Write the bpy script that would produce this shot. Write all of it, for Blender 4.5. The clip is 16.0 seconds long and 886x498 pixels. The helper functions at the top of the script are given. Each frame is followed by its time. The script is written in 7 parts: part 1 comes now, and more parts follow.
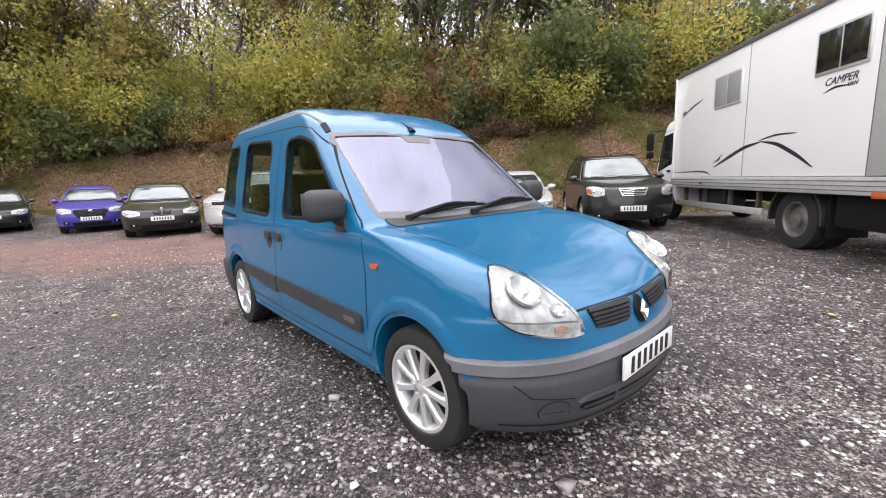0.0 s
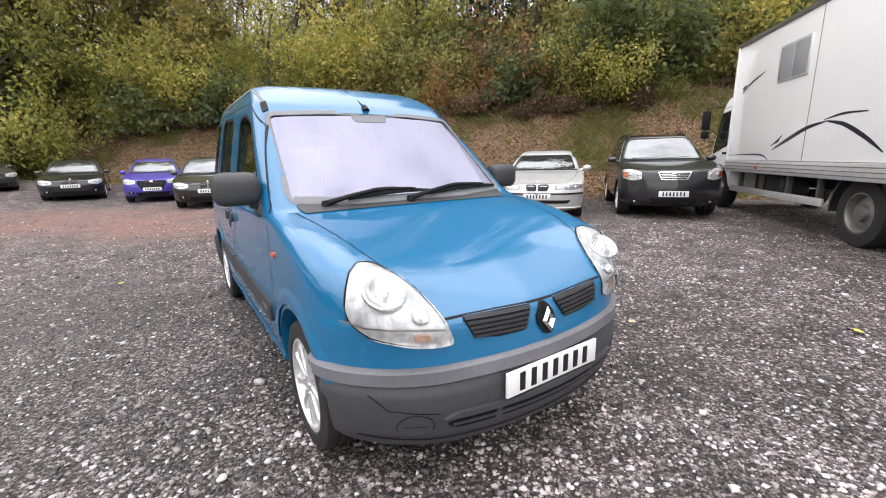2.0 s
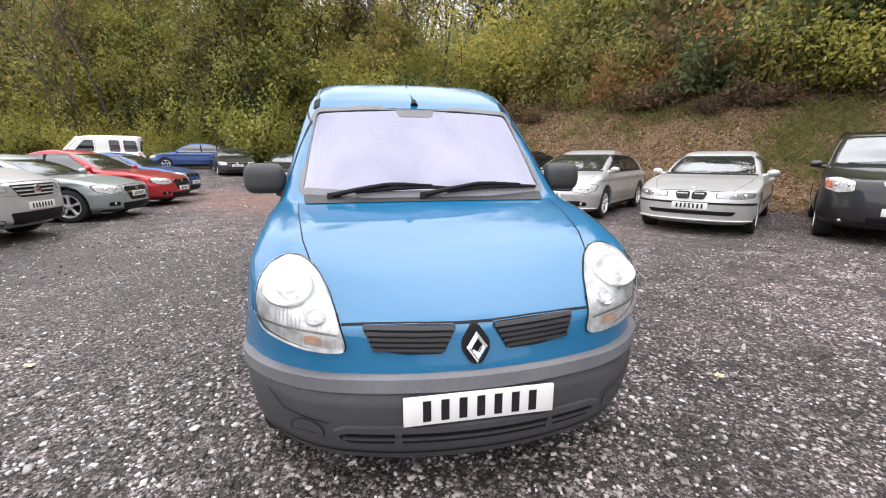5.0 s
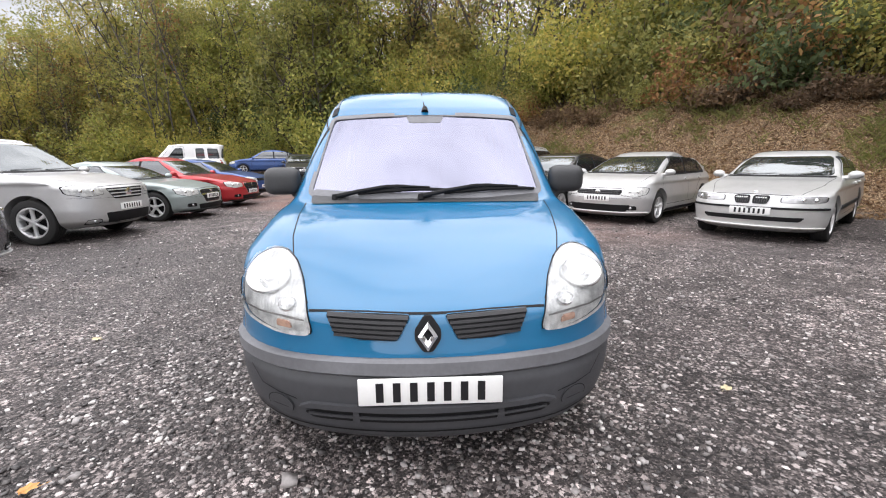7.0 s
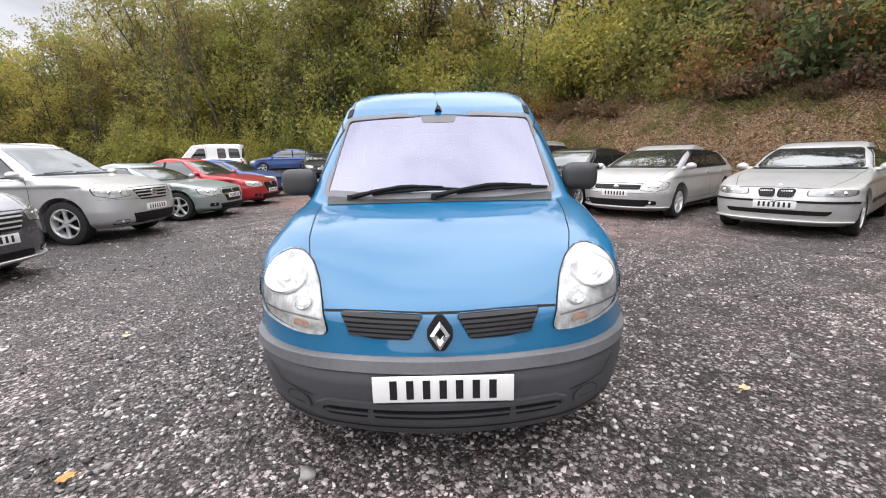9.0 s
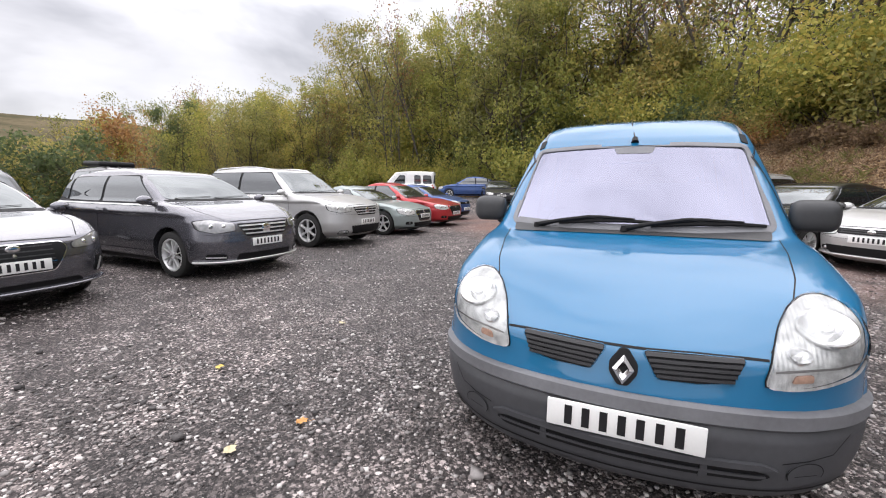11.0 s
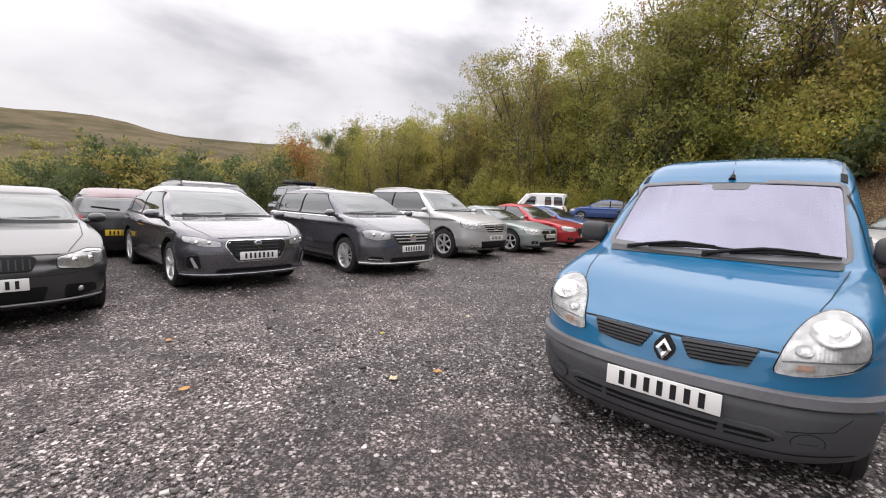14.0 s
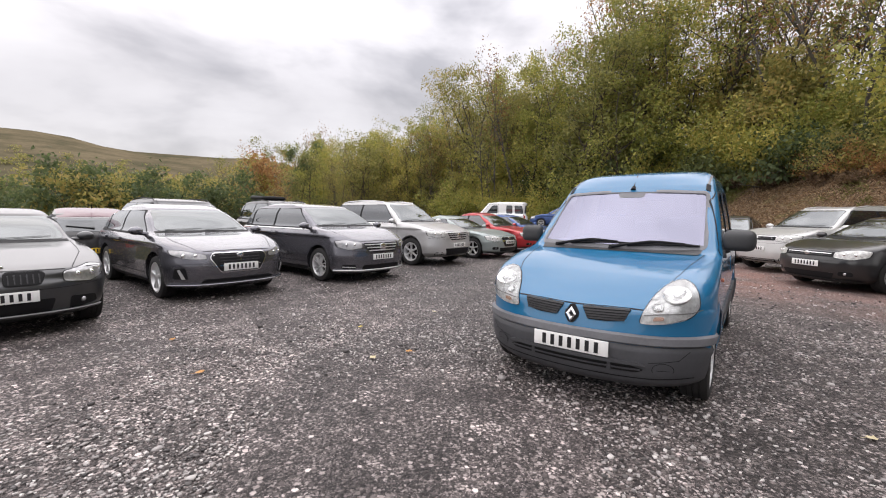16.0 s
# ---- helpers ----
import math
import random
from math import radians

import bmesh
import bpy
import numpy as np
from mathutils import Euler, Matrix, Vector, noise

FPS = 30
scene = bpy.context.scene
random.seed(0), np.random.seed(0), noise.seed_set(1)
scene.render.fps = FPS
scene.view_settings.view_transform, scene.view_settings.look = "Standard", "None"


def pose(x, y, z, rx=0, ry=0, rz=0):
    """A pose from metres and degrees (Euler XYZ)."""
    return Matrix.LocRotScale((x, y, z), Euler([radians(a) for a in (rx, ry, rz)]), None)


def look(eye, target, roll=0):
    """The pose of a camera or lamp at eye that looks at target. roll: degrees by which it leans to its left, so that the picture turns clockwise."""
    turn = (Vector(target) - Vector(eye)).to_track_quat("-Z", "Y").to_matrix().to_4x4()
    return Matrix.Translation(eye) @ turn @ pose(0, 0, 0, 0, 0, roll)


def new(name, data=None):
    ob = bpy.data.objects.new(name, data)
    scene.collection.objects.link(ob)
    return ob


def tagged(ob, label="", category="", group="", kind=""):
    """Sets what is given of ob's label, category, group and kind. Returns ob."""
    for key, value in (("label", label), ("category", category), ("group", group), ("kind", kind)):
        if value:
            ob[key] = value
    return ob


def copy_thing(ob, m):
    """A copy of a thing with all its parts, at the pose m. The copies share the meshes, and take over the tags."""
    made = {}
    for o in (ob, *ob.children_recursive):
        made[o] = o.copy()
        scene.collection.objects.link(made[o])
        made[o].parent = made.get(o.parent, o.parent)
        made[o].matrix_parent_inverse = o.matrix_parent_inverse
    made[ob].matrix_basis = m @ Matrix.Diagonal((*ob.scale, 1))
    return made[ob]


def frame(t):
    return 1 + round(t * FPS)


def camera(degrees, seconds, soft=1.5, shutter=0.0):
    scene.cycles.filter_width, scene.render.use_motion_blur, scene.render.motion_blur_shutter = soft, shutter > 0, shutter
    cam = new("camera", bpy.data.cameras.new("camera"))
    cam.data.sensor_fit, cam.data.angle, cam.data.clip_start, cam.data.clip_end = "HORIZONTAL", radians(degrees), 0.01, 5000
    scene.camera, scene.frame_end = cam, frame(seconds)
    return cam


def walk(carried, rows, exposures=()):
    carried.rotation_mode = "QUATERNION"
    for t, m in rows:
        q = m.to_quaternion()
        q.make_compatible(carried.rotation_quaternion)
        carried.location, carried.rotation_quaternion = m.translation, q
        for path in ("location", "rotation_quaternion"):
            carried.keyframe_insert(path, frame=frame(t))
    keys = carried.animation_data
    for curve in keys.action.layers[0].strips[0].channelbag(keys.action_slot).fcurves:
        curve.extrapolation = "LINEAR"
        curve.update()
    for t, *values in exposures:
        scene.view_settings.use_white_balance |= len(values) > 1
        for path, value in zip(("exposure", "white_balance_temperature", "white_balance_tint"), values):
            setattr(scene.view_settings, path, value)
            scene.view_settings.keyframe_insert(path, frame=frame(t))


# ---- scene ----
cam = camera(93.9, 16.0, soft=1.1)
PATH = [
    (0, (0.344, 0.151, 1.252), (0.243, 2.121, 0.919), -2.1),
    (0.5, (0.525, 0.14, 1.26), (0.42, 2.107, 0.909), -1.4),
    (1, (0.753, 0.146, 1.262), (0.578, 2.105, 0.898), -1.4),
    (1.5, (0.871, 0.256, 1.251), (0.627, 2.199, 0.845), -1.3),
    (2, (1.038, 0.404, 1.27), (0.676, 2.323, 0.84), -1.2),
    (2.5, (1.281, 0.439, 1.288), (0.791, 2.328, 0.851), -0.8),
    (3, (1.467, 0.473, 1.291), (0.839, 2.32, 0.851), -0.5),
    (3.5, (1.573, 0.631, 1.282), (0.802, 2.421, 0.831), -0.3),
    (4, (1.644, 0.759, 1.268), (0.738, 2.485, 0.82), -0.2),
    (6.5, (2.045, 0.979, 1.241), (0.783, 2.476, 0.832), -0.1),
    (7, (2.143, 1.026, 1.245), (0.825, 2.473, 0.833), -0.5),
    (7.5, (2.177, 1.042, 1.248), (0.845, 2.469, 0.814), -1.1),
    (8, (2.15, 1.034, 1.263), (0.805, 2.448, 0.825), -1.3),
    (10.5, (2.225, 1.007, 1.269), (0.57, 2.087, 0.961), -0.6),
    (11, (2.23, 0.89, 1.27), (0.393, 1.625, 0.979), 0.4),
    (11.5, (2.325, 0.697, 1.29), (0.363, 0.955, 0.999), 1.2),
    (12, (2.434, 0.628, 1.292), (0.465, 0.454, 0.984), 2.1),
    (12.5, (2.594, 0.716, 1.275), (0.641, 0.438, 0.943), 2.7),
    (13, (2.735, 0.766, 1.289), (0.764, 0.629, 0.977), 2.6),
    (13.5, (2.925, 0.761, 1.29), (0.942, 0.785, 1.031), 2.6),
    (14, (3.109, 0.743, 1.308), (1.125, 0.884, 1.094), 2.3),
    (14.5, (3.357, 0.75, 1.287), (1.379, 0.972, 1.099), 1.8),
    (15, (3.545, 0.68, 1.303), (1.572, 0.962, 1.132), 1.4),
    (15.5, (3.707, 0.615, 1.3), (1.737, 0.916, 1.135), 1.0),
    (16, (3.866, 0.695, 1.302), (1.894, 0.991, 1.143), 0.8),
]
walk(cam, [(t, look(eye, target, roll)) for t, eye, target, roll in PATH], exposures=((0.0, 0.84, 6400, 15), (4.0, 0.82, 6400, 13), (8.0, 0.76, 6380, 13), (11.0, 0.60, 6400, 14), (13.0, 0.43, 6600, 15), (16.0, 0.38, 6550, 15)))

from mathutils.bvhtree import BVHTree

# ---- world and light: a bright overcast sky ----
world = bpy.data.worlds.new("overcast_sky")
scene.world = world
world.use_nodes = True
wn, wl = world.node_tree.nodes, world.node_tree.links
wn.clear()
w_out = wn.new("ShaderNodeOutputWorld")
w_bg = wn.new("ShaderNodeBackground")
w_sky = wn.new("ShaderNodeTexSky")
w_sky.sky_type = "NISHITA"
w_sky.sun_disc = False
w_sky.sun_elevation, w_sky.sun_rotation = radians(43), radians(233)
w_co = wn.new("ShaderNodeTexCoord")
w_map = wn.new("ShaderNodeMapping")
w_map.inputs["Scale"].default_value = (1.0, 1.0, 2.4)
w_n1 = wn.new("ShaderNodeTexNoise")
w_n1.inputs["Scale"].default_value, w_n1.inputs["Detail"].default_value = 2.6, 5.0
w_n1.inputs["Roughness"].default_value, w_n1.inputs["Distortion"].default_value = 0.5, 0.2
w_ramp = wn.new("ShaderNodeValToRGB")
for e, (p, c) in zip((w_ramp.color_ramp.elements[0], w_ramp.color_ramp.elements[1], w_ramp.color_ramp.elements.new(0.5)),
                     ((0.34, (0.39, 0.389, 0.398, 1)), (0.64, (0.90, 0.893, 0.888, 1)), (0.5, (0.64, 0.636, 0.64, 1)))):
    e.position, e.color = p, c
w_scale = wn.new("ShaderNodeVectorMath")
w_scale.operation = "SCALE"
w_scale.inputs["Scale"].default_value = 0.012
w_add = wn.new("ShaderNodeVectorMath")
w_add.operation = "ADD"
wl.new(w_co.outputs["Generated"], w_map.inputs["Vector"])
wl.new(w_map.outputs["Vector"], w_n1.inputs["Vector"])
wl.new(w_n1.outputs["Fac"], w_ramp.inputs["Fac"])
wl.new(w_sky.outputs["Color"], w_scale.inputs[0])
wl.new(w_scale.outputs["Vector"], w_add.inputs[0])
wl.new(w_ramp.outputs["Color"], w_add.inputs[1])
# an overcast sky is far brighter overhead than at the skyline
w_sep = wn.new("ShaderNodeSeparateXYZ")
w_up = wn.new("ShaderNodeMapRange")
w_up.inputs["From Min"].default_value, w_up.inputs["From Max"].default_value = 0.25, 1.0
w_up.inputs["To Min"].default_value, w_up.inputs["To Max"].default_value = 0.86, 2.5
w_mul = wn.new("ShaderNodeVectorMath")
w_mul.operation = "SCALE"
wl.new(w_co.outputs["Generated"], w_sep.inputs[0])
wl.new(w_sep.outputs["Z"], w_up.inputs["Value"])
wl.new(w_up.outputs[0], w_mul.inputs["Scale"])
wl.new(w_add.outputs["Vector"], w_mul.inputs[0])
wl.new(w_mul.outputs["Vector"], w_bg.inputs["Color"])
w_bg.inputs["Strength"].default_value = 1.0
wl.new(w_bg.outputs["Background"], w_out.inputs["Surface"])

sun_data = bpy.data.lights.new("sun", "SUN")
sun_data.energy, sun_data.angle, sun_data.color = 1.68, radians(178), (1.0, 0.975, 0.945)
sun = new("sun", sun_data)
sun.matrix_world = look((-12, -9, 14), (0, 0, 0))


# ---- materials ----
def mat_new(name):
    m = bpy.data.materials.new(name)
    m.use_nodes = True
    n, l = m.node_tree.nodes, m.node_tree.links
    return m, n, l, n["Principled BSDF"]


def noise_node(n, l, scale, detail=4.0, rough=0.55, coord="Object", dist=0.0):
    co = n.new("ShaderNodeTexCoord")
    t = n.new("ShaderNodeTexNoise")
    t.inputs["Scale"].default_value, t.inputs["Detail"].default_value = scale, detail
    t.inputs["Roughness"].default_value, t.inputs["Distortion"].default_value = rough, dist
    l.new(co.outputs[coord], t.inputs["Vector"])
    return t.outputs["Fac"]


def ramp_node(n, l, fac, stops):
    r = n.new("ShaderNodeValToRGB")
    els = r.color_ramp.elements
    while len(els) < len(stops):
        els.new(0.5)
    for e, (p, c) in zip(els, stops):
        e.position, e.color = p, (*c, 1)
    l.new(fac, r.inputs["Fac"])
    return r.outputs["Color"]


def mix_node(n, l, fac, a, b, mode="MIX"):
    m = n.new("ShaderNodeMix")
    m.data_type, m.blend_type = "RGBA", mode
    for v, i in ((fac, 0), (a, 6), (b, 7)):
        if isinstance(v, (int, float)):
            m.inputs[i].default_value = v
        elif isinstance(v, tuple):
            m.inputs[i].default_value = (*v, 1)
        else:
            l.new(v, m.inputs[i])
    return m.outputs[2]


def bump_node(n, l, height, strength, distance, bsdf):
    b = n.new("ShaderNodeBump")
    b.inputs["Strength"].default_value, b.inputs["Distance"].default_value = strength, distance
    l.new(height, b.inputs["Height"])
    l.new(b.outputs["Normal"], bsdf.inputs["Normal"])
    return b


def plain(name, col, rough=0.5, metal=0.0, vary=0.12, scale=6.0, coat=0.0, bump=0.0, bump_scale=60.0, spec=0.5):
    """A surface with mottling at two scales and, where asked for, a fine grain."""
    m, n, l, b = mat_new(name)
    lo = tuple(c * (1 - vary) for c in col)
    hi = tuple(min(1, c * (1 + vary)) for c in col)
    big = noise_node(n, l, scale)
    fine = noise_node(n, l, scale * 14, 3.0)
    c1 = ramp_node(n, l, big, [(0.3, lo), (0.7, hi)])
    c2 = mix_node(n, l, 0.3, c1, ramp_node(n, l, fine, [(0.3, lo), (0.7, hi)]))
    l.new(c2, b.inputs["Base Color"])
    rr = n.new("ShaderNodeMapRange")
    rr.inputs["To Min"].default_value, rr.inputs["To Max"].default_value = rough * 0.85, min(1, rough * 1.2)
    l.new(big, rr.inputs["Value"])
    l.new(rr.outputs[0], b.inputs["Roughness"])
    b.inputs["Metallic"].default_value = metal
    b.inputs["Specular IOR Level"].default_value = spec
    b.inputs["Coat Weight"].default_value, b.inputs["Coat Roughness"].default_value = coat, 0.06
    if bump:
        bump_node(n, l, noise_node(n, l, bump_scale, 5.0), bump, 0.004, b)
    return m


def car_paint(name, col, metal=0.25, rough=0.38, dirt=0.25, coat=0.7):
    """Clear-coated car paint with a film of road dirt that thins upwards in blotches."""
    m, n, l, b = mat_new(name)
    flake = noise_node(n, l, 900, 1.0)
    blotch = noise_node(n, l, 3.0, 6.0, 0.65)
    c = mix_node(n, l, 0.10, col, ramp_node(n, l, flake, [(0.35, tuple(x * 0.6 for x in col)), (0.65, tuple(min(1, x * 1.5 + 0.03) for x in col))]))
    film = n.new("ShaderNodeMapRange")
    film.inputs["From Min"].default_value, film.inputs["From Max"].default_value = 0.45, 0.85
    film.inputs["To Max"].default_value = dirt
    l.new(blotch, film.inputs["Value"])
    c = mix_node(n, l, film.outputs[0], c, (0.14, 0.125, 0.11))
    l.new(c, b.inputs["Base Color"])
    b.inputs["Metallic"].default_value, b.inputs["Roughness"].default_value = metal, rough
    b.inputs["Coat Weight"].default_value = coat
    rr = n.new("ShaderNodeMapRange")
    rr.inputs["To Min"].default_value, rr.inputs["To Max"].default_value = 0.02, 0.08
    l.new(blotch, rr.inputs["Value"])
    l.new(rr.outputs[0], b.inputs["Coat Roughness"])
    return m


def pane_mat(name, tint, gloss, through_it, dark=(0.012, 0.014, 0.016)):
    """Window glass: a mirror-like skin over a clear body, or over an opaque colour in place of the inside."""
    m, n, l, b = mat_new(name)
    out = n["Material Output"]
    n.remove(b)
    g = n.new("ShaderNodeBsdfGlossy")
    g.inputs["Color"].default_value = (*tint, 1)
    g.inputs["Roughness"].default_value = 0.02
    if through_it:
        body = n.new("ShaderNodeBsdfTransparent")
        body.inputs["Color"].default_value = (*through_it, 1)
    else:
        # near-black by default: the unlit cabin's shade is put into this colour
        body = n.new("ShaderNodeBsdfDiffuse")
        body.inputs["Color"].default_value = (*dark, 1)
    f = n.new("ShaderNodeFresnel")
    f.inputs["IOR"].default_value = gloss
    mx = n.new("ShaderNodeMixShader")
    l.new(f.outputs[0], mx.inputs[0])
    l.new(body.outputs[0], mx.inputs[1])
    l.new(g.outputs[0], mx.inputs[2])
    smear = noise_node(n, l, 2.5, 5.0)
    rr = n.new("ShaderNodeMapRange")
    rr.inputs["To Min"].default_value, rr.inputs["To Max"].default_value = 0.0, 0.004
    l.new(smear, rr.inputs["Value"])
    l.new(rr.outputs[0], g.inputs["Roughness"])
    l.new(mx.outputs[0], out.inputs["Surface"])
    return m


M = {}
M["blue"] = car_paint("blue_paint", (0.0005, 0.122, 0.265), 0.0, 0.42, 0.01, 0.90)
M["blue"].node_tree.nodes["Principled BSDF"].inputs["Specular IOR Level"].default_value = 0.2
M["blue"].node_tree.nodes["Principled BSDF"].inputs["Coat IOR"].default_value = 1.65
M["silver"] = car_paint("silver_paint", (0.51, 0.505, 0.50), 0.5, 0.42, 0.25)
M["pale_silver"] = car_paint("pale_silver_paint", (0.57, 0.57, 0.56), 0.45, 0.42, 0.25)
M["grey"] = car_paint("grey_paint", (0.125, 0.124, 0.142), 0.72, 0.27, 0.02, 1.0)
M["mid_grey"] = car_paint("mid_grey_paint", (0.050, 0.051, 0.053), 0.50, 0.28, 0.03, 0.7)
M["dark_grey"] = car_paint("dark_grey_paint", (0.028, 0.028, 0.032), 0.10, 0.40, 0.15)
M["black"] = car_paint("black_paint", (0.005, 0.005, 0.006), 0.0, 0.35, 0.03, 0.9)
M["purple"] = car_paint("violet_paint", (0.075, 0.055, 0.40), 0.35, 0.38, 0.15)
M["red"] = car_paint("red_paint", (0.42, 0.018, 0.024), 0.30, 0.38, 0.15)
M["navy"] = car_paint("mid_blue_paint", (0.035, 0.085, 0.26), 0.30, 0.38, 0.20)
M["green_silver"] = car_paint("greenish_silver_paint", (0.30, 0.345, 0.335), 0.35, 0.40, 0.20)
M["white_paint"] = car_paint("white_van_paint", (0.88, 0.88, 0.87), 0.0, 0.45, 0.05)
M["plum"] = car_paint("plum_paint", (0.085, 0.008, 0.024), 0.15, 0.38, 0.04)
M["bumper"] = plain("grey_bumper_plastic", (0.050, 0.051, 0.056), 0.5, 0.0, 0.22, 3.0, bump=0.12, bump_scale=500)
M["band"] = plain("faded_grey_plastic", (0.140, 0.142, 0.152), 0.5, 0.0, 0.25, 4.0, bump=0.1, bump_scale=500)
M["plastic"] = plain("dark_grey_plastic", (0.034, 0.035, 0.037), 0.5, 0.0, 0.2, 5.0, bump=0.08, bump_scale=400)
M["trim"] = plain("black_trim", (0.007, 0.007, 0.008), 0.6, 0.0, 0.3, 8.0, spec=0.25)
M["rubber"] = plain("tyre_rubber", (0.015, 0.0145, 0.014), 0.75, 0.0, 0.4, 9.0, bump=0.2, bump_scale=120)
M["alloy"] = plain("silver_alloy", (0.70, 0.70, 0.70), 0.36, 0.60, 0.12, 9.0)
M["steel"] = plain("dull_steel", (0.22, 0.21, 0.20), 0.5, 0.7, 0.3, 12.0)
M["chrome"] = plain("chrome", (0.80, 0.80, 0.80), 0.10, 1.0, 0.05, 5.0)
M["lamp"] = plain("lamp_reflector", (0.70, 0.70, 0.69), 0.25, 0.70, 0.25, 22.0)
M["lamp_dark"] = plain("smoked_lamp", (0.38, 0.38, 0.385), 0.15, 0.6, 0.35, 24.0, coat=1.0)
M["amber"] = plain("amber_lens", (0.50, 0.10, 0.02), 0.15, 0.0, 0.15, 20.0, coat=1.0)
M["red_lens"] = plain("red_lens", (0.35, 0.012, 0.012), 0.15, 0.0, 0.15, 20.0, coat=1.0)
M["amber_pale"] = plain("pale_amber_lens", (0.60, 0.38, 0.28), 0.2, 0.3, 0.3, 60.0)
M["trim_grey"] = plain("grey_slat_plastic", (0.020, 0.020, 0.022), 0.45, 0.0, 0.2, 8.0)
fl, fn, fk, fb = mat_new("fluted_reflector")
fw = fn.new("ShaderNodeTexWave")
fw.inputs["Scale"].default_value, fw.inputs["Distortion"].default_value = 22.0, 0.6
fw.bands_direction = "Y"
fc = fn.new("ShaderNodeTexCoord")
fk.new(fc.outputs["Object"], fw.inputs["Vector"])
fk.new(ramp_node(fn, fk, noise_node(fn, fk, 26, 3.0), [(0.36, (0.40, 0.40, 0.39)), (0.64, (0.66, 0.66, 0.64))]), fb.inputs["Base Color"])
fb.inputs["Metallic"].default_value, fb.inputs["Roughness"].default_value = 0.4, 0.30
bump_node(fn, fk, fw.outputs["Fac"], 0.14, 0.005, fb)
M["fluted"] = fl
M["bowl"] = plain("satin_reflector_bowl", (0.78, 0.78, 0.77), 0.22, 0.85, 0.10, 30.0)
M["plate"] = plain("white_plate", (0.80, 0.80, 0.78), 0.35, 0.0, 0.05, 8.0)
M["plate_yellow"] = plain("yellow_plate", (0.75, 0.50, 0.03), 0.35, 0.0, 0.05, 8.0)
M["ink"] = plain("black_ink", (0.010, 0.010, 0.012), 0.4, 0.0, 0.1, 8.0)
M["cloth"] = plain("dark_seat_cloth", (0.045, 0.047, 0.052), 0.9, 0.0, 0.3, 25.0, bump=0.3, bump_scale=300)
M["wind"] = pane_mat("windscreen_glass", (0.258, 0.260, 0.325), 20.0, (0.50, 0.50, 0.60))
M["side"] = pane_mat("side_glass", (0.9, 0.95, 0.95), 1.55, (0.62, 0.68, 0.64))
# next two are opaque; near-black colour stands in for the shaded cabins
M["dark_inside_glass"] = pane_mat("dark_inside_car_glass", (0.95, 0.98, 1.0), 2.2, None)
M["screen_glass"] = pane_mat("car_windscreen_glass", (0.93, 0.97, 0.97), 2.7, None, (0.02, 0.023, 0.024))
M["lens"] = pane_mat("lamp_lens", (1, 1, 1), 1.45, (0.95, 0.96, 0.97))


# ---- mesh helpers ----
def as_object(name, bm, mat, smooth=38):
    me = bpy.data.meshes.new(name)
    bm.to_mesh(me)
    bm.free()
    return mesh_object(name, me, mat, smooth)


def mesh_object(name, me, mat, smooth=38):
    for m in (mat if isinstance(mat, (list, tuple)) else [mat]):
        me.materials.append(m)
    if smooth:
        me.polygons.foreach_set("use_smooth", np.ones(len(me.polygons), dtype=bool))
        me.set_sharp_from_angle(angle=radians(smooth))
    return new(name, me)


def part(name, bm, mat, parent, label="", smooth=38):
    ob = as_object(name, bm, mat, smooth)
    ob.parent = parent
    return tagged(ob, label)


def thing(name, m, label, category, group=""):
    ob = new(name)
    ob.empty_display_size = 0.2
    ob.matrix_basis = m
    return tagged(ob, label, category, group)


def box(bm, x0, x1, y0, y1, z0, z1, bevel=0.0, seg=2):
    r = bmesh.ops.create_cube(bm, size=1.0, matrix=Matrix.Translation(((x0 + x1) / 2, (y0 + y1) / 2, (z0 + z1) / 2)) @ Matrix.Diagonal((x1 - x0, y1 - y0, z1 - z0, 1)))
    if bevel:
        es = list({e for v in r["verts"] for e in v.link_edges})
        bmesh.ops.bevel(bm, geom=es, offset=bevel, segments=seg, affect="EDGES", profile=0.5, clamp_overlap=True)


def new_box(x0, x1, y0, y1, z0, z1, bevel=0.0, seg=2):
    bm = bmesh.new()
    box(bm, x0, x1, y0, y1, z0, z1, bevel, seg)
    return bm


def tube(bm, pts, radii, n=8, cap=True):
    """A tapered tube along points."""
    pts = [Vector(p) for p in pts]
    if isinstance(radii, (int, float)):
        radii = [radii] * len(pts)
    rings = []
    for i, p in enumerate(pts):
        d = (pts[min(i + 1, len(pts) - 1)] - pts[max(i - 1, 0)]).normalized()
        a = d.orthogonal().normalized() if i == 0 else (rings_a - d * rings_a.dot(d)).normalized()
        rings_a = a
        b = d.cross(a)
        rings.append([bm.verts.new(p + (a * math.cos(2 * math.pi * k / n) + b * math.sin(2 * math.pi * k / n)) * radii[i]) for k in range(n)])
    for r0, r1 in zip(rings, rings[1:]):
        for k in range(n):
            bm.faces.new((r0[k], r0[(k + 1) % n], r1[(k + 1) % n], r1[k]))
    if cap:
        bm.faces.new(rings[0][::-1])
        bm.faces.new(rings[-1])


def lathe(bm, profile, n=32, axis="y"):
    """Turns a closed profile of (along, radius) about the y axis."""
    rings = [[bm.verts.new((r * math.cos(2 * math.pi * k / n), a, r * math.sin(2 * math.pi * k / n))) for k in range(n)] for a, r in profile]
    for r0, r1 in zip(rings, rings[1:]):
        for k in range(n):
            bm.faces.new((r0[k], r0[(k + 1) % n], r1[(k + 1) % n], r1[k]))
    return rings


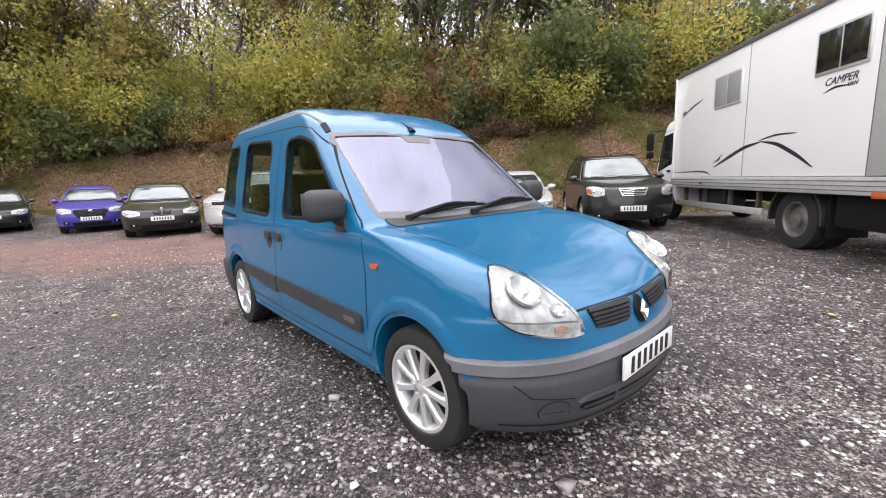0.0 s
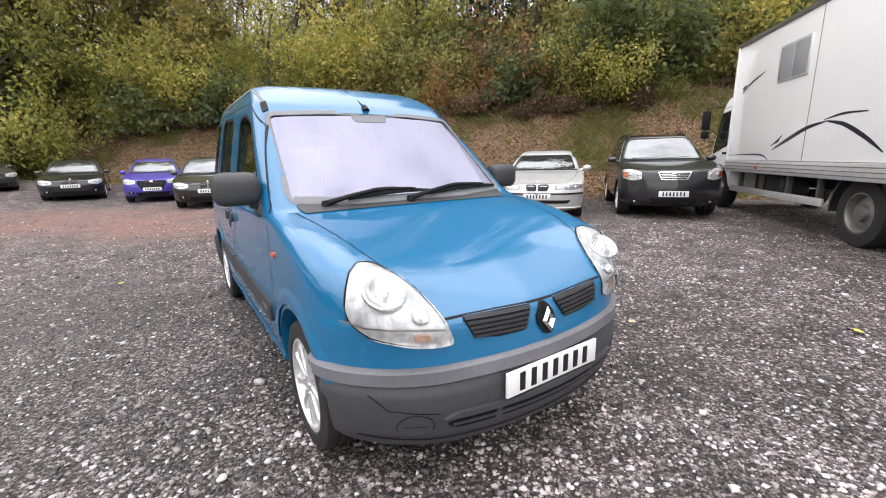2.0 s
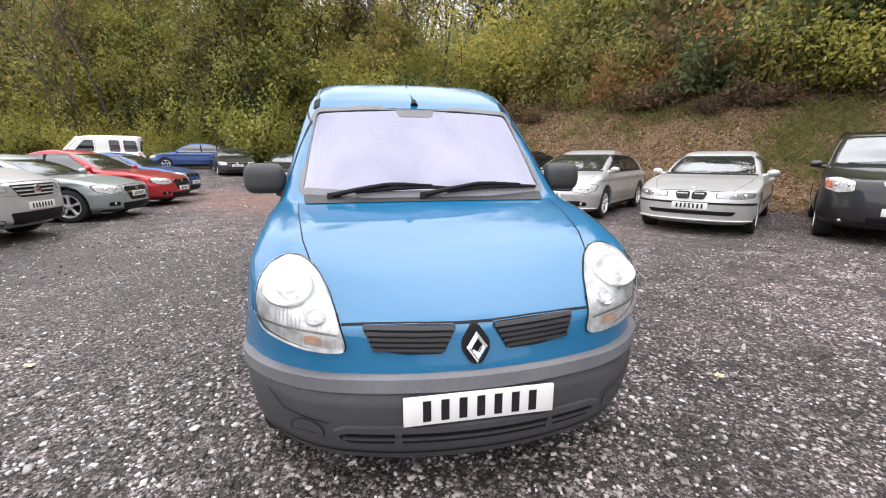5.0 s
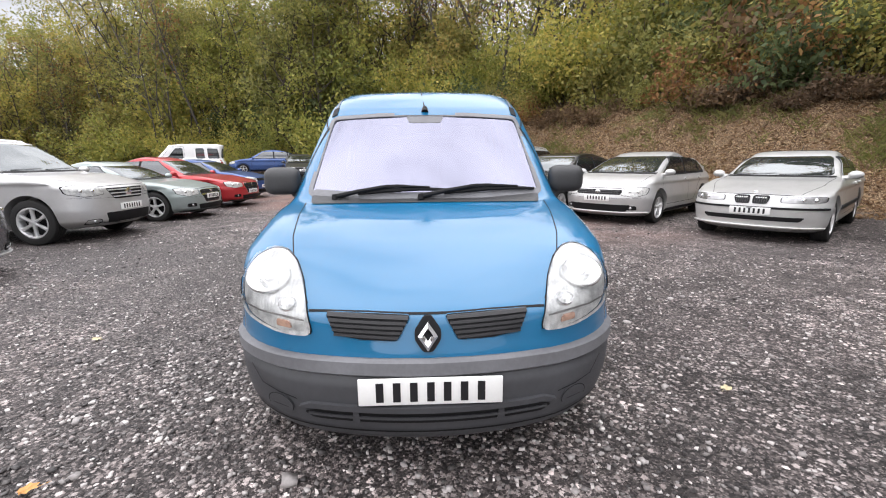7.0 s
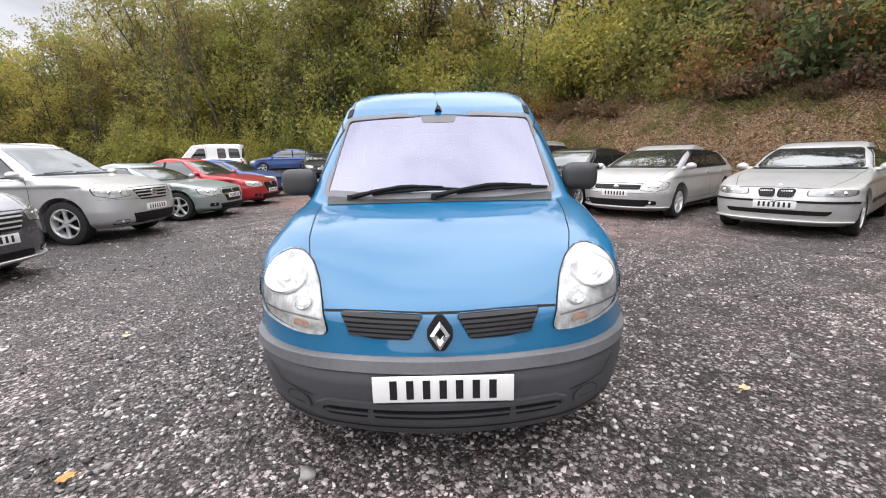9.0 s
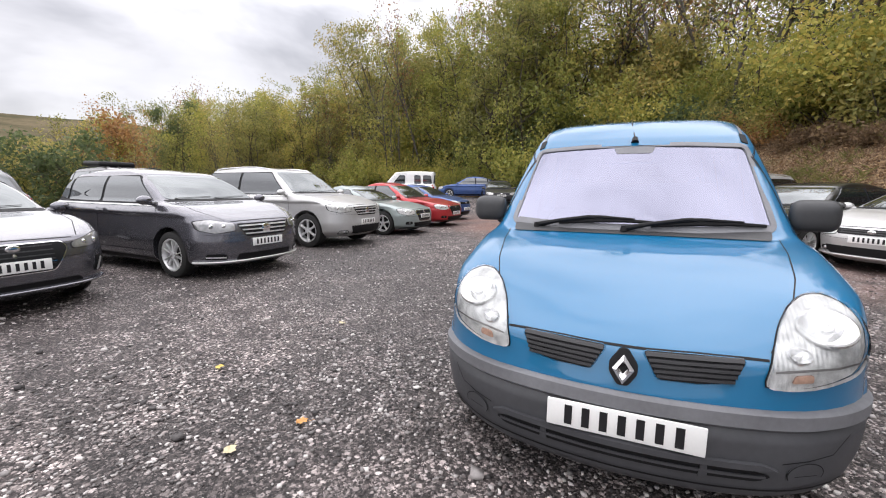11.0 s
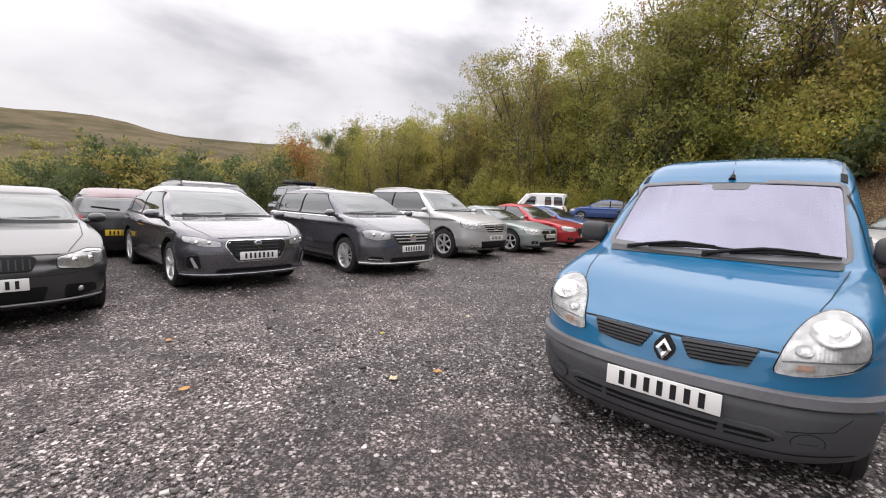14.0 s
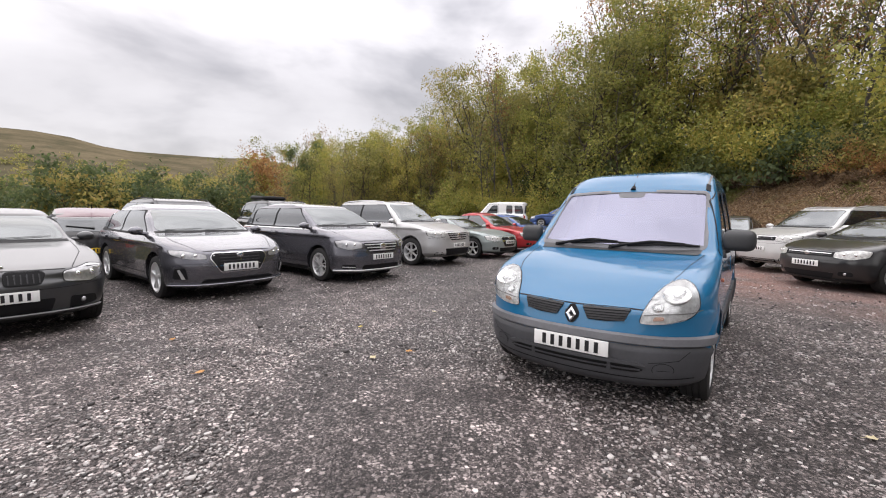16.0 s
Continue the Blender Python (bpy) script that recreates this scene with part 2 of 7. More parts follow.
def round_poly(pts, r, n=4):
    """A 2D polygon with its corners rounded."""
    out = []
    pts = [Vector(p) for p in pts]
    for i, p in enumerate(pts):
        a, b = pts[i - 1], pts[(i + 1) % len(pts)]
        ra = min(r, (a - p).length * 0.45, (b - p).length * 0.45)
        p0, p1 = p + (a - p).normalized() * ra, p + (b - p).normalized() * ra
        for k in range(n + 1):
            t = k / n
            out.append(tuple((1 - t) ** 2 * p0 + 2 * t * (1 - t) * p + t * t * p1))
    return out


AXES = {  # how a flat outline (a, b) is laid on a body: where the ray starts, and its way
    "front": (lambda a, b: Vector((3, a, b)), Vector((-1, 0, 0))),
    "rear": (lambda a, b: Vector((-9, a, b)), Vector((1, 0, 0))),
    "right": (lambda a, b: Vector((a, -3, b)), Vector((0, 1, 0))),
    "left": (lambda a, b: Vector((a, 3, b)), Vector((0, -1, 0))),
    "top": (lambda a, b: Vector((a, b, 6)), Vector((0, 0, -1))),
}


def patch(tree, outline, axis, off=0.005, depth=0.014, cut=0.045):
    """A thin, rimmed panel laid on a body along an axis, proud of it by off."""
    bm = bmesh.new()
    bm.faces.new([bm.verts.new((a, b, 0)) for a, b in outline])
    for c in (0, 1):
        lo, hi = min(p[c] for p in outline), max(p[c] for p in outline)
        k = max(1, int((hi - lo) / cut))
        for i in range(1, k):
            co = [0, 0, 0]
            no = [0, 0, 0]
            co[c], no[c] = lo + (hi - lo) * i / k, 1
            bmesh.ops.bisect_plane(bm, geom=bm.verts[:] + bm.edges[:] + bm.faces[:], plane_co=co, plane_no=no)
    start, way = AXES[axis]
    for v in bm.verts:
        s = start(v.co.x, v.co.y)
        hit, nor, _, _ = tree.ray_cast(s, way)
        if hit is None:
            hit, nor, _, _ = tree.find_nearest(s + way * 3)
        if nor.dot(way) > 0:
            nor = -nor
        v.co = hit + (nor * 0.5 - way * 0.5).normalized() * off
    bmesh.ops.recalc_face_normals(bm, faces=bm.faces[:])
    if bm.faces and sum(f.normal.dot(way) for f in bm.faces) > 0:
        bmesh.ops.reverse_faces(bm, faces=bm.faces[:])
    rim = [e for e in bm.edges if e.is_boundary]
    r = bmesh.ops.extrude_edge_only(bm, edges=rim)
    for v in r["geom"]:
        if isinstance(v, bmesh.types.BMVert):
            v.co += way * depth
    return bm


def line_on(tree, pts, axis, width=0.008, off=0.0015, step=0.05):
    """A narrow dark joint that follows a body."""
    bm = bmesh.new()
    start, way = AXES[axis]
    dense = []
    for p, q in zip(pts, pts[1:]):
        p, q = Vector(p), Vector(q)
        k = max(1, int((q - p).length / step))
        dense += [p.lerp(q, i / k) for i in range(k)]
    dense.append(Vector(pts[-1]))
    prev = None
    for i, p in enumerate(dense):
        d = (dense[min(i + 1, len(dense) - 1)] - dense[max(i - 1, 0)]).normalized()
        s = Vector((-d.y, d.x)) * width / 2
        row = []
        for q in (p - s, p + s):
            o = start(q.x, q.y)
            hit, nor, _, _ = tree.ray_cast(o, way)
            if hit is None:
                hit, nor, _, _ = tree.find_nearest(o + way * 3)
            if nor.dot(way) > 0:
                nor = -nor
            row.append(bm.verts.new(hit + nor * off))
        if prev:
            bm.faces.new((prev[0], row[0], row[1], prev[1]))
        prev = row
    bmesh.ops.recalc_face_normals(bm, faces=bm.faces[:])
    return bm


def carve(me, cutters, name="carved"):
    """The mesh with the solids cut out of it; the cut faces take the second material."""
    ob = new(name, me)
    tools = []
    for bm in cutters:
        for f in bm.faces:
            f.material_index = 1
        bmesh.ops.recalc_face_normals(bm, faces=bm.faces[:])
        c = bpy.data.meshes.new("tool")
        bm.to_mesh(c)
        bm.free()
        for m in me.materials:
            c.materials.append(m)
        t = new("tool", c)
        tools.append(t)
        md = ob.modifiers.new("cut", "BOOLEAN")
        md.operation, md.object, md.solver = "DIFFERENCE", t, "EXACT"
    bpy.context.view_layer.update()
    out = bpy.data.meshes.new_from_object(ob.evaluated_get(bpy.context.evaluated_depsgraph_get()))
    bpy.data.objects.remove(ob)
    for t in tools:
        bpy.data.objects.remove(t)
    return out


def spline(pts, k=6):
    """Points on a soft curve through rows of numbers, with the first number never falling."""
    p = np.array(pts, float)
    if len(p) < 3:
        return p
    q = np.vstack([2 * p[0] - p[1], p, 2 * p[-1] - p[-2]])
    out = []
    for i in range(1, len(q) - 2):
        for s in np.linspace(0, 1, k, endpoint=False):
            a, b, c, d = q[i - 1], q[i], q[i + 1], q[i + 2]
            out.append(0.5 * (2 * b + (c - a) * s + (2 * a - 5 * b + 4 * c - d) * s * s + (3 * b - a - 3 * c + d) * s ** 3) * 0.75 + 0.25 * (b + (c - b) * s))
    out.append(p[-1])
    out = np.array(out)
    out[:, 0] = np.maximum.accumulate(out[:, 0]) + np.arange(len(out)) * 1e-6
    return out


class Shell:
    """A vehicle body as level slices. front: rows of height, nose x, bow, corner depth, corner start; rear: height, tail x, bow, corner depth;
    width: height, half width. x runs forwards from the nose at 0."""

    def __init__(self, front, rear, width, step=0.05, fine=(13, 26, 9)):
        self.fine = fine
        self.f, self.r, self.w = spline(front), spline(rear), spline(width)
        zs = set()
        for c in (self.f, self.r, self.w):
            for a, b in zip(c, c[1:]):
                k = max(1, int(math.hypot(b[0] - a[0], b[1] - a[1]) / step))
                for i in range(k):
                    zs.add(round(a[0] + (b[0] - a[0]) * i / k, 4))
        top = min(self.f[-1][0], self.r[-1][0], self.w[-1][0])
        self.zs = []
        for z in sorted(zs | {round(top, 4)}):
            if z <= top and (not self.zs or z - self.zs[-1] > 0.0022):
                self.zs.append(z)

    def row(self, c, z):
        return [np.interp(z, c[:, 0], c[:, i]) for i in range(1, c.shape[1])]

    def outline(self, z, grow=0.0, nf=0, ns=0, nr=0):
        """Half the slice at that height, from the nose round to the tail."""
        nf, ns, nr = (nf, ns, nr) if nf else self.fine
        xf, bow, cr, u0 = self.row(self.f, z)
        xr, rbow, rcr = self.row(self.r, z)
        hw = self.row(self.w, z)[0]
        pts = []
        for i in range(nf):
            u = math.sin(i / (nf - 1) * math.pi / 2) ** 0.8
            k = max(0.0, (u - u0) / (1 - u0))
            pts.append((xf + grow - bow * u * u - cr * (1 - math.sqrt(max(0, 1 - k * k))), (hw + grow) * u))
        x0 = pts[-1][0]
        x1 = xr - grow + rbow + rcr
        for i in range(1, ns):
            s = i / ns
            pts.append((x0 + (x1 - x0) * s, (hw + grow) * (1 - 0.035 * max(0, s - 0.6))))
        tail = []
        for i in range(nr):
            u = math.sin(i / (nr - 1) * math.pi / 2) ** 0.8
            k = max(0.0, (u - 0.6) / 0.4)
            tail.append((xr - grow + rbow * u * u + rcr * (1 - math.sqrt(max(0, 1 - k * k))), (hw + grow) * 0.986 * u))
        return pts + tail[::-1]

    def solid(self, grow=0.0, z0=-9, z1=99):
        bm = bmesh.new()
        rows = []
        for z in [z for z in self.zs if z0 <= z <= z1]:
            half = self.outline(z, grow)
            loop = [(x, y) for x, y in half] + [(x, -y) for x, y in half[-2:0:-1]]
            rows.append([bm.verts.new((x, y, z)) for x, y in loop])
        n = len(rows[0])
        for a, b in zip(rows, rows[1:]):
            for k in range(n):
                bm.faces.new((a[k], a[(k + 1) % n], b[(k + 1) % n], b[k]))
        bm.faces.new(rows[0][::-1])
        bm.faces.new(rows[-1])
        bmesh.ops.recalc_face_normals(bm, faces=bm.faces[:])
        return bm

    def skin(self, z0, z1, x_min, grow, thick=0.02, x_max=9, nz=14):
        """A cladding that wraps the nose (or, with x_max, the tail) between two heights."""
        bm = bmesh.new()
        rows = []
        for i in range(nz):
            z = z0 + (z1 - z0) * i / (nz - 1)
            g = grow - (0.012 if i in (0, nz - 1) else 0)
            half = [p for p in self.outline(z, g, 21, 400, 11) if (x_min(z) if callable(x_min) else x_min) <= p[0] <= x_max]
            # even spacing along the slice
            d = np.concatenate([[0], np.cumsum([math.dist(a, b) for a, b in zip(half, half[1:])])])
            s = np.linspace(0, d[-1], 26)
            xs, ys = np.interp(s, d, [p[0] for p in half]), np.interp(s, d, [p[1] for p in half])
            if x_max < 9:
                xs, ys = xs[::-1], ys[::-1]
            rows.append([bm.verts.new((x, -y, z)) for x, y in list(zip(xs, ys))[::-1]] + [bm.verts.new((x, y, z)) for x, y in list(zip(xs, ys))[1:]])
        for a, b in zip(rows, rows[1:]):
            for k in range(len(a) - 1):
                bm.faces.new((a[k], a[k + 1], b[k + 1], b[k]))
        bmesh.ops.recalc_face_normals(bm, faces=bm.faces[:])
        mid = sum((f.calc_center_median() for f in bm.faces), Vector()) / len(bm.faces)
        if sum(f.normal.dot(f.calc_center_median() - Vector((-2, 0, 0.4))) for f in bm.faces) < 0:
            bmesh.ops.reverse_faces(bm, faces=bm.faces[:])
        r = bmesh.ops.extrude_edge_only(bm, edges=[e for e in bm.edges if e.is_boundary])
        for v in r["geom"]:
            if isinstance(v, bmesh.types.BMVert):
                v.co.x += thick * (1 if x_max < 9 else -1)
                v.co.y *= 1 - thick / 0.8
        return bm


def cylinder_y(x, y0, y1, z, r, n=40):
    bm = bmesh.new()
    rings = [[bm.verts.new((x + r * math.cos(2 * math.pi * k / n), y, z + r * math.sin(2 * math.pi * k / n))) for k in range(n)] for y in (y0, y1)]
    for k in range(n):
        bm.faces.new((rings[0][k], rings[0][(k + 1) % n], rings[1][(k + 1) % n], rings[1][k]))
    bm.faces.new(rings[0])
    bm.faces.new(rings[1])
    return bm


def prism(outline, axis, d0, d1):
    """A straight-sided solid: an outline drawn in a plane, from depth d0 to d1 along the axis."""
    bm = bmesh.new()
    put = {"y": lambda a, b, d: (a, d, b), "x": lambda a, b, d: (d, a, b), "z": lambda a, b, d: (a, b, d)}[axis]
    lo = [bm.verts.new(put(a, b, d0)) for a, b in outline]
    hi = [bm.verts.new(put(a, b, d1)) for a, b in outline]
    bm.faces.new(lo)
    bm.faces.new(hi[::-1])
    n = len(lo)
    for k in range(n):
        bm.faces.new((lo[k], lo[(k + 1) % n], hi[(k + 1) % n], hi[k]))
    bmesh.ops.recalc_face_normals(bm, faces=bm.faces[:])
    return bm


# ---- wheels and plates ----
WHEELS = {}


def wheel_meshes(r, rim_r, w, style):
    key = (r, rim_r, w, style)
    if key in WHEELS:
        return WHEELS[key]
    h = w / 2
    # tyre: outer side at y = -h
    bm = bmesh.new()
    lathe(bm, [(h * 0.8, rim_r * 0.97), (h, rim_r * 1.06), (h * 1.02, (r + rim_r) / 2), (h * 0.9, r * 0.965), (h * 0.72, r * 0.995), (h * 0.45, r), (h * 0.43, r * 0.978), (h * 0.36, r * 0.978), (h * 0.34, r),
               (h * 0.06, r), (h * 0.04, r * 0.978), (-h * 0.04, r * 0.978), (-h * 0.06, r), (-h * 0.34, r), (-h * 0.36, r * 0.978), (-h * 0.43, r * 0.978), (-h * 0.45, r),
               (-h * 0.72, r * 0.995), (-h * 0.9, r * 0.965), (-h * 1.02, (r + rim_r) / 2), (-h, rim_r * 1.06), (-h * 0.8, rim_r * 0.97)], 40)
    bmesh.ops.recalc_face_normals(bm, faces=bm.faces[:])
    tyre = bpy.data.meshes.new("tyre")
    bm.to_mesh(tyre)
    bm.free()
    # rim: lip, barrel, spokes, hub
    bm = bmesh.new()
    lathe(bm, [(-h * 0.80, rim_r * 1.0), (-h * 0.93, rim_r * 1.02), (-h * 0.95, rim_r * 0.95), (-h * 0.80, rim_r * 0.90), (-h * 0.2, rim_r * 0.86), (h * 0.7, rim_r * 0.84), (h * 0.7, rim_r * 0.97), (-h * 0.80, rim_r * 1.0)], 40)
    lathe(bm, [(-h * 0.86, 0.001), (-h * 0.86, rim_r * 0.10), (-h * 0.80, rim_r * 0.15), (-h * 0.78, rim_r * 0.24), (-h * 0.55, rim_r * 0.26), (-h * 0.55, 0.001)], 24)
    count, wide, twist = {"ten": (9, 0.29, 0.0), "six": (6, 0.30, 0.0), "five": (5, 0.34, 0.0), "pair": (10, 0.13, 0.12), "truck": (0, 0, 0)}[style]
    for k in range(count):
        a = 2 * math.pi * (k + (twist if k % 2 else -twist)) / count + math.pi / 2
        ca, sa = math.cos(a), math.sin(a)
        prof = [(0.16, wide * 0.62, 0.84), (0.45, wide * 0.5, 0.86), (0.75, wide * 0.62, 0.88), (0.93, wide * 0.95, 0.86)]
        front = []
        for rr, hw, d in prof:
            row = []
            for s, dd in ((-1, d - 0.10), (-0.6, d), (0.6, d), (1, d - 0.10), (1, d - 0.4), (-1, d - 0.4)):
                px, pz = rr * rim_r, s * hw * rim_r * 0.5
                row.append(bm.verts.new((px * ca - pz * sa, -h * dd, px * sa + pz * ca)))
            front.append(row)
        for ra, rb in zip(front, front[1:]):
            for i in range(6):
                bm.faces.new((ra[i], ra[(i + 1) % 6], rb[(i + 1) % 6], rb[i]))
    if style == "truck":
        lathe(bm, [(-h * 0.2, rim_r * 0.86), (-h * 0.35, rim_r * 0.6), (-h * 0.5, rim_r * 0.45), (-h * 0.9, rim_r * 0.40), (-h * 0.95, 0.001)], 30)
    for k in range(5):
        a = 2 * math.pi * (k + 0.5) / 5
        bmesh.ops.create_cone(bm, cap_ends=True, segments=6, radius1=rim_r * 0.045, radius2=rim_r * 0.035, depth=h * 0.16,
                              matrix=Matrix.Translation((rim_r * 0.20 * math.cos(a), -h * 0.84, rim_r * 0.20 * math.sin(a))) @ Matrix.Rotation(math.pi / 2, 4, "X"))
    bmesh.ops.recalc_face_normals(bm, faces=bm.faces[:])
    rim = bpy.data.meshes.new("rim")
    bm.to_mesh(rim)
    bm.free()
    bm = bmesh.new()
    lathe(bm, [(-h * 0.1, 0.001), (-h * 0.1, rim_r * 0.70), (h * 0.05, rim_r * 0.70), (h * 0.05, rim_r * 0.85), (h * 0.4, rim_r * 0.85), (h * 0.4, 0.001)], 30)
    bmesh.ops.recalc_face_normals(bm, faces=bm.faces[:])
    hub = bpy.data.meshes.new("brake_disc")
    bm.to_mesh(hub)
    bm.free()
    for me, m in ((tyre, M["rubber"]), (rim, M["steel"] if style == "truck" else M["alloy"]), (hub, M["trim"])):
        me.materials.append(m)
        me.polygons.foreach_set("use_smooth", np.ones(len(me.polygons), dtype=bool))
        me.set_sharp_from_angle(angle=radians(35))
    WHEELS[key] = (tyre, rim, hub)
    return WHEELS[key]


def add_wheel(parent, x, y, r, rim_r, w, style, turn=0.0, spin=0.0):
    """A wheel with its outer side at y; the side is taken from y's sign."""
    tyre, rim, hub = wheel_meshes(r, rim_r, w, style)
    side = -1 if y < 0 else 1
    ob = new("wheel", hub)
    ob.parent = parent
    ob.matrix_basis = pose(x, y - side * w / 2, r, 0, 0, (0 if side < 0 else 180) + turn) @ pose(0, 0, 0, 0, spin, 0)
    for name, me in (("tyre", tyre), ("rim", rim)):
        c = new(name, me)
        c.parent = ob
    return ob


def add_plate(parent, tree, axis, z, y=0.0, w=0.52, hgt=0.111, mat="plate", off=0.012, tilt=0.0, groups=(4, 3)):
    """A number plate with plain bars for its characters."""
    start, way = AXES[axis]
    s = -way.x
    hits = [tree.ray_cast(start(y + dy, z + dz), way)[0] for dy in (-w / 2, 0, w / 2) for dz in (-hgt / 2, hgt / 2)]
    hx = [h.x for h in hits if h]
    x = (max(hx) if s > 0 else min(hx)) + s * off
    part("plate_holder", new_box(min(x - s * 0.01, x - s * 0.05), max(x - s * 0.01, x - s * 0.05), y - w * 0.42, y + w * 0.42, z - hgt * 0.36, z + hgt * 0.36, 0.004), M["trim"], parent)
    bm = new_box(min(x, x - s * 0.011), max(x, x - s * 0.011), y - w / 2, y + w / 2, z - hgt / 2, z + hgt / 2, 0.003)
    ob = part("number_plate", bm, M[mat], parent)
    cw, gap = 0.027, 0.034
    total = sum(groups) * cw + (sum(groups) - len(groups)) * gap + 0.033 * (len(groups) - 1)
    k = w / 0.52
    at = -total / 2
    for gi, g in enumerate(groups):
        for i in range(g):
            bm = new_box(x - 0.001 if s > 0 else x - 0.0025, x + 0.0025 if s > 0 else x + 0.001, y + at * k, y + (at + cw) * k, z - 0.037 * k, z + 0.037 * k)
            part("bar", bm, M["ink"], ob, smooth=0)
            at += cw + gap
        at += 0.033 - gap
    return ob


# ---- the ground: one sheet with the yard, the bank and the far hill ----
BANK = [(40, 13.5), (14, 12.6), (4, 13.6), (-4, 14.0), (-9, 15.6), (-16, 17.4), (-23, 17.0), (-34, 11.0), (-50, 2.0), (-80, -15.0), (-300, -110.0)]


def bank_y(x):
    p = BANK[::-1]
    return float(np.interp(x, [a for a, _ in p], [b for _, b in p]))


def smooth(a, b, v):
    t = min(1.0, max(0.0, (v - a) / (b - a)))
    return t * t * (3 - 2 * t)


def ground_z(x, y):
    d = (y - bank_y(x)) * 0.95
    z = 0.0
    if d > 0:
        rough = noise.noise(Vector((x * 0.35, y * 0.35, 1.7))) * 0.35
        up = smooth(-24, -10, x)  # the bank is higher along the middle of the yard and the wood climbs behind it
        z = (3.5 + 1.5 * up) * smooth(0, 7.0 + 2.2 * up, d) + (0.07 + 0.07 * up) * max(0, min(d, 40) - 7.0) + rough * smooth(0, 3, d) - 0.12 * max(0, min(d, 90) - 40)
    # the far end of the yard rises a little
    z += 0.6 * smooth(15, 27, 0.35 * y - 0.9 * x) * (1 - smooth(30, 60, -x)) * smooth(-6, 2, y)
    # the yard ends on the other side, where the land falls to the valley
    e = -(x * 0.60 + y * 0.80) - 13.0
    if e > 0:
        z -= 3.0 * smooth(0, 14, e) + 5.0 * smooth(14, 120, e)
    r = math.hypot(x, y)
    if r > 150 and d < 0:
        ang = math.degrees(math.atan2(y, x)) % 360
        ridge = math.tan(radians(float(np.interp(ang, [150, 180, 195, 207, 215, 225, 233, 245, 290, 340], [2.0, 4.5, 6.6, 6.9, 7.5, 7.5, 6.2, 4.5, 3.0, 0.0]))))
        ridge *= 1 + 0.05 * noise.noise(Vector((ang * 0.13, 0, 4)))
        z += ridge * 860 * smooth(180, 860, r) + 9 * noise.noise(Vector((x * 0.008, y * 0.008, 2))) * smooth(160, 500, r)
    return z


def ground_material():
    m, n, l, b = mat_new("yard_and_hill_ground")
    geo = n.new("ShaderNodeNewGeometry")
    sep = n.new("ShaderNodeSeparateXYZ")
    l.new(geo.outputs["Position"], sep.inputs[0])
    # wet dark grit with pale chips of stone
    def world_noise(scale, detail=5.0, rough=0.6):
        t = n.new("ShaderNodeTexNoise")
        t.inputs["Scale"].default_value, t.inputs["Detail"].default_value, t.inputs["Roughness"].default_value = scale, detail, rough
        l.new(geo.outputs["Position"], t.inputs["Vector"])
        return t.outputs["Fac"]

    # a little wander, so that the chips are angular and uneven
    jig = n.new("ShaderNodeTexNoise")
    jig.inputs["Scale"].default_value, jig.inputs["Detail"].default_value = 110.0, 1.0
    l.new(geo.outputs["Position"], jig.inputs["Vector"])
    half = n.new("ShaderNodeVectorMath")
    half.operation = "MULTIPLY_ADD"
    half.inputs[1].default_value, half.inputs[2].default_value = (0.018, 0.018, 0.018), (-0.009, -0.009, -0.009)
    l.new(jig.outputs["Color"], half.inputs[0])
    moved = n.new("ShaderNodeVectorMath")
    moved.operation = "ADD"
    l.new(geo.outputs["Position"], moved.inputs[0])
    l.new(half.outputs["Vector"], moved.inputs[1])

    def stones(scale):
        v = n.new("ShaderNodeTexVoronoi")
        v.inputs["Scale"].default_value = scale
        l.new(moved.outputs["Vector"], v.inputs["Vector"])
        c = n.new("ShaderNodeSeparateColor")
        l.new(v.outputs["Color"], c.inputs[0])
        return v, c

    vor, sepc = stones(50.0)
    vor2, sepc2 = stones(120.0)
    vor3, sepc3 = stones(27.0)

    def chip_mask(v, reach):
        return ramp_node(n, l, v.outputs["Distance"], [(reach * 0.75, (1, 1, 1)), (reach, (0, 0, 0))])

    big = world_noise(0.45, 6.0)
    fines = ramp_node(n, l, sepc2.outputs[0], [(0.0, (0.008, 0.007, 0.007)), (0.50, (0.029, 0.025, 0.025)), (0.80, (0.10, 0.09, 0.087)), (1.0, (0.34, 0.315, 0.305))])
    chips = ramp_node(n, l, sepc.outputs[0], [(0.0, (0.014, 0.012, 0.012)), (0.42, (0.050, 0.044, 0.043)), (0.64, (0.18, 0.162, 0.157)), (0.84, (0.38, 0.352, 0.34)), (1.0, (0.64, 0.605, 0.59))])
    lumps = ramp_node(n, l, sepc3.outputs[0], [(0.0, (0.030, 0.027, 0.026)), (0.4, (0.11, 0.10, 0.096)), (0.75, (0.42, 0.39, 0.375)), (1.0, (0.74, 0.70, 0.68))])
    drift = ramp_node(n, l, world_noise(1.3, 7.0, 0.68), [(0.38, (0.16, 0.16, 0.16)), (0.56, (1.0, 1.0, 1.0))])
    yard = mix_node(n, l, mix_node(n, l, 1.0, chip_mask(vor, 0.58), drift, "MULTIPLY"), fines, chips)
    few = ramp_node(n, l, sepc3.outputs[1], [(0.72, (0, 0, 0)), (0.75, (1, 1, 1))])
    yard = mix_node(n, l, mix_node(n, l, 1.0, chip_mask(vor3, 0.46), few, "MULTIPLY"), yard, lumps)
    yard = mix_node(n, l, 0.75, yard, ramp_node(n, l, big, [(0.3, (0.45, 0.42, 0.42)), (0.5, (0.92, 0.87, 0.86)), (0.7, (1.6, 1.52, 1.49))]), "MULTIPLY")
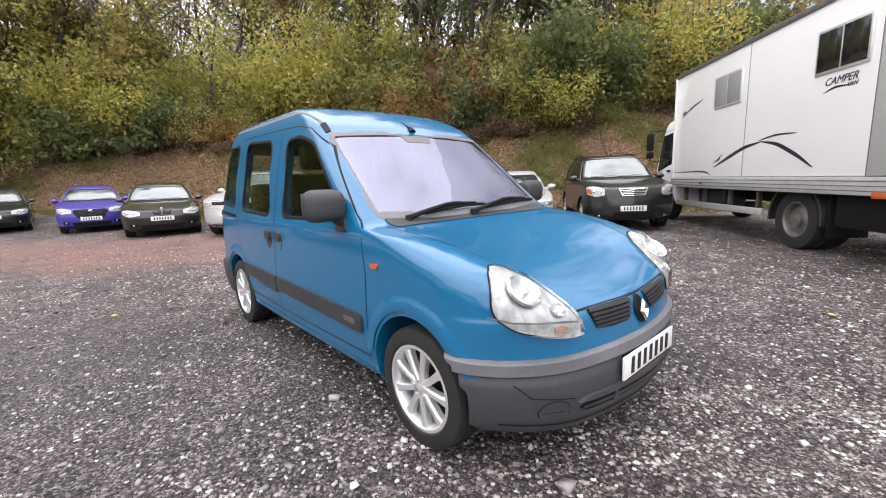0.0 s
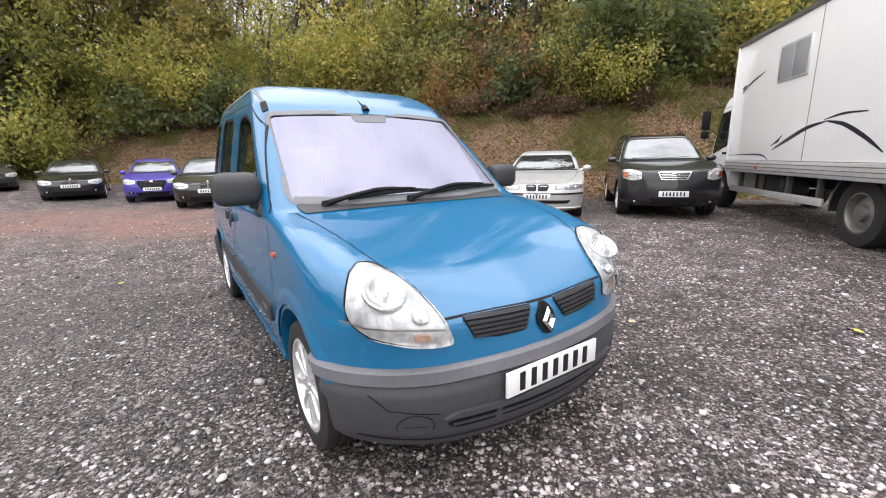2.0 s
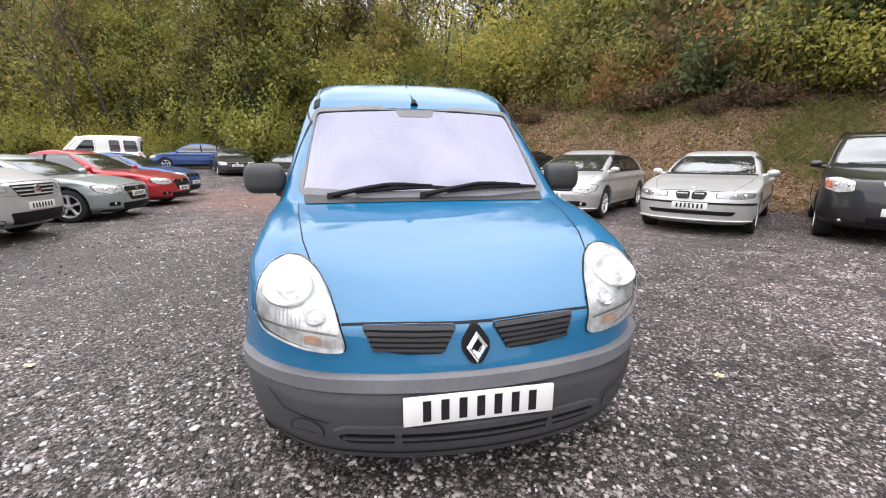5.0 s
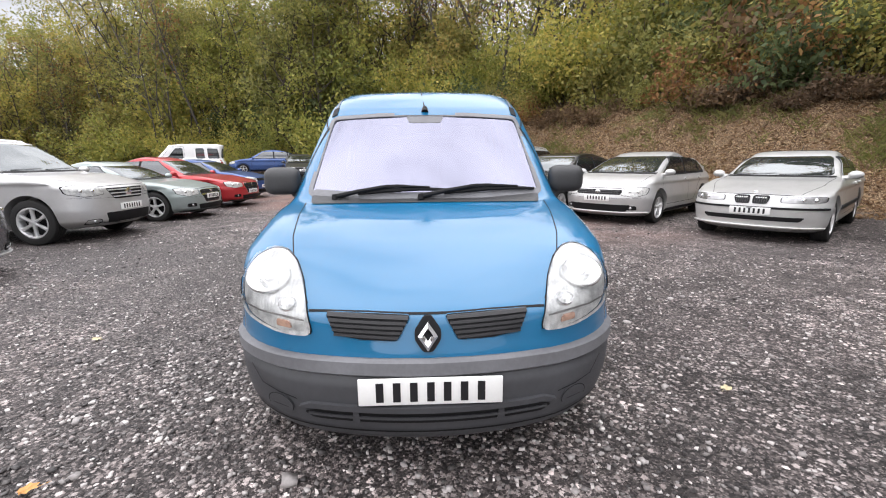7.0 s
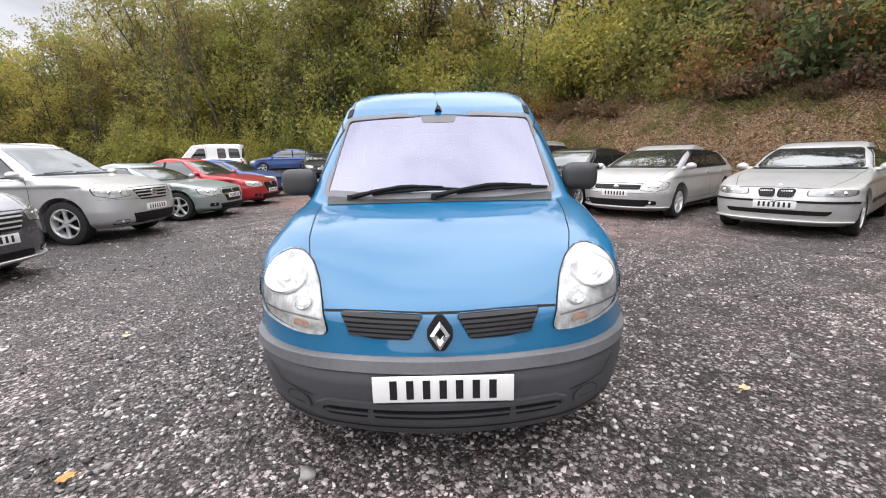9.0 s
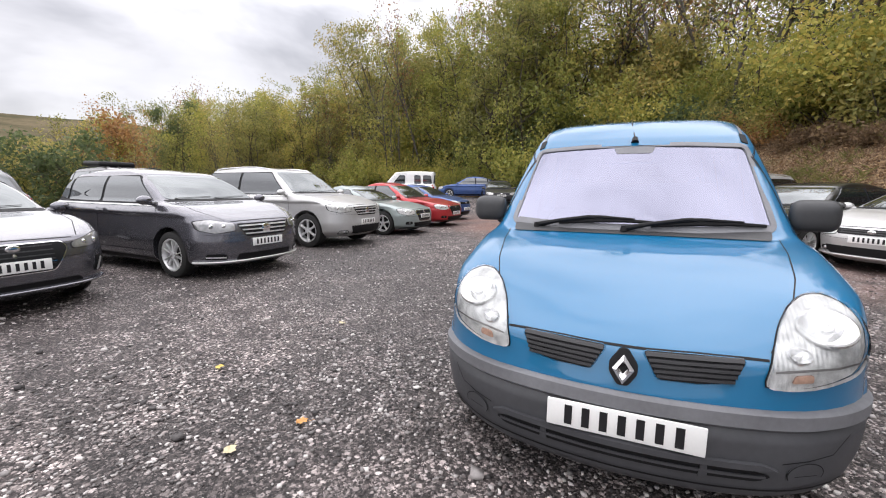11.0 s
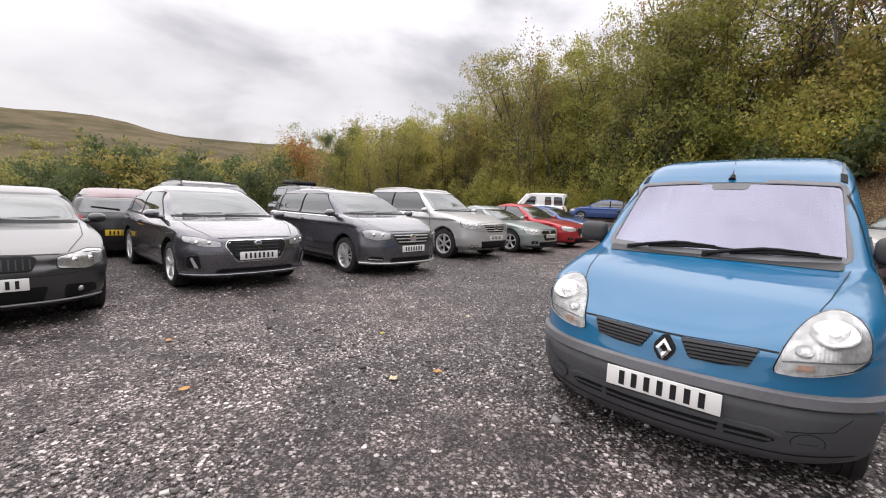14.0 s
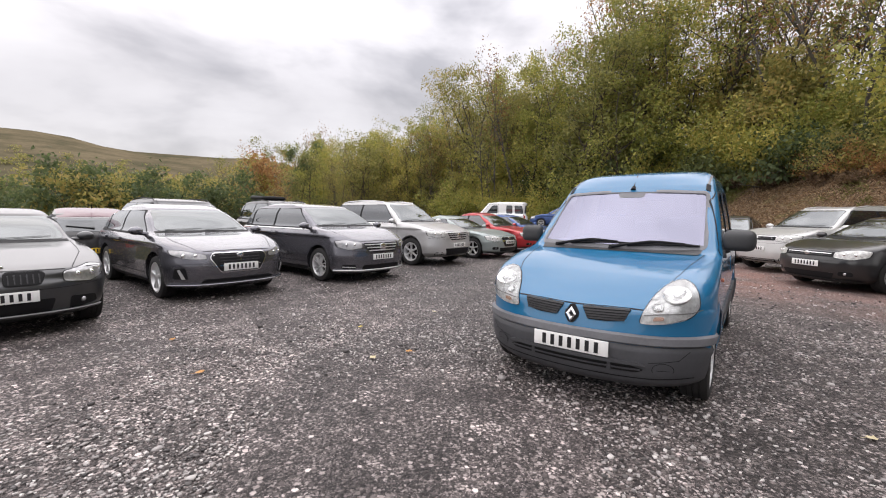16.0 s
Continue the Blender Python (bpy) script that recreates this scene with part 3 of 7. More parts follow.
    # paler scuffed drifts and darker trodden hollows, a stride across
    scuff = ramp_node(n, l, world_noise(2.4, 6.0, 0.70), [(0.36, (0.42, 0.39, 0.385)), (0.50, (0.95, 0.92, 0.91)), (0.64, (1.75, 1.70, 1.68))])
    yard = mix_node(n, l, 0.85, yard, scuff, "MULTIPLY")
    # a damp track of trodden fines across the yard
    track = n.new("ShaderNodeVectorMath")
    track.operation = "DISTANCE"
    tm = n.new("ShaderNodeMapping")
    tm.inputs["Scale"].default_value = (0.30, 0.62, 0.0)
    tm.inputs["Rotation"].default_value = (0, 0, radians(-20))
    l.new(geo.outputs["Position"], tm.inputs["Vector"])
    l.new(tm.outputs["Vector"], track.inputs[0])
    c20, s20 = math.cos(radians(-20)), math.sin(radians(-20))
    tx, ty = -3.8 * 0.30, 2.4 * 0.62
    track.inputs[1].default_value = (tx * c20 - ty * s20, tx * s20 + ty * c20, 0)
    soft_edge = n.new("ShaderNodeMapRange")
    soft_edge.inputs["From Min"].default_value, soft_edge.inputs["From Max"].default_value = 1.5, 0.5
    soft_edge.inputs["To Max"].default_value = 0.75
    l.new(track.outputs["Value"], soft_edge.inputs["Value"])
    yard = mix_node(n, l, mix_node(n, l, 1.0, soft_edge.outputs[0], ramp_node(n, l, world_noise(1.1, 5.0), [(0.3, (0.35, 0.35, 0.35)), (0.55, (1, 1, 1))]), "MULTIPLY"), yard, fines)
    # a stain of red shale behind the parked vehicles
    dist = n.new("ShaderNodeVectorMath")
    dist.operation = "DISTANCE"
    mp = n.new("ShaderNodeMapping")
    mp.inputs["Rotation"].default_value = (0, 0, radians(30))
    mp.inputs["Scale"].default_value = (0.36, 1.0, 0.0)
    l.new(geo.outputs["Position"], mp.inputs["Vector"])
    l.new(mp.outputs["Vector"], dist.inputs[0])
    c30, s30 = math.cos(radians(30)), math.sin(radians(30))
    px, py = -7.6 * 0.36, 8.6
    dist.inputs[1].default_value = (px * c30 - py * s30, px * s30 + py * c30, 0)
    near = n.new("ShaderNodeMapRange")
    near.inputs["From Min"].default_value, near.inputs["From Max"].default_value = 3.3, 1.5
    l.new(dist.outputs["Value"], near.inputs["Value"])
    red = n.new("ShaderNodeMath")
    red.operation = "MULTIPLY"
    l.new(near.outputs[0], red.inputs[0])
    l.new(ramp_node(n, l, world_noise(0.9, 5.0), [(0.32, (0.15, 0.15, 0.15)), (0.6, (1, 1, 1))]), red.inputs[1])
    shale = ramp_node(n, l, sepc.outputs[1], [(0.0, (0.115, 0.057, 0.046)), (0.6, (0.215, 0.113, 0.090)), (1.0, (0.34, 0.235, 0.20))])
    yard = mix_node(n, l, red.outputs[0], yard, shale)
    # bank: leaf litter, earth and tufts of grass
    litter = ramp_node(n, l, sepc.outputs[2], [(0.0, (0.022, 0.014, 0.010)), (0.4, (0.085, 0.053, 0.033)), (0.75, (0.19, 0.125, 0.078)), (1.0, (0.42, 0.33, 0.21))])
    grass = ramp_node(n, l, sepc2.outputs[1], [(0.0, (0.045, 0.060, 0.018)), (0.6, (0.10, 0.115, 0.035)), (1.0, (0.20, 0.19, 0.07))])
    bank = mix_node(n, l, ramp_node(n, l, world_noise(0.42, 4.0), [(0.56, (0, 0, 0)), (0.70, (0.8, 0.8, 0.8))]), litter, grass)
    attr = n.new("ShaderNodeAttribute")
    attr.attribute_name = "bank"
    col = mix_node(n, l, attr.outputs["Fac"], yard, bank)
    # far moor
    moor = ramp_node(n, l, world_noise(0.018, 9.0, 0.72), [(0.33, (0.056, 0.058, 0.036)), (0.48, (0.110, 0.094, 0.060)), (0.60, (0.155, 0.126, 0.082)), (0.75, (0.088, 0.086, 0.050))])
    far = n.new("ShaderNodeAttribute")
    far.attribute_name = "far"
    col = mix_node(n, l, far.outputs["Fac"], col, moor)
    l.new(col, b.inputs["Base Color"])
    rough = n.new("ShaderNodeMapRange")
    rough.inputs["To Min"].default_value, rough.inputs["To Max"].default_value = 0.42, 0.85
    l.new(big, rough.inputs["Value"])
    l.new(rough.outputs[0], b.inputs["Roughness"])
    gloss = n.new("ShaderNodeMapRange")
    gloss.inputs["To Min"].default_value, gloss.inputs["To Max"].default_value = 0.35, 0.0
    wet = n.new("ShaderNodeMath")
    wet.operation = "MAXIMUM"
    l.new(attr.outputs["Fac"], wet.inputs[0])
    l.new(far.outputs["Fac"], wet.inputs[1])
    l.new(wet.outputs[0], gloss.inputs["Value"])
    l.new(gloss.outputs[0], b.inputs["Specular IOR Level"])
    add = n.new("ShaderNodeMath")
    add.operation = "ADD"
    l.new(vor.outputs["Distance"], add.inputs[0])
    l.new(world_noise(28.0, 4.0), add.inputs[1])
    bp = bump_node(n, l, add.outputs[0], 0.8, 0.012, b)
    bp.invert = True
    return m


def build_ground():
    t = np.linspace(-1, 1, 231)
    ax = np.sign(t) * (16 * np.abs(t) + 34 * np.abs(t) ** 3 + 1750 * np.abs(t) ** 11)
    xs, ys = ax - 5.0, ax + 4.0
    nx = len(xs)
    verts, bank, far = [], [], []
    for y in ys:
        for x in xs:
            d = (y - bank_y(x)) * 0.95
            e = -(x * 0.60 + y * 0.80) - 13.0
            wob = noise.noise(Vector((x * 0.6, y * 0.6, 5))) * 0.8
            verts.append((x, y, ground_z(x, y)))
            bank.append(max(smooth(-0.3, 0.5, d + wob), smooth(0, 2, e + wob)))
            far.append(smooth(90, 160, math.hypot(x, y)))
    faces = [(j * nx + i, j * nx + i + 1, (j + 1) * nx + i + 1, (j + 1) * nx + i) for j in range(nx - 1) for i in range(nx - 1)]
    me = bpy.data.meshes.new("ground")
    me.from_pydata(verts, [], faces)
    for name, vals in (("bank", bank), ("far", far)):
        a = me.attributes.new(name, "FLOAT", "POINT")
        a.data.foreach_set("value", np.array(vals, dtype=np.float32))
    ob = mesh_object("ground", me, ground_material(), 80)
    return tagged(ob, "wet dark gravel yard with red shale, leaf-strewn bank and moorland", "ground", kind="structure")


build_ground()


# ---- parked cars ----
def car_shell(L, W, H, zn, xc, zc, xrf, xrr, zt, xt, belt, gc=0.17, bow=0.16, cr=0.34, top_w=0.69, rake=0.03, shoulder=0.865, drop=0.13):
    """A body from its main sizes. zn: bonnet's front edge; xc, zc: foot of the windscreen; xrf, xrr: where the roof begins and ends;
    zt, xt: height of the tail's shelf and where the rear window meets it."""
    w = W / 2
    front = [(gc, -0.16, bow, cr, 0.45), (gc + 0.06, -0.05, bow, cr, 0.45), (0.36, -0.01, bow, cr, 0.45), (0.52, 0.0, bow, cr, 0.45), (zn - 0.10, -0.03, bow, cr, 0.5),
             (zn, -0.10, bow * 0.8, cr * 0.9, 0.55), (zn + (zc - zn) * 0.38, xc * 0.34, bow * 0.3, 0.22, 0.7), (zn + (zc - zn) * 0.74, xc * 0.66, -0.02, 0.16, 0.8), (zc, xc, 0.02, 0.12, 0.8),
             (zc + (H - zc) * 0.45, xc + (xrf - xc) * 0.47, 0.09, 0.12, 0.8), (H - 0.125, xrf + (xc - xrf) * 0.13, 0.10, 0.12, 0.75), (H - 0.08, xrf, 0.10, 0.12, 0.7), (H - 0.045, xrf + (xrr - xrf) * 0.12, 0.1, 0.1, 0.7), (H - 0.015, xrf + (xrr - xrf) * 0.26, 0.1, 0.1, 0.7), (H, xrf + (xrr - xrf) * 0.42, 0.1, 0.1, 0.7)]
    rear = [(gc, -L + 0.15, 0.08, 0.22), (0.34, -L + 0.03, 0.08, 0.22), (0.55, -L, 0.08, 0.22), (zt - 0.12, -L + rake, 0.08, 0.20), (zt, -L + rake + 0.07, 0.07, 0.18)]
    if xt + L > 0.25:
        rear += [(zt + 0.03, (xt - L) / 2, 0.03, 0.14), (zt + 0.06, xt, 0.05, 0.12)]
    z_r = rear[-1][0]
    rear += [(z_r + (H - z_r) * 0.5, rear[-1][1] + (xrr - rear[-1][1]) * 0.45, 0.06, 0.12), (H - drop - 0.05, xrr - 0.04, 0.07, 0.14), (H - drop, xrr + 0.05, 0.07, 0.12), (H - drop * 0.5, xrr + (xrf - xrr) * 0.22, 0.07, 0.1), (H - drop * 0.14, xrr + (xrf - xrr) * 0.40, 0.07, 0.1), (H, xrr + (xrf - xrr) * 0.55, 0.07, 0.1)]
    width = [(gc, w * 0.86), (gc + 0.10, w * 0.965), (0.40, w * 0.985), (0.52, w), (0.62, w * 0.992), (belt - 0.19, w * 0.978), (belt - 0.14, w * 0.990), (belt - 0.10, w * 0.986), (belt - 0.02, w * 0.935), (belt + 0.05, w * shoulder), (belt + (H - belt) * 0.5, w * (shoulder + top_w) / 2 + 0.012),
             (H - 0.10, w * top_w), (H - 0.045, w * top_w * 0.94), (H - 0.015, w * top_w * 0.80), (H, w * top_w * 0.45)]
    return Shell(front, rear, width, 0.075, (10, 16, 7))


def build_car(name, label, m, sp, paint, wheels=("five", 0.325, 0.215, 0.21), axles=(-0.86, -3.5), glass=None, lamps="clear", grille="bar", plate_z=0.46, rails=False,
              trim_low=False, doors=4, mouths=None, lip="plastic", amber=False, strip=False, rim="chrome", kw=0.22, roof=None, roof_load=None, group="parked cars", rear_plate=None, fog=True, spin=0.0, blades=()):
    """A parked car: carved body, glass, lamps, grille, plates, mirrors, handles, joints and wheels. sp: sizes for car_shell."""
    root = thing(name, m, label, "car", group)
    sh = car_shell(**sp)
    L, W, H, belt, xc, zc, zn = sp["L"], sp["W"], sp["H"], sp["belt"], sp["xc"], sp["zc"], sp["zn"]
    xrf, xrr, zt, xt = sp["xrf"], sp["xrr"], sp["zt"], sp["xt"]
    w = W / 2
    style, r, rim_r, tw = wheels
    bm = sh.solid()
    me = bpy.data.meshes.new("body")
    bm.to_mesh(me)
    bm.free()
    for k in (M[paint], M["trim"]):
        me.materials.append(k)
    arches = [cylinder_y(ax, s * (w - 0.30), s * (w + 0.3), r + 0.015, r + 0.055) for ax in axles for s in (-1, 1)]
    body_me = carve(me, arches, "body")
    body_me.name = "body"
    tb = bmesh.new()
    tb.from_mesh(body_me)
    tree = BVHTree.FromBMesh(tb)
    tb.free()
    body_me.materials.clear()
    body = mesh_object("body", body_me, [M[paint], M["trim"]], 32)
    body.parent = root
    for ax in axles:
        for s in (-1, 1):
            add_wheel(root, ax, s * (w - 0.025), r, rim_r, tw, style, spin=spin)
    top = H - 0.115
    drop = sp.get("drop", 0.13)
    tw_top, tw_low = w * sp.get("top_w", 0.69) * 0.945, w * 0.80
    # windscreen, rear window: opaque panes with the cabin's shade in their colour
    wz0, wz1 = zc + 0.022, top
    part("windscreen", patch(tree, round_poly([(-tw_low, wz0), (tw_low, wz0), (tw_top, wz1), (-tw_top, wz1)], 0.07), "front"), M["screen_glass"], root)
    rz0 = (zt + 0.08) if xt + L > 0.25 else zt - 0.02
    part("rear_window", patch(tree, round_poly([(-tw_low * 0.93, rz0), (tw_low * 0.93, rz0), (tw_top * 0.95, top - drop * 0.5), (-tw_top * 0.95, top - drop * 0.5)], 0.08), "rear"), M["dark_inside_glass"], root)
    # side windows: one outline split by the door pillars
    bz = belt + 0.015
    tz = H - 0.125
    tr = tz - drop * 0.45  # the windows fall towards the tail

    def xs_front(z):
        return xc - 0.16 + (xrf - xc) * (z - zc) / (H - zc) - 0.06

    def xs_rear(z):
        a = xt if xt + L > 0.25 else -L + 0.10
        return a + 0.13 + (xrr - a) * max(0, (z - zt)) / (H - zt) + 0.05

    x0, x1 = xs_front(bz), xs_rear(bz)
    t0, t1 = xs_front(tz), xs_rear(tz)
    mid = (x0 + x1) / 2 - 0.02 if doors == 4 else x0 - 1.15
    back = x1 + 0.36
    bays = [[(x0 - 0.05, bz), (t0 - 0.02, tz - 0.015), (mid + 0.035, tz), (mid + 0.035, bz)], [(mid - 0.035, bz), (mid - 0.035, tz), (max(t1, back) + 0.05, (tz + tr) / 2), (back + 0.02, bz + 0.01)]]
    if t1 > x1 - 0.1 and back + 0.03 - x1 > 0.2:
        bays.append([(back - 0.04, bz + 0.012), (max(t1, back) - 0.02, (tz + tr) / 2 - 0.005), (min(t1, back) - 0.03, tr - 0.03), (x1 + 0.08, bz + 0.07)])
    for side in ("right", "left"):
        sg = -1 if side == "right" else 1
        frame_poly = [(x0 - 0.01, bz - 0.03), (t0 - 0.03, tz + 0.008), (max(t1, back), (tz + tr) / 2 + 0.018), (t1 - 0.03, tr + 0.005), (x1 + 0.0, bz + 0.045), (x1 + 0.08, bz - 0.015)]
        part("window_surround", patch(tree, round_poly(frame_poly, 0.06), side, 0.008, 0.014, 0.03), M["trim"], root)
        if grille == "chrome":
            part("window_line", line_on(tree, [(x0, bz - 0.035), (mid, bz - 0.035), (x1 + 0.12, bz - 0.03)], side, 0.016, 0.010), M["chrome"], root)
        for b in bays:
            part("side_window", patch(tree, round_poly(b, 0.045), side, 0.016, 0.008, 0.03), M["dark_inside_glass"], root)
        # door joints and handles
        zs = 0.36
        part("door_joint", line_on(tree, [(x0 + 0.10, zs), (x0 + 0.12, belt - 0.1), (x0 + 0.02, bz)], side), M["trim"], root)
        part("door_joint", line_on(tree, [(mid - 0.02, zs), (mid, bz)], side), M["trim"], root)
        if doors == 4:
            part("door_joint", line_on(tree, [(axles[1] + 0.62, zs), (axles[1] + 0.45, 0.62), (back + 0.02, bz)], side), M["trim"], root)
        part("sill_joint", line_on(tree, [(x0 + 0.10, zs), (axles[1] + 0.62, zs)], side), M["trim"], root)
        for hx in ([mid + 0.16, back + 0.22] if doors == 4 else [mid + 0.18]):
            part("door_handle", patch(tree, round_poly([(hx - 0.1, belt - 0.12), (hx + 0.1, belt - 0.12), (hx + 0.1, belt - 0.085), (hx - 0.1, belt - 0.085)], 0.015), side, 0.028, 0.028), M[paint], root)
        if trim_low:
            part("side_strip", patch(tree, round_poly([(axles[0] - 0.45, 0.46), (axles[1] + 0.45, 0.46), (axles[1] + 0.45, 0.53), (axles[0] - 0.45, 0.53)], 0.02), side, 0.014, 0.014), M["plastic"], root)
        part("sill", patch(tree, [(axles[0] - 0.42, 0.20), (axles[1] + 0.42, 0.20), (axles[1] + 0.42, 0.27), (axles[0] - 0.42, 0.27)], side, 0.008, 0.01), M["trim"], root)
        # mirror
        mx, mz = x0 + 0.0, belt + 0.055
        bmm = bmesh.new()
        bmesh.ops.create_uvsphere(bmm, u_segments=16, v_segments=10, radius=1.0, matrix=Matrix.Translation((mx, sg * (w + 0.055), mz)) @ Matrix.Diagonal((0.085, 0.098, 0.066, 1)))
        for v in bmm.verts:
            if v.co.x < mx - 0.03:
                v.co.x = mx - 0.03
        tube(bmm, [(mx, sg * (w - 0.10), mz - 0.05), (mx, sg * (w + 0.05), mz - 0.03)], [0.035, 0.03], 8)
        mir = part("wing_mirror", bmm, M[paint], root)
        bmg = bmesh.new()
        bmesh.ops.create_circle(bmg, cap_ends=True, segments=18, radius=1.0, matrix=Matrix.Translation((mx - 0.032, sg * (w + 0.055), mz)) @ Matrix.Rotation(-math.pi / 2, 4, "Y") @ Matrix.Diagonal((0.058, 0.092, 1, 1)))
        part("mirror_glass", bmg, M["chrome"], mir, smooth=0)
        # headlamp
        lm = M["lamp_dark"] if lamps in ("slim", "smoked", "dark") else M["fluted"]
        a, bq = w * 0.52, w * 0.93
        z0, z1 = zn - 0.155, zn + 0.025
        if lamps == "tall":
            z0, a = zn - 0.20, w * 0.60
        poly = [(sg * a, zn - 0.115), (sg * w * 0.75, zn - 0.11), (sg * w * 0.93, zn - 0.055), (sg * w * 0.945, zn + 0.015), (sg * w * 0.82, zn + 0.012), (sg * a, zn - 0.055)] if lamps == "slim" else [(sg * w * 0.40, zn - 0.105), (sg * w * 0.80, zn - 0.11), (sg * w * 0.92, zn - 0.09), (sg * w * 0.93, zn - 0.02), (sg * w * 0.80, zn - 0.012), (sg * w * 0.40, zn - 0.025)] if lamps == "dark" else [(sg * a, z0 + 0.03), (sg * w * 0.78, z0), (sg * bq, z0 + 0.05), (sg * w * 0.945, z1 - 0.02), (sg * w * 0.80, z1), (sg * a, z1 - 0.055)]
        hl = part("headlamp", patch(tree, round_poly(poly, 0.03), "front", 0.007, 0.02, 0.03), lm, root)
        part("lamp_surround", patch(tree, round_poly([(p[0] + (p[0] - sg * w * 0.72) * 0.04, p[1] + (p[1] - (z0 + z1) / 2) * 0.09) for p in poly], 0.03), "front", 0.003, 0.01, 0.03), M["trim"], hl)
        for cy, cr_ in ((0.66, 0.030), (0.80, 0.034)):
            hit, nor, _, _ = tree.ray_cast(Vector((3, sg * w * cy, (z0 + z1) / 2)), Vector((-1, 0, 0)))
            if hit:
                bml = bmesh.new()
                bmesh.ops.create_uvsphere(bml, u_segments=14, v_segments=8, radius=1.0, matrix=Matrix.Translation(hit + Vector((-0.006, 0, 0))) @ Matrix.Diagonal((0.022, cr_, cr_, 1)))
                part("bulb_lens", bml, M["chrome"], hl)
        if amber:
            part("indicator", patch(tree, round_poly([(sg * w * 0.84, z0 + 0.05), (sg * w * 0.93, z0 + 0.07), (sg * w * 0.935, z1 - 0.05), (sg * w * 0.86, z1 - 0.06)], 0.012), "front", 0.011, 0.01, 0.03), M["amber"], hl)
        # tail lamp
        part("tail_lamp", patch(tree, round_poly([(sg * w * 0.62, zt - 0.26), (sg * w * 0.93, zt - 0.26), (sg * w * 0.94, zt - 0.05), (sg * w * 0.66, zt - 0.07)], 0.03), "rear", 0.006, 0.015, 0.06), M["red_lens"], root)
        if fog:
            part("fog_lamp", patch(tree, round_poly([(sg * w * 0.60, 0.30), (sg * w * 0.80, 0.30), (sg * w * 0.80, 0.38), (sg * w * 0.62, 0.38)], 0.03), "front", 0.005, 0.01, 0.04), M["trim"], root)
            hit, nor, _, _ = tree.ray_cast(Vector((3, sg * w * 0.70, 0.34)), Vector((-1, 0, 0)))
            if hit:
                bml = bmesh.new()
                bmesh.ops.create_uvsphere(bml, u_segments=12, v_segments=8, radius=1.0, matrix=Matrix.Translation(hit) @ Matrix.Diagonal((0.02, 0.030, 0.030, 1)))
                part("fog_bulb", bml, M["lamp_dark"], root)
        # bonnet joint
        part("bonnet_joint", line_on(tree, [(-0.18, sg * w * 0.62), (xc * 0.5, sg * w * 0.80), (xc - 0.02, sg * w * 0.84)], "top"), M["trim"], root)
        # wiper
        bmw = bmesh.new()
        pts = []
        for q in range(7):
            yy = (-0.60 if sg < 0 else 0.0) + 0.56 * q / 6
            hit, nor, _, _ = tree.ray_cast(Vector((3, yy, wz0 + 0.004 + 0.022 * q / 6)), Vector((-1, 0, 0)))
            if hit:
                pts.append(hit + nor * 0.014)
        if len(pts) > 2:
            tube(bmw, pts, [0.007] + [0.004] * (len(pts) - 1), 5)
            part("wiper", bmw, M["plastic"], root)
    part("bonnet_edge", line_on(tree, [(-w * 0.55, zn - 0.005), (0, zn + 0.005), (w * 0.55, zn - 0.005)], "front", 0.008), M["trim"], root)
    part("cowl", patch(tree, round_poly([(-w * 0.83, zc - 0.008), (w * 0.83, zc - 0.008), (w * 0.83, zc + 0.018), (-w * 0.83, zc + 0.018)], 0.010), "front", 0.004, 0.008, 0.03), M["trim"], root)
    # grille
    if grille == "kidney":
        for sg in (-1, 1):
            g = part("grille", patch(tree, round_poly([(sg * 0.015, zn - 0.135), (sg * (kw - 0.03), zn - 0.135), (sg * kw, zn - 0.03), (sg * (kw - 0.04), zn - 0.012), (sg * 0.015, zn - 0.015)], 0.035), "front", 0.014, 0.02, 0.05), M["trim"], root)
            part("grille_rim", patch(tree, round_poly([(sg * 0.008, zn - 0.143), (sg * (kw - 0.024), zn - 0.143), (sg * (kw + 0.009), zn - 0.03), (sg * (kw - 0.036), zn - 0.004), (sg * 0.008, zn - 0.007)], 0.04), "front", 0.009, 0.02, 0.03), M[rim], g)
            for i in range(6):
                yy = sg * (0.045 + (kw - 0.085) * i / 5)
                part("grille_slat", patch(tree, [(yy - 0.005, zn - 0.125), (yy + 0.005, zn - 0.125), (yy + 0.005, zn - 0.035), (yy - 0.005, zn - 0.035)], "front", 0.018, 0.01), M["trim_grey"], g)
    elif grille == "tall":
        g = part("grille", patch(tree, round_poly([(-0.29, zn - 0.31), (0.29, zn - 0.31), (0.42, zn - 0.10), (0.38, zn - 0.035), (-0.38, zn - 0.035), (-0.42, zn - 0.10)], 0.04), "front", 0.006, 0.02, 0.06), M["trim"], root)
        part("grille_rim", patch(tree, round_poly([(-0.296, zn - 0.319), (0.296, zn - 0.319), (0.431, zn - 0.10), (0.386, zn - 0.025), (-0.386, zn - 0.025), (-0.431, zn - 0.10)], 0.043), "front", 0.004, 0.02, 0.03), M[rim], g)
        for i in range(6):
            zz = zn - 0.06 - 0.045 * i
            part("grille_slat", patch(tree, [(-0.30, zz - 0.005), (0.30, zz - 0.005), (0.30, zz + 0.005), (-0.30, zz + 0.005)], "front", 0.010, 0.01), M["trim_grey"], g)
    elif grille == "trap":
        g = part("grille", patch(tree, round_poly([(-0.21, zn - 0.165), (0.21, zn - 0.165), (0.27, zn - 0.045), (-0.27, zn - 0.045)], 0.02), "front", 0.008, 0.02, 0.05), M["trim"], root)
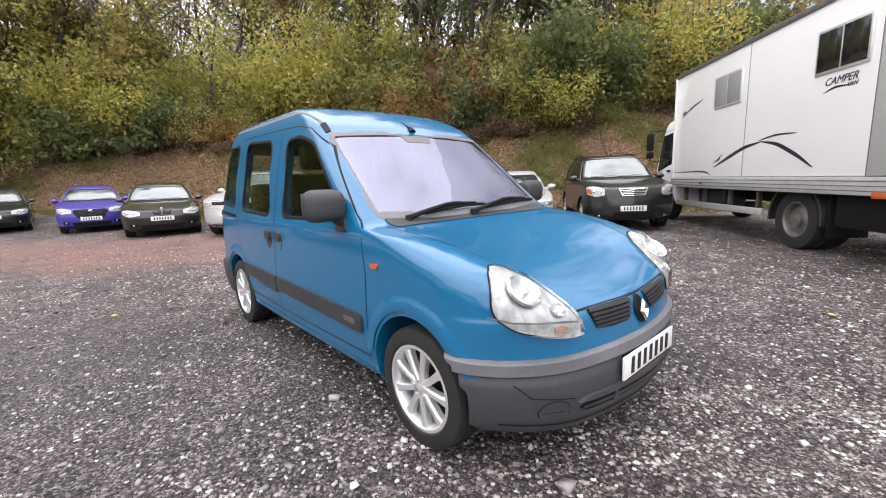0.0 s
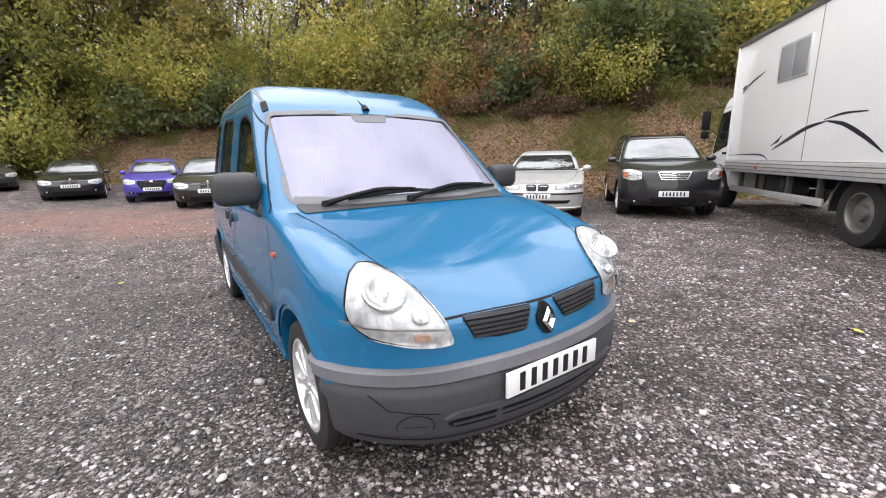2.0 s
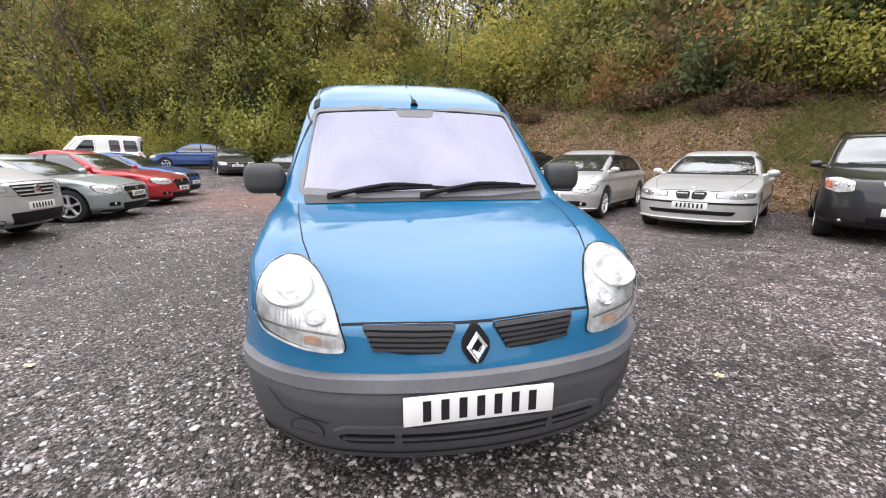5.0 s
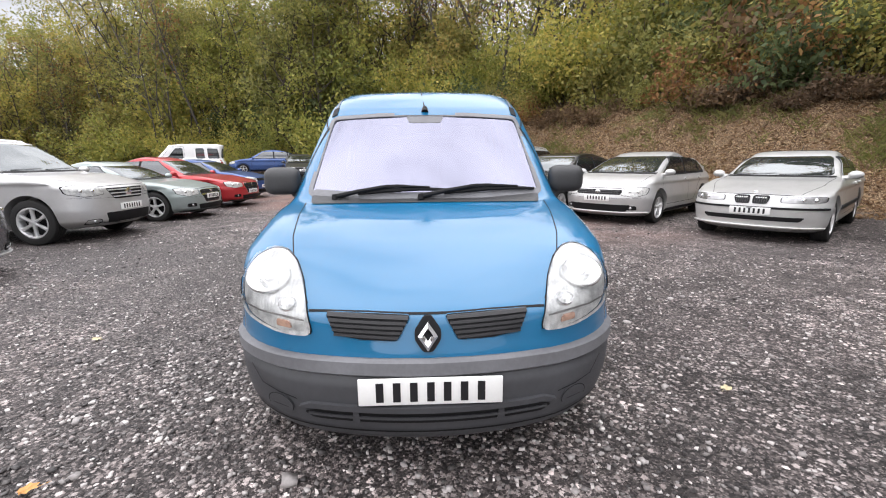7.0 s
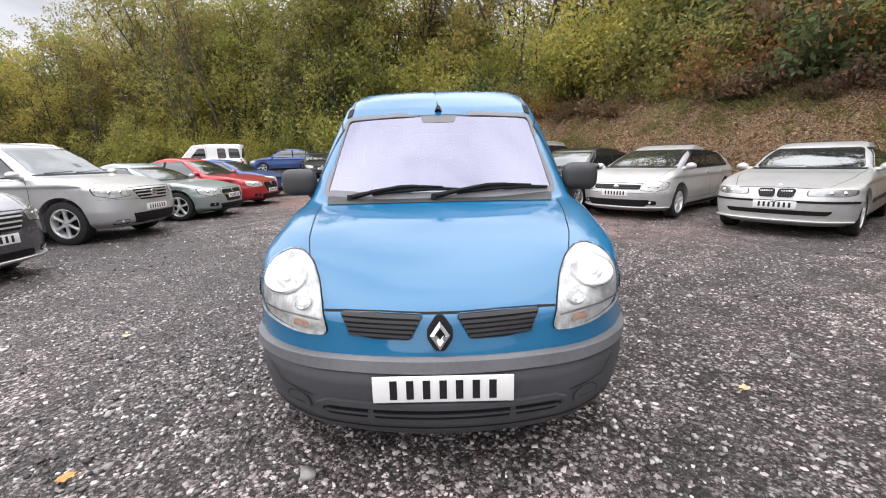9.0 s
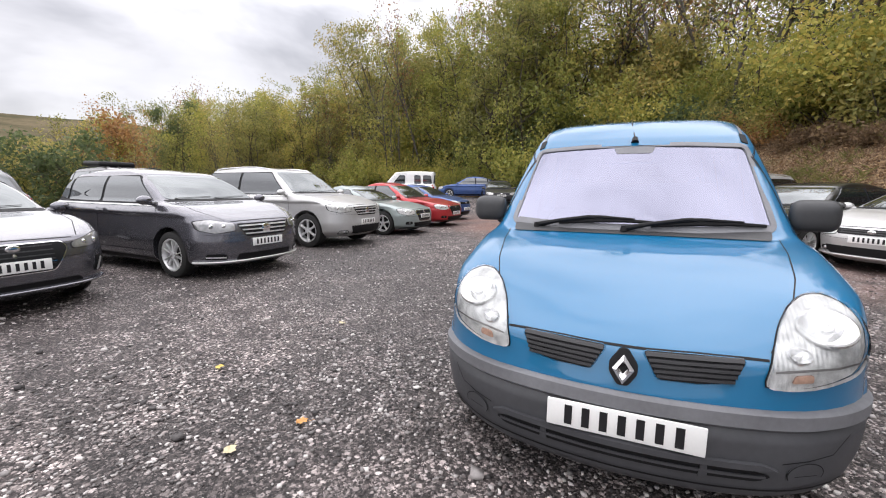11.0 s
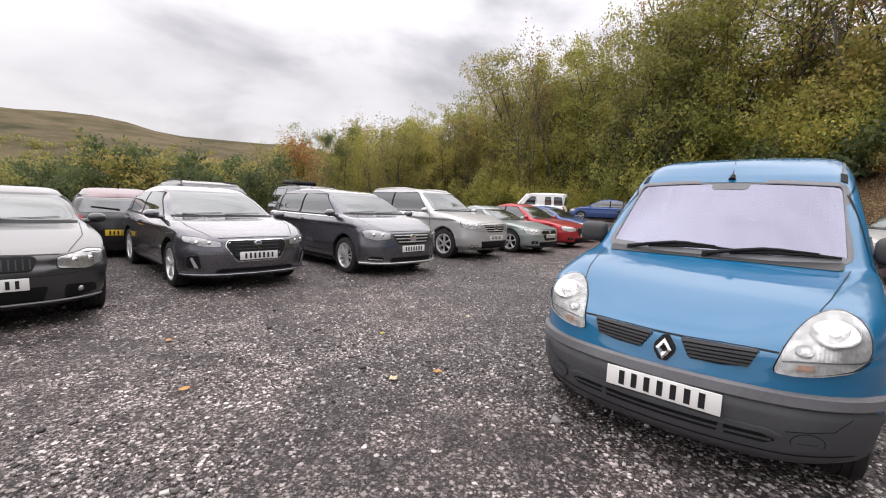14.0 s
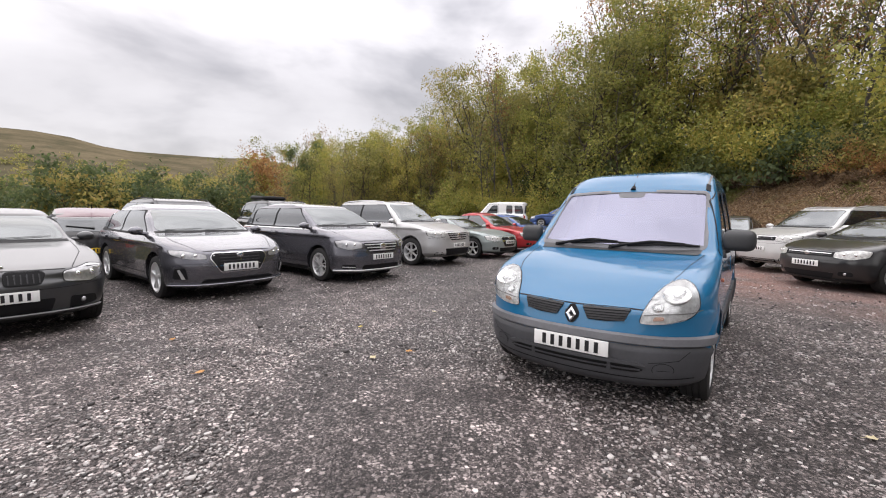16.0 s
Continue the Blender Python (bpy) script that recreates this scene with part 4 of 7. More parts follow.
        part("grille_rim", patch(tree, round_poly([(-0.228, zn - 0.182), (0.228, zn - 0.182), (0.292, zn - 0.028), (-0.292, zn - 0.028)], 0.025), "front", 0.004, 0.02, 0.03), M["chrome"], g)
        for i in range(3):
            zz = zn - 0.075 - 0.032 * i
            hw = 0.245 - 0.015 * i
            part("grille_slat", patch(tree, [(-hw, zz - 0.006), (hw, zz - 0.006), (hw, zz + 0.006), (-hw, zz + 0.006)], "front", 0.014, 0.012, 0.06), M["chrome"], g)
    elif grille == "chrome":
        g = part("grille", patch(tree, round_poly([(-0.32, zn - 0.215), (0.32, zn - 0.215), (0.43, zn - 0.035), (-0.43, zn - 0.035)], 0.03), "front", 0.006, 0.02, 0.06), M["trim"], root)
        for i in range(3):
            zz = zn - 0.068 - 0.055 * i
            hw = 0.40 - 0.033 * i
            part("grille_slat", patch(tree, round_poly([(-hw, zz - 0.009), (hw, zz - 0.009), (hw + 0.01, zz + 0.009), (-hw - 0.01, zz + 0.009)], 0.01), "front", 0.016, 0.015, 0.06), M["alloy"], g)
    else:
        g = part("grille", patch(tree, round_poly([(-w * 0.50, zn - 0.12), (w * 0.50, zn - 0.12), (w * 0.53, zn - 0.03), (-w * 0.53, zn - 0.03)], 0.025), "front", 0.005, 0.02, 0.06), M["trim"], root)
        for i in range(2):
            zz = zn - 0.055 - 0.035 * i
            part("grille_slat", patch(tree, [(-w * 0.47, zz - 0.006), (w * 0.47, zz - 0.006), (w * 0.47, zz + 0.006), (-w * 0.47, zz + 0.006)], "front", 0.010, 0.01), M["chrome"] if paint == "black" and i == 0 else M["trim_grey"], g)
    # badge: a plain disc
    hit, nor, _, _ = tree.ray_cast(Vector((3, 0, zn - (0.12 if grille == "chrome" else 0.07 if grille != "kidney" else -0.03))), Vector((-1, 0, 0)))
    if hit:
        bmb = bmesh.new()
        bmesh.ops.create_uvsphere(bmb, u_segments=16, v_segments=8, radius=1.0, matrix=Matrix.Translation(hit + Vector((0.010, 0, 0))) @ Matrix.Diagonal((0.010, 0.075 if grille == "chrome" else 0.055 if grille != "kidney" else 0.032, 0.075 if grille == "chrome" else 0.038 if grille != "kidney" else 0.026, 1)))
        part("badge", bmb, M["chrome"], root)
    # lower intake and skirt
    for half in mouths or [[(0.50, 0.235), (0.56, 0.35)]]:
        o = [(y * w, z) for y, z in half]
        if half[0][0] >= 0 and len(half) < 4:  # a mouth across the middle
            o = o + [(-y, z) for y, z in o[::-1]]
            part("lower_intake", patch(tree, round_poly(o, 0.03), "front", 0.006, 0.015, 0.04), M["trim"], root)
        else:
            for sg in (-1, 1):
                part("side_intake", patch(tree, round_poly([(sg * y, z) for y, z in o], 0.03), "front", 0.006, 0.015, 0.03), M["trim"], root)
    for blade in blades:  # bright trim in the corner intakes
        for sg in (-1, 1):
            part("intake_blade", patch(tree, round_poly([(sg * y * w, z) for y, z in blade], 0.006), "front", 0.014, 0.016, 0.03), M["alloy"], root)
    if rear_plate is not None:  # rear wiper, parked across the foot of the window
        arm = []
        for q in range(6):
            hit, nor, _, _ = tree.ray_cast(Vector((-9, 0.02 + 0.42 * q / 5, rz0 + 0.05 + 0.05 * q / 5)), Vector((1, 0, 0)))
            if hit:
                arm.append(hit + nor * 0.02)
        if len(arm) > 2:
            bmr = bmesh.new()
            tube(bmr, arm, [0.018] + [0.010] * (len(arm) - 1), 6)
            part("rear_wiper", bmr, M["trim"], root)
    if strip:
        part("bumper_strip", patch(tree, round_poly([(-w * 0.97, 0.515), (w * 0.97, 0.515), (w * 0.97, 0.545), (-w * 0.97, 0.545)], 0.01), "front", 0.012, 0.014, 0.04), M["trim"], root)
    part("bumper_joint", line_on(tree, [(-w * 0.93, zn - 0.17), (-w * 0.5, zn - 0.19), (w * 0.5, zn - 0.19), (w * 0.93, zn - 0.17)], "front", 0.004), M["trim"], root)
    if lip == "plastic":
        part("splitter", patch(tree, round_poly([(-w * 0.84, 0.20), (w * 0.84, 0.20), (w * 0.84, 0.232), (-w * 0.84, 0.232)], 0.008), "front", 0.024, 0.02, 0.04), M["plastic"], root)
    else:
        part("splitter", sh.skin(0.222, 0.262, axles[0] + r + 0.12, 0.040, 0.03, nz=5), M[lip], root)
    add_plate(root, tree, "front", plate_z)
    add_plate(root, tree, "rear", zt - 0.22 if rear_plate is None else rear_plate, mat="plate_yellow")
    if roof:
        hw_ = w * sp.get("top_w", 0.69)
        part("roof_panel", patch(tree, round_poly([(xrf + 0.05, -hw_ * 0.93), (xrf + 0.05, hw_ * 0.93), (xrr - 0.06, hw_ * 0.93), (xrr - 0.06, -hw_ * 0.93)], 0.08), "top", 0.006, 0.012, 0.12), M[roof], root)
    # black block added on the roof's tail in place of the raised tailgate
    if roof_load == "box":
        b = new_box(xrr - 0.05, xrr + 1.15, -0.42, 0.42, H + 0.05, H + 0.20, 0.07, 3)
        for v in b.verts:
            if v.co.x > xrr + 0.7:
                v.co.z -= (v.co.x - xrr - 0.7) * 0.12
        part("roof_box", b, M["trim"], root, "black block in place of a raised tailgate")
    if roof_load == "bars":
        for xb in (xrf - 0.5, xrf - 1.35):
            b = bmesh.new()
            tube(b, [(xb, -w * 0.72, H - 0.10), (xb, -w * 0.68, H + 0.09), (xb, w * 0.68, H + 0.09), (xb, w * 0.72, H - 0.10)], 0.032, 8)
            part("roof_bar", b, M["trim"], root)
    # roof bars and aerial
    if rails:
        for sg in (-1, 1):
            bmr = bmesh.new()
            y = sg * w * sp.get("top_w", 0.69) * 0.93
            tube(bmr, [(xrf - 0.12, y, H - 0.12), (xrf - 0.26, y, H - 0.045), (xrf * 0.7 + xrr * 0.3, y, H - 0.005), ((xrf + xrr) / 2, y, H), (xrr * 0.8 + xrf * 0.2, y, H - 0.025), (xrr + 0.25, y, H - 0.05), (xrr + 0.12, y, H - 0.13)], 0.015, 8)
            part("roof_rail", bmr, M["alloy"] if paint not in ("black", "dark_grey") else M["trim"], root)
    bma = bmesh.new()
    tube(bma, [(xrr + 0.25, 0, H - 0.01), (xrr + 0.10, 0, H + 0.10)], [0.012, 0.004], 6)
    part("aerial", bma, M["trim"], root)
    return root


HATCH = dict(L=4.28, W=1.79, H=1.45, zn=0.76, xc=-1.22, zc=0.98, xrf=-1.98, xrr=-3.72, zt=0.98, xt=-4.2, belt=0.95)
SALOON = dict(L=4.78, W=1.80, H=1.40, zn=0.72, xc=-1.52, zc=0.95, xrf=-2.26, xrr=-3.42, zt=0.98, xt=-4.02, belt=0.93)
SUV = dict(L=4.65, W=1.89, H=1.70, zn=0.93, xc=-1.32, zc=1.14, xrf=-1.98, xrr=-4.15, zt=1.15, xt=-4.6, belt=1.10, gc=0.24, drop=0.08)
MPV = dict(L=4.38, W=1.79, H=1.55, zn=0.80, xc=-1.08, zc=1.06, xrf=-1.85, xrr=-3.90, zt=1.05, xt=-4.3, belt=1.02, drop=0.11)
COUPE = dict(L=4.18, W=1.82, H=1.33, zn=0.70, xc=-1.35, zc=0.91, xrf=-2.05, xrr=-3.0, zt=0.93, xt=-3.75, belt=0.90)


def at(x, y, heading):
    return pose(x, y, ground_z(x, y), 0, 0, heading)


def placed(sp, **k):
    d = dict(sp)
    d.update(k)
    return d


big = ("five", 0.345, 0.235, 0.24)
# the row along the bank
build_car("suv", "black four-wheel-drive car with a chrome barred grille", at(3.93, 9.05, -96), placed(SUV, L=4.57, W=1.88, H=1.73, zn=0.95), "black", big, (-0.90, -3.60), grille="trap", plate_z=0.50, lamps="tall", rails=True, amber=True, mouths=[[(0.40, 0.30), (0.44, 0.42)]])
build_car("saloon_car", "pale silver saloon with a twin kidney grille", at(1.36, 8.85, -97), SALOON, "pale_silver", ("five", 0.32, 0.205, 0.225), (-0.83, -3.66), grille="kidney", plate_z=0.48, trim_low=True, strip=True, rim="pale_silver", kw=0.23, mouths=[[(0.66, 0.34), (0.72, 0.405)]], lip="pale_silver", lamps="dark", fog=False)
build_car("hatchback", "silver wedge-nosed hatchback with a black lower grille", at(-1.18, 9.25, -95), placed(HATCH, H=1.44, zn=0.71, xc=-0.92, zc=0.98, xrf=-1.92, xrr=-3.05, zt=1.06, xt=-3.96, drop=0.16), "silver", ("five", 0.315, 0.21, 0.21), (-0.90, -3.53), plate_z=0.52, mouths=[[(0.62, 0.27), (0.70, 0.40)]], lip="silver", lamps="clear")
build_car("hatchback", "black hatchback with a slim chrome grille line", at(-3.1, 8.95, -92), HATCH, "black", ("pair", 0.315, 0.21, 0.21), (-0.88, -3.50), plate_z=0.50)
build_car("suv", "silver four-wheel-drive car beside the leaf-strewn bank", at(-5.45, 10.2, -88), placed(SUV, L=4.45, W=1.80, H=1.70), "pale_silver", big, (-0.85, -3.5), plate_z=0.60, rails=True)
build_car("saloon_car", "black saloon with a twin kidney grille and pale lamps", at(-7.6, 10.75, -54), placed(SALOON, H=1.46, W=1.84), "black", ("five", 0.33, 0.22, 0.225), (-0.86, -3.74), grille="kidney", rim="steel", plate_z=0.50)
build_car("hatchback", "violet hatchback with a black mouth grille", at(-11.1, 12.4, -50), placed(HATCH, L=3.97, W=1.72, H=1.47, xrr=-3.45, xt=-3.9), "purple", ("five", 0.31, 0.215, 0.2), (-0.82, -3.31), grille="tall", rim="trim", plate_z=0.45)
build_car("saloon_car", "black saloon in front of the fallen leaves", at(-14.3, 12.3, -44), placed(SALOON, H=1.46, W=1.84), "black", ("five", 0.33, 0.22, 0.225), (-0.86, -3.74), grille="kidney", rim="steel", plate_z=0.52)
build_car("saloon_car", "dark grey saloon with large pale headlamps", at(-18.6, 12.8, -24), placed(SALOON, H=1.46), "dark_grey", ("five", 0.33, 0.22, 0.225), (-0.86, -3.6), plate_z=0.55)
build_car("hatchback", "bright blue hatchback seen side on", at(-25.6, 11.6, -113), placed(HATCH, H=1.5, L=4.1, xrr=-3.6, xt=-4.05), "navy", ("five", 0.31, 0.215, 0.2), (-0.82, -3.35))
# the row across the yard
build_car("hatchback", "grey hatchback with black kidney grilles and a wet bonnet", at(-0.66, -2.92, 41.5), placed(HATCH, L=4.33, W=1.755, H=1.335, zn=0.69, xc=-1.58, zc=0.91, xrf=-2.30, belt=0.90, top_w=0.72, shoulder=0.85), "mid_grey", ("five", 0.32, 0.225, 0.225), (-0.76, -3.45), grille="kidney", lamps="smoked", plate_z=0.44, rim="trim", kw=0.31, mouths=[[(0.38, 0.22), (0.44, 0.40)], [(0.56, 0.26), (0.86, 0.29), (0.84, 0.38), (0.58, 0.40)]], lip="mid_grey")
build_car("hatchback", "dark grey hatchback with a wide hexagonal grille", at(-2.83, -1.42, 43), placed(HATCH, L=4.34, W=1.80, H=1.455, zn=0.74), "grey", ("five", 0.32, 0.225, 0.225), (-0.90, -3.55), grille="tall", lamps="slim", plate_z=0.50, mouths=[[(0.62, 0.275), (0.55, 0.33)], [(0.76, 0.335), (0.92, 0.345), (0.91, 0.50), (0.80, 0.51)]], lip="grey", fog=False, blades=[[(0.79, 0.345), (0.83, 0.345), (0.88, 0.47), (0.86, 0.49)]])
build_car("estate_car", "grey tall hatchback with a chrome barred grille", at(-4.34, 0.74, 42), MPV, "grey", ("pair", 0.325, 0.225, 0.225), (-0.90, -3.60), grille="chrome", lamps="smoked", plate_z=0.50, mouths=[[(0.52, 0.25), (0.50, 0.35)], [(0.64, 0.28), (0.88, 0.29), (0.87, 0.37), (0.66, 0.36)]], lip="silver", fog=False, blades=[[(0.66, 0.305), (0.87, 0.315), (0.87, 0.330), (0.66, 0.320)]])
build_car("suv", "silver four-wheel-drive car with roof rails and six-spoke wheels", at(-6.9, 2.75, 44), placed(SUV, L=4.68, W=1.89, H=1.72, zn=0.90), "silver", ("six", 0.36, 0.24, 0.235), (-0.92, -3.62), grille="chrome", plate_z=0.55, rails=True, mouths=[[(0.50, 0.30), (0.55, 0.47)]])
build_car("coupe", "greenish silver coupe with a deep framed grille", at(-8.7, 4.72, 44), COUPE, "green_silver", ("five", 0.32, 0.22, 0.24), (-0.85, -3.32), grille="tall", plate_z=0.52, doors=2)
build_car("saloon_car", "red saloon with a dark mesh grille", at(-10.7, 6.55, 42), placed(SALOON, L=4.9, H=1.46, W=1.88), "red", ("five", 0.34, 0.24, 0.24), (-0.88, -3.75), grille="tall", plate_z=0.45)
build_car("hatchback", "small mid-blue car with a sloping windscreen", at(-13.2, 8.1, 40), placed(HATCH, L=3.9, W=1.68, H=1.42, xrr=-3.4, xt=-3.85), "navy", ("five", 0.30, 0.205, 0.195), (-0.80, -3.25), plate_z=0.45)
# behind that row
build_car("hatchback", "black hatchback with a plum roof, parked tail outwards", at(-8.44, -7.27, 217), placed(HATCH, L=3.95, W=1.72, H=1.37, xrr=-3.5, xt=-3.9, zt=0.92, zc=0.92, belt=0.88), "black", ("five", 0.31, 0.215, 0.2), (-0.82, -3.3), rear_plate=0.52, roof="plum")
build_car("suv", "dark four-wheel-drive car with roof rails behind the row", at(-10.4, -6.9, 222), placed(SUV, H=1.66), "dark_grey", big, (-0.9, -3.6), rails=True)
build_car("estate_car", "green-grey estate with roof rails behind the row", at(-9.0, -1.2, 35), placed(SUV, H=1.76, L=4.8, xrr=-4.4), "dark_grey", big, (-0.9, -3.7), rails=True, roof_load="box")
build_car("estate_car", "dark estate with black roof bars behind the row", at(-12.2, 2.6, 44), placed(SUV, H=1.62, L=4.7), "dark_grey", big, (-0.9, -3.65), roof_load="bars")


# ---- the blue people carrier in the middle of the yard ----
VAN_AT = pose(1.19, 1.99, 0, 0, 0, -45.5)
VAN_SHELL = Shell(
    front=[(0.19, -0.10, 0.20, 0.24, 0.52), (0.23, -0.05, 0.21, 0.24, 0.52), (0.36, -0.025, 0.21, 0.24, 0.52), (0.52, -0.035, 0.21, 0.24, 0.54), (0.60, -0.055, 0.18, 0.27, 0.58), (0.68, -0.080, 0.14, 0.30, 0.62),
           (0.715, -0.12, 0.10, 0.34, 0.66), (0.76, -0.21, 0.0, 0.37, 0.69), (0.82, -0.36, -0.16, 0.42, 0.71), (0.88, -0.55, -0.31, 0.46, 0.72), (0.94, -0.78, -0.34, 0.44, 0.75), (0.985, -0.96, -0.24, 0.28, 0.80),
           (1.02, -1.07, -0.02, 0.12, 0.84), (1.08, -1.13, 0.03, 0.12, 0.85), (1.30, -1.37, 0.05, 0.10, 0.86), (1.50, -1.60, 0.055, 0.09, 0.86), (1.58, -1.69, 0.06, 0.09, 0.86), (1.63, -1.75, 0.06, 0.09, 0.84),
           (1.70, -1.86, 0.08, 0.1, 0.80), (1.76, -2.00, 0.10, 0.1, 0.75), (1.80, -2.20, 0.11, 0.1, 0.7), (1.825, -2.50, 0.12, 0.1, 0.7), (1.835, -2.85, 0.12, 0.1, 0.7)],
    rear=[(0.19, -3.88, 0.08, 0.20), (0.30, -3.96, 0.08, 0.20), (0.55, -3.98, 0.08, 0.18), (1.0, -3.96, 0.07, 0.15), (1.45, -3.90, 0.07, 0.14), (1.66, -3.86, 0.08, 0.16), (1.74, -3.80, 0.09, 0.16), (1.80, -3.62, 0.1, 0.1), (1.825, -3.4, 0.1, 0.1), (1.835, -3.2, 0.1, 0.1)],
    width=[(0.19, 0.74), (0.25, 0.795), (0.40, 0.822), (0.60, 0.83), (0.85, 0.825), (0.98, 0.815), (1.06, 0.797), (1.30, 0.757), (1.50, 0.714), (1.60, 0.690), (1.68, 0.664), (1.74, 0.634), (1.785, 0.585), (1.815, 0.48), (1.835, 0.25)])


def build_van():
    root = thing("people_carrier", VAN_AT, "bright blue compact people carrier with grey unpainted bumpers", "car")
    sh = VAN_SHELL
    axles, r = (-0.72, -3.32), 0.292
    bm = sh.solid()
    me = bpy.data.meshes.new("body")
    bm.to_mesh(me)
    bm.free()
    for k in (M["blue"], M["trim"]):
        me.materials.append(k)
    tb = bmesh.new()
    tb.from_mesh(me)
    tree = BVHTree.FromBMesh(tb)
    tb.free()
    screen = round_poly([(-0.690, 1.068), (-0.35, 1.04), (0.35, 1.04), (0.690, 1.068), (0.640, 1.548), (0.3, 1.568), (-0.3, 1.568), (-0.640, 1.548)], 0.04)
    wins = [round_poly([(-2.19, 1.035), (-2.21, 1.55), (-2.0, 1.56), (-1.79, 1.50), (-1.55, 1.275), (-1.335, 1.06)], 0.06),
            round_poly([(-3.12, 1.055), (-3.10, 1.605), (-2.52, 1.575), (-2.46, 1.035)], 0.07),
            round_poly([(-3.78, 1.115), (-3.76, 1.615), (-3.33, 1.605), (-3.35, 1.075)], 0.07)]
    back = round_poly([(-0.60, 1.08), (0.60, 1.08), (0.55, 1.56), (-0.55, 1.56)], 0.08)
    # the cabin: a hollow that follows the body, its floor and walls trimmed dark
    cabin = sh.solid(-0.055, 0.45, 1.73)
    cuts = [cylinder_y(ax, s * 0.52, s * 1.1, r + 0.02, 0.332) for ax in axles for s in (-1, 1)]
    bm = cabin
    for v in bm.verts:  # a bulkhead between the cabin and the engine
        v.co.x = min(v.co.x, -1.10)
    cuts.append(cabin)
    cuts += [prism(p, "y", -1.2, 1.2) for p in wins]
    cuts.append(prism(screen, "x", -1.95, -0.9))
    cuts.append(prism(back, "x", -4.3, -3.7))
    out = carve(me, cuts, "body")
    out.name = "body"
    out.materials.clear()
    body = mesh_object("body", out, [M["blue"], M["trim"]], 32)
    body.parent = root
    # glass
    part("windscreen", patch(tree, screen, "front", -0.006, 0.006), M["wind"], root, "lilac-tinted windscreen mirroring the sky").visible_shadow = False
    frit = part("windscreen_border", ring_patch(tree, grown(screen, 0.018), grown(screen, -0.014), "front", 0.002), M["band"], root)
    foot = [(-0.672, 1.062), (-0.35, 1.034), (0.35, 1.034), (0.672, 1.062), (0.664, 1.092), (0.35, 1.070), (-0.35, 1.070), (-0.664, 1.092)]
    part("windscreen_foot", patch(tree, round_poly(foot, 0.01), "front", 0.0015, 0.006, 0.05), M["band"], root)
    for side in ("right", "left"):
        for p in wins:
            part("side_window", patch(tree, p, side, -0.008, 0.006), M["side"], root).visible_shadow = False
            part("window_seal", ring_patch(tree, grown(p, 0.018), grown(p, -0.006), side, 0.003), M["trim"], root)
    part("rear_window", patch(tree, back, "rear", -0.006, 0.006), M["side"], root).visible_shadow = False
    def arch_x(z):
        return axles[0] + math.sqrt(max(0.0, 0.326 ** 2 - (z - r - 0.02) ** 2))

    # grey bumper: upper band and lower part, with a groove between them
    part("front_bumper", sh.skin(0.180, 0.474, arch_x, 0.014, 0.03), M["bumper"], root, "scuffed grey plastic front bumper")
    part("bumper_band", sh.skin(0.478, 0.546, arch_x, 0.020, 0.03, nz=7), M["band"], root, "faded grey upper bumper band")
    part("rear_bumper", sh.skin(0.17, 0.56, -9, 0.03, 0.03, x_max=-3.62), M["bumper"], root)
    bt = bmesh.new()
    bt.from_mesh(sh_mesh(sh.skin(0.180, 0.548, -0.505, 0.017, 0.03)))
    btree = BVHTree.FromBMesh(bt)
    bt.free()
    # mouth of the lower bumper, its slats and the blanked fog lamp holes
    mouth = part("lower_intake", patch(btree, round_poly([(-0.435, 0.300), (0.435, 0.300), (0.475, 0.322), (0.40, 0.344), (-0.40, 0.344), (-0.475, 0.322)], 0.012), "front", 0.003, 0.01, 0.06), M["trim"], root)
    part("intake_slat", patch(btree, round_poly([(-0.455, 0.317), (0.455, 0.317), (0.455, 0.326), (-0.455, 0.326)], 0.004), "front", 0.010, 0.012, 0.06), M["bumper"], mouth)
    for yy in (-0.27, 0.27):
        part("intake_rib", patch(btree, [(yy - 0.014, 0.298), (yy + 0.014, 0.298), (yy + 0.010, 0.345), (yy - 0.010, 0.345)], "front", 0.009, 0.01), M["bumper"], mouth)
    # shelf over the slots, proud of the bumper
    part("bumper_shelf", patch(btree, round_poly([(-0.49, 0.350), (0.49, 0.350), (0.44, 0.372), (-0.44, 0.372)], 0.008), "front", 0.016, 0.018, 0.05), M["bumper"], root)
    for sg in (-1, 1):
        cx, cz = sg * 0.578, 0.329
        disc = [(cx + 0.056 * math.cos(a * math.pi / 9), cz + 0.043 * math.sin(a * math.pi / 9)) for a in range(18)]
        hole = part("fog_lamp_blank", patch(btree, disc, "front", 0.002, 0.012, 0.04), M["bumper"], root)
        part("fog_lamp_joint", line_on(btree, [(cx + 0.058 * math.cos(a), cz + 0.045 * math.sin(a)) for a in np.linspace(-0.4, math.pi + 0.4, 15)], "front", 0.0035, 0.0035, 0.02), M["trim"], hole)
        part("blank_groove", line_on(btree, [(cx - 0.036, cz - 0.004), (cx + 0.036, cz - 0.004)], "front", 0.003, 0.0045), M["trim"], hole)
        part("bumper_crease", line_on(btree, [(sg * 0.50, 0.372), (sg * 0.58, 0.382), (sg * 0.66, 0.395), (sg * 0.715, 0.455)], "front", 0.004, 0.002), M["trim"], root)
    part("bumper_lip_joint", line_on(btree, [(-0.74, 0.275), (-0.55, 0.262), (-0.3, 0.258), (0.3, 0.258), (0.55, 0.262), (0.74, 0.275)], "front", 0.008, 0.002), M["trim"], root)
    # plate
    add_plate(root, btree, "front", 0.432, w=0.525, hgt=0.104, off=0.004, y=0.007)
    rear_tree_plate = add_plate(root, tree, "rear", 0.78, mat="plate_yellow")
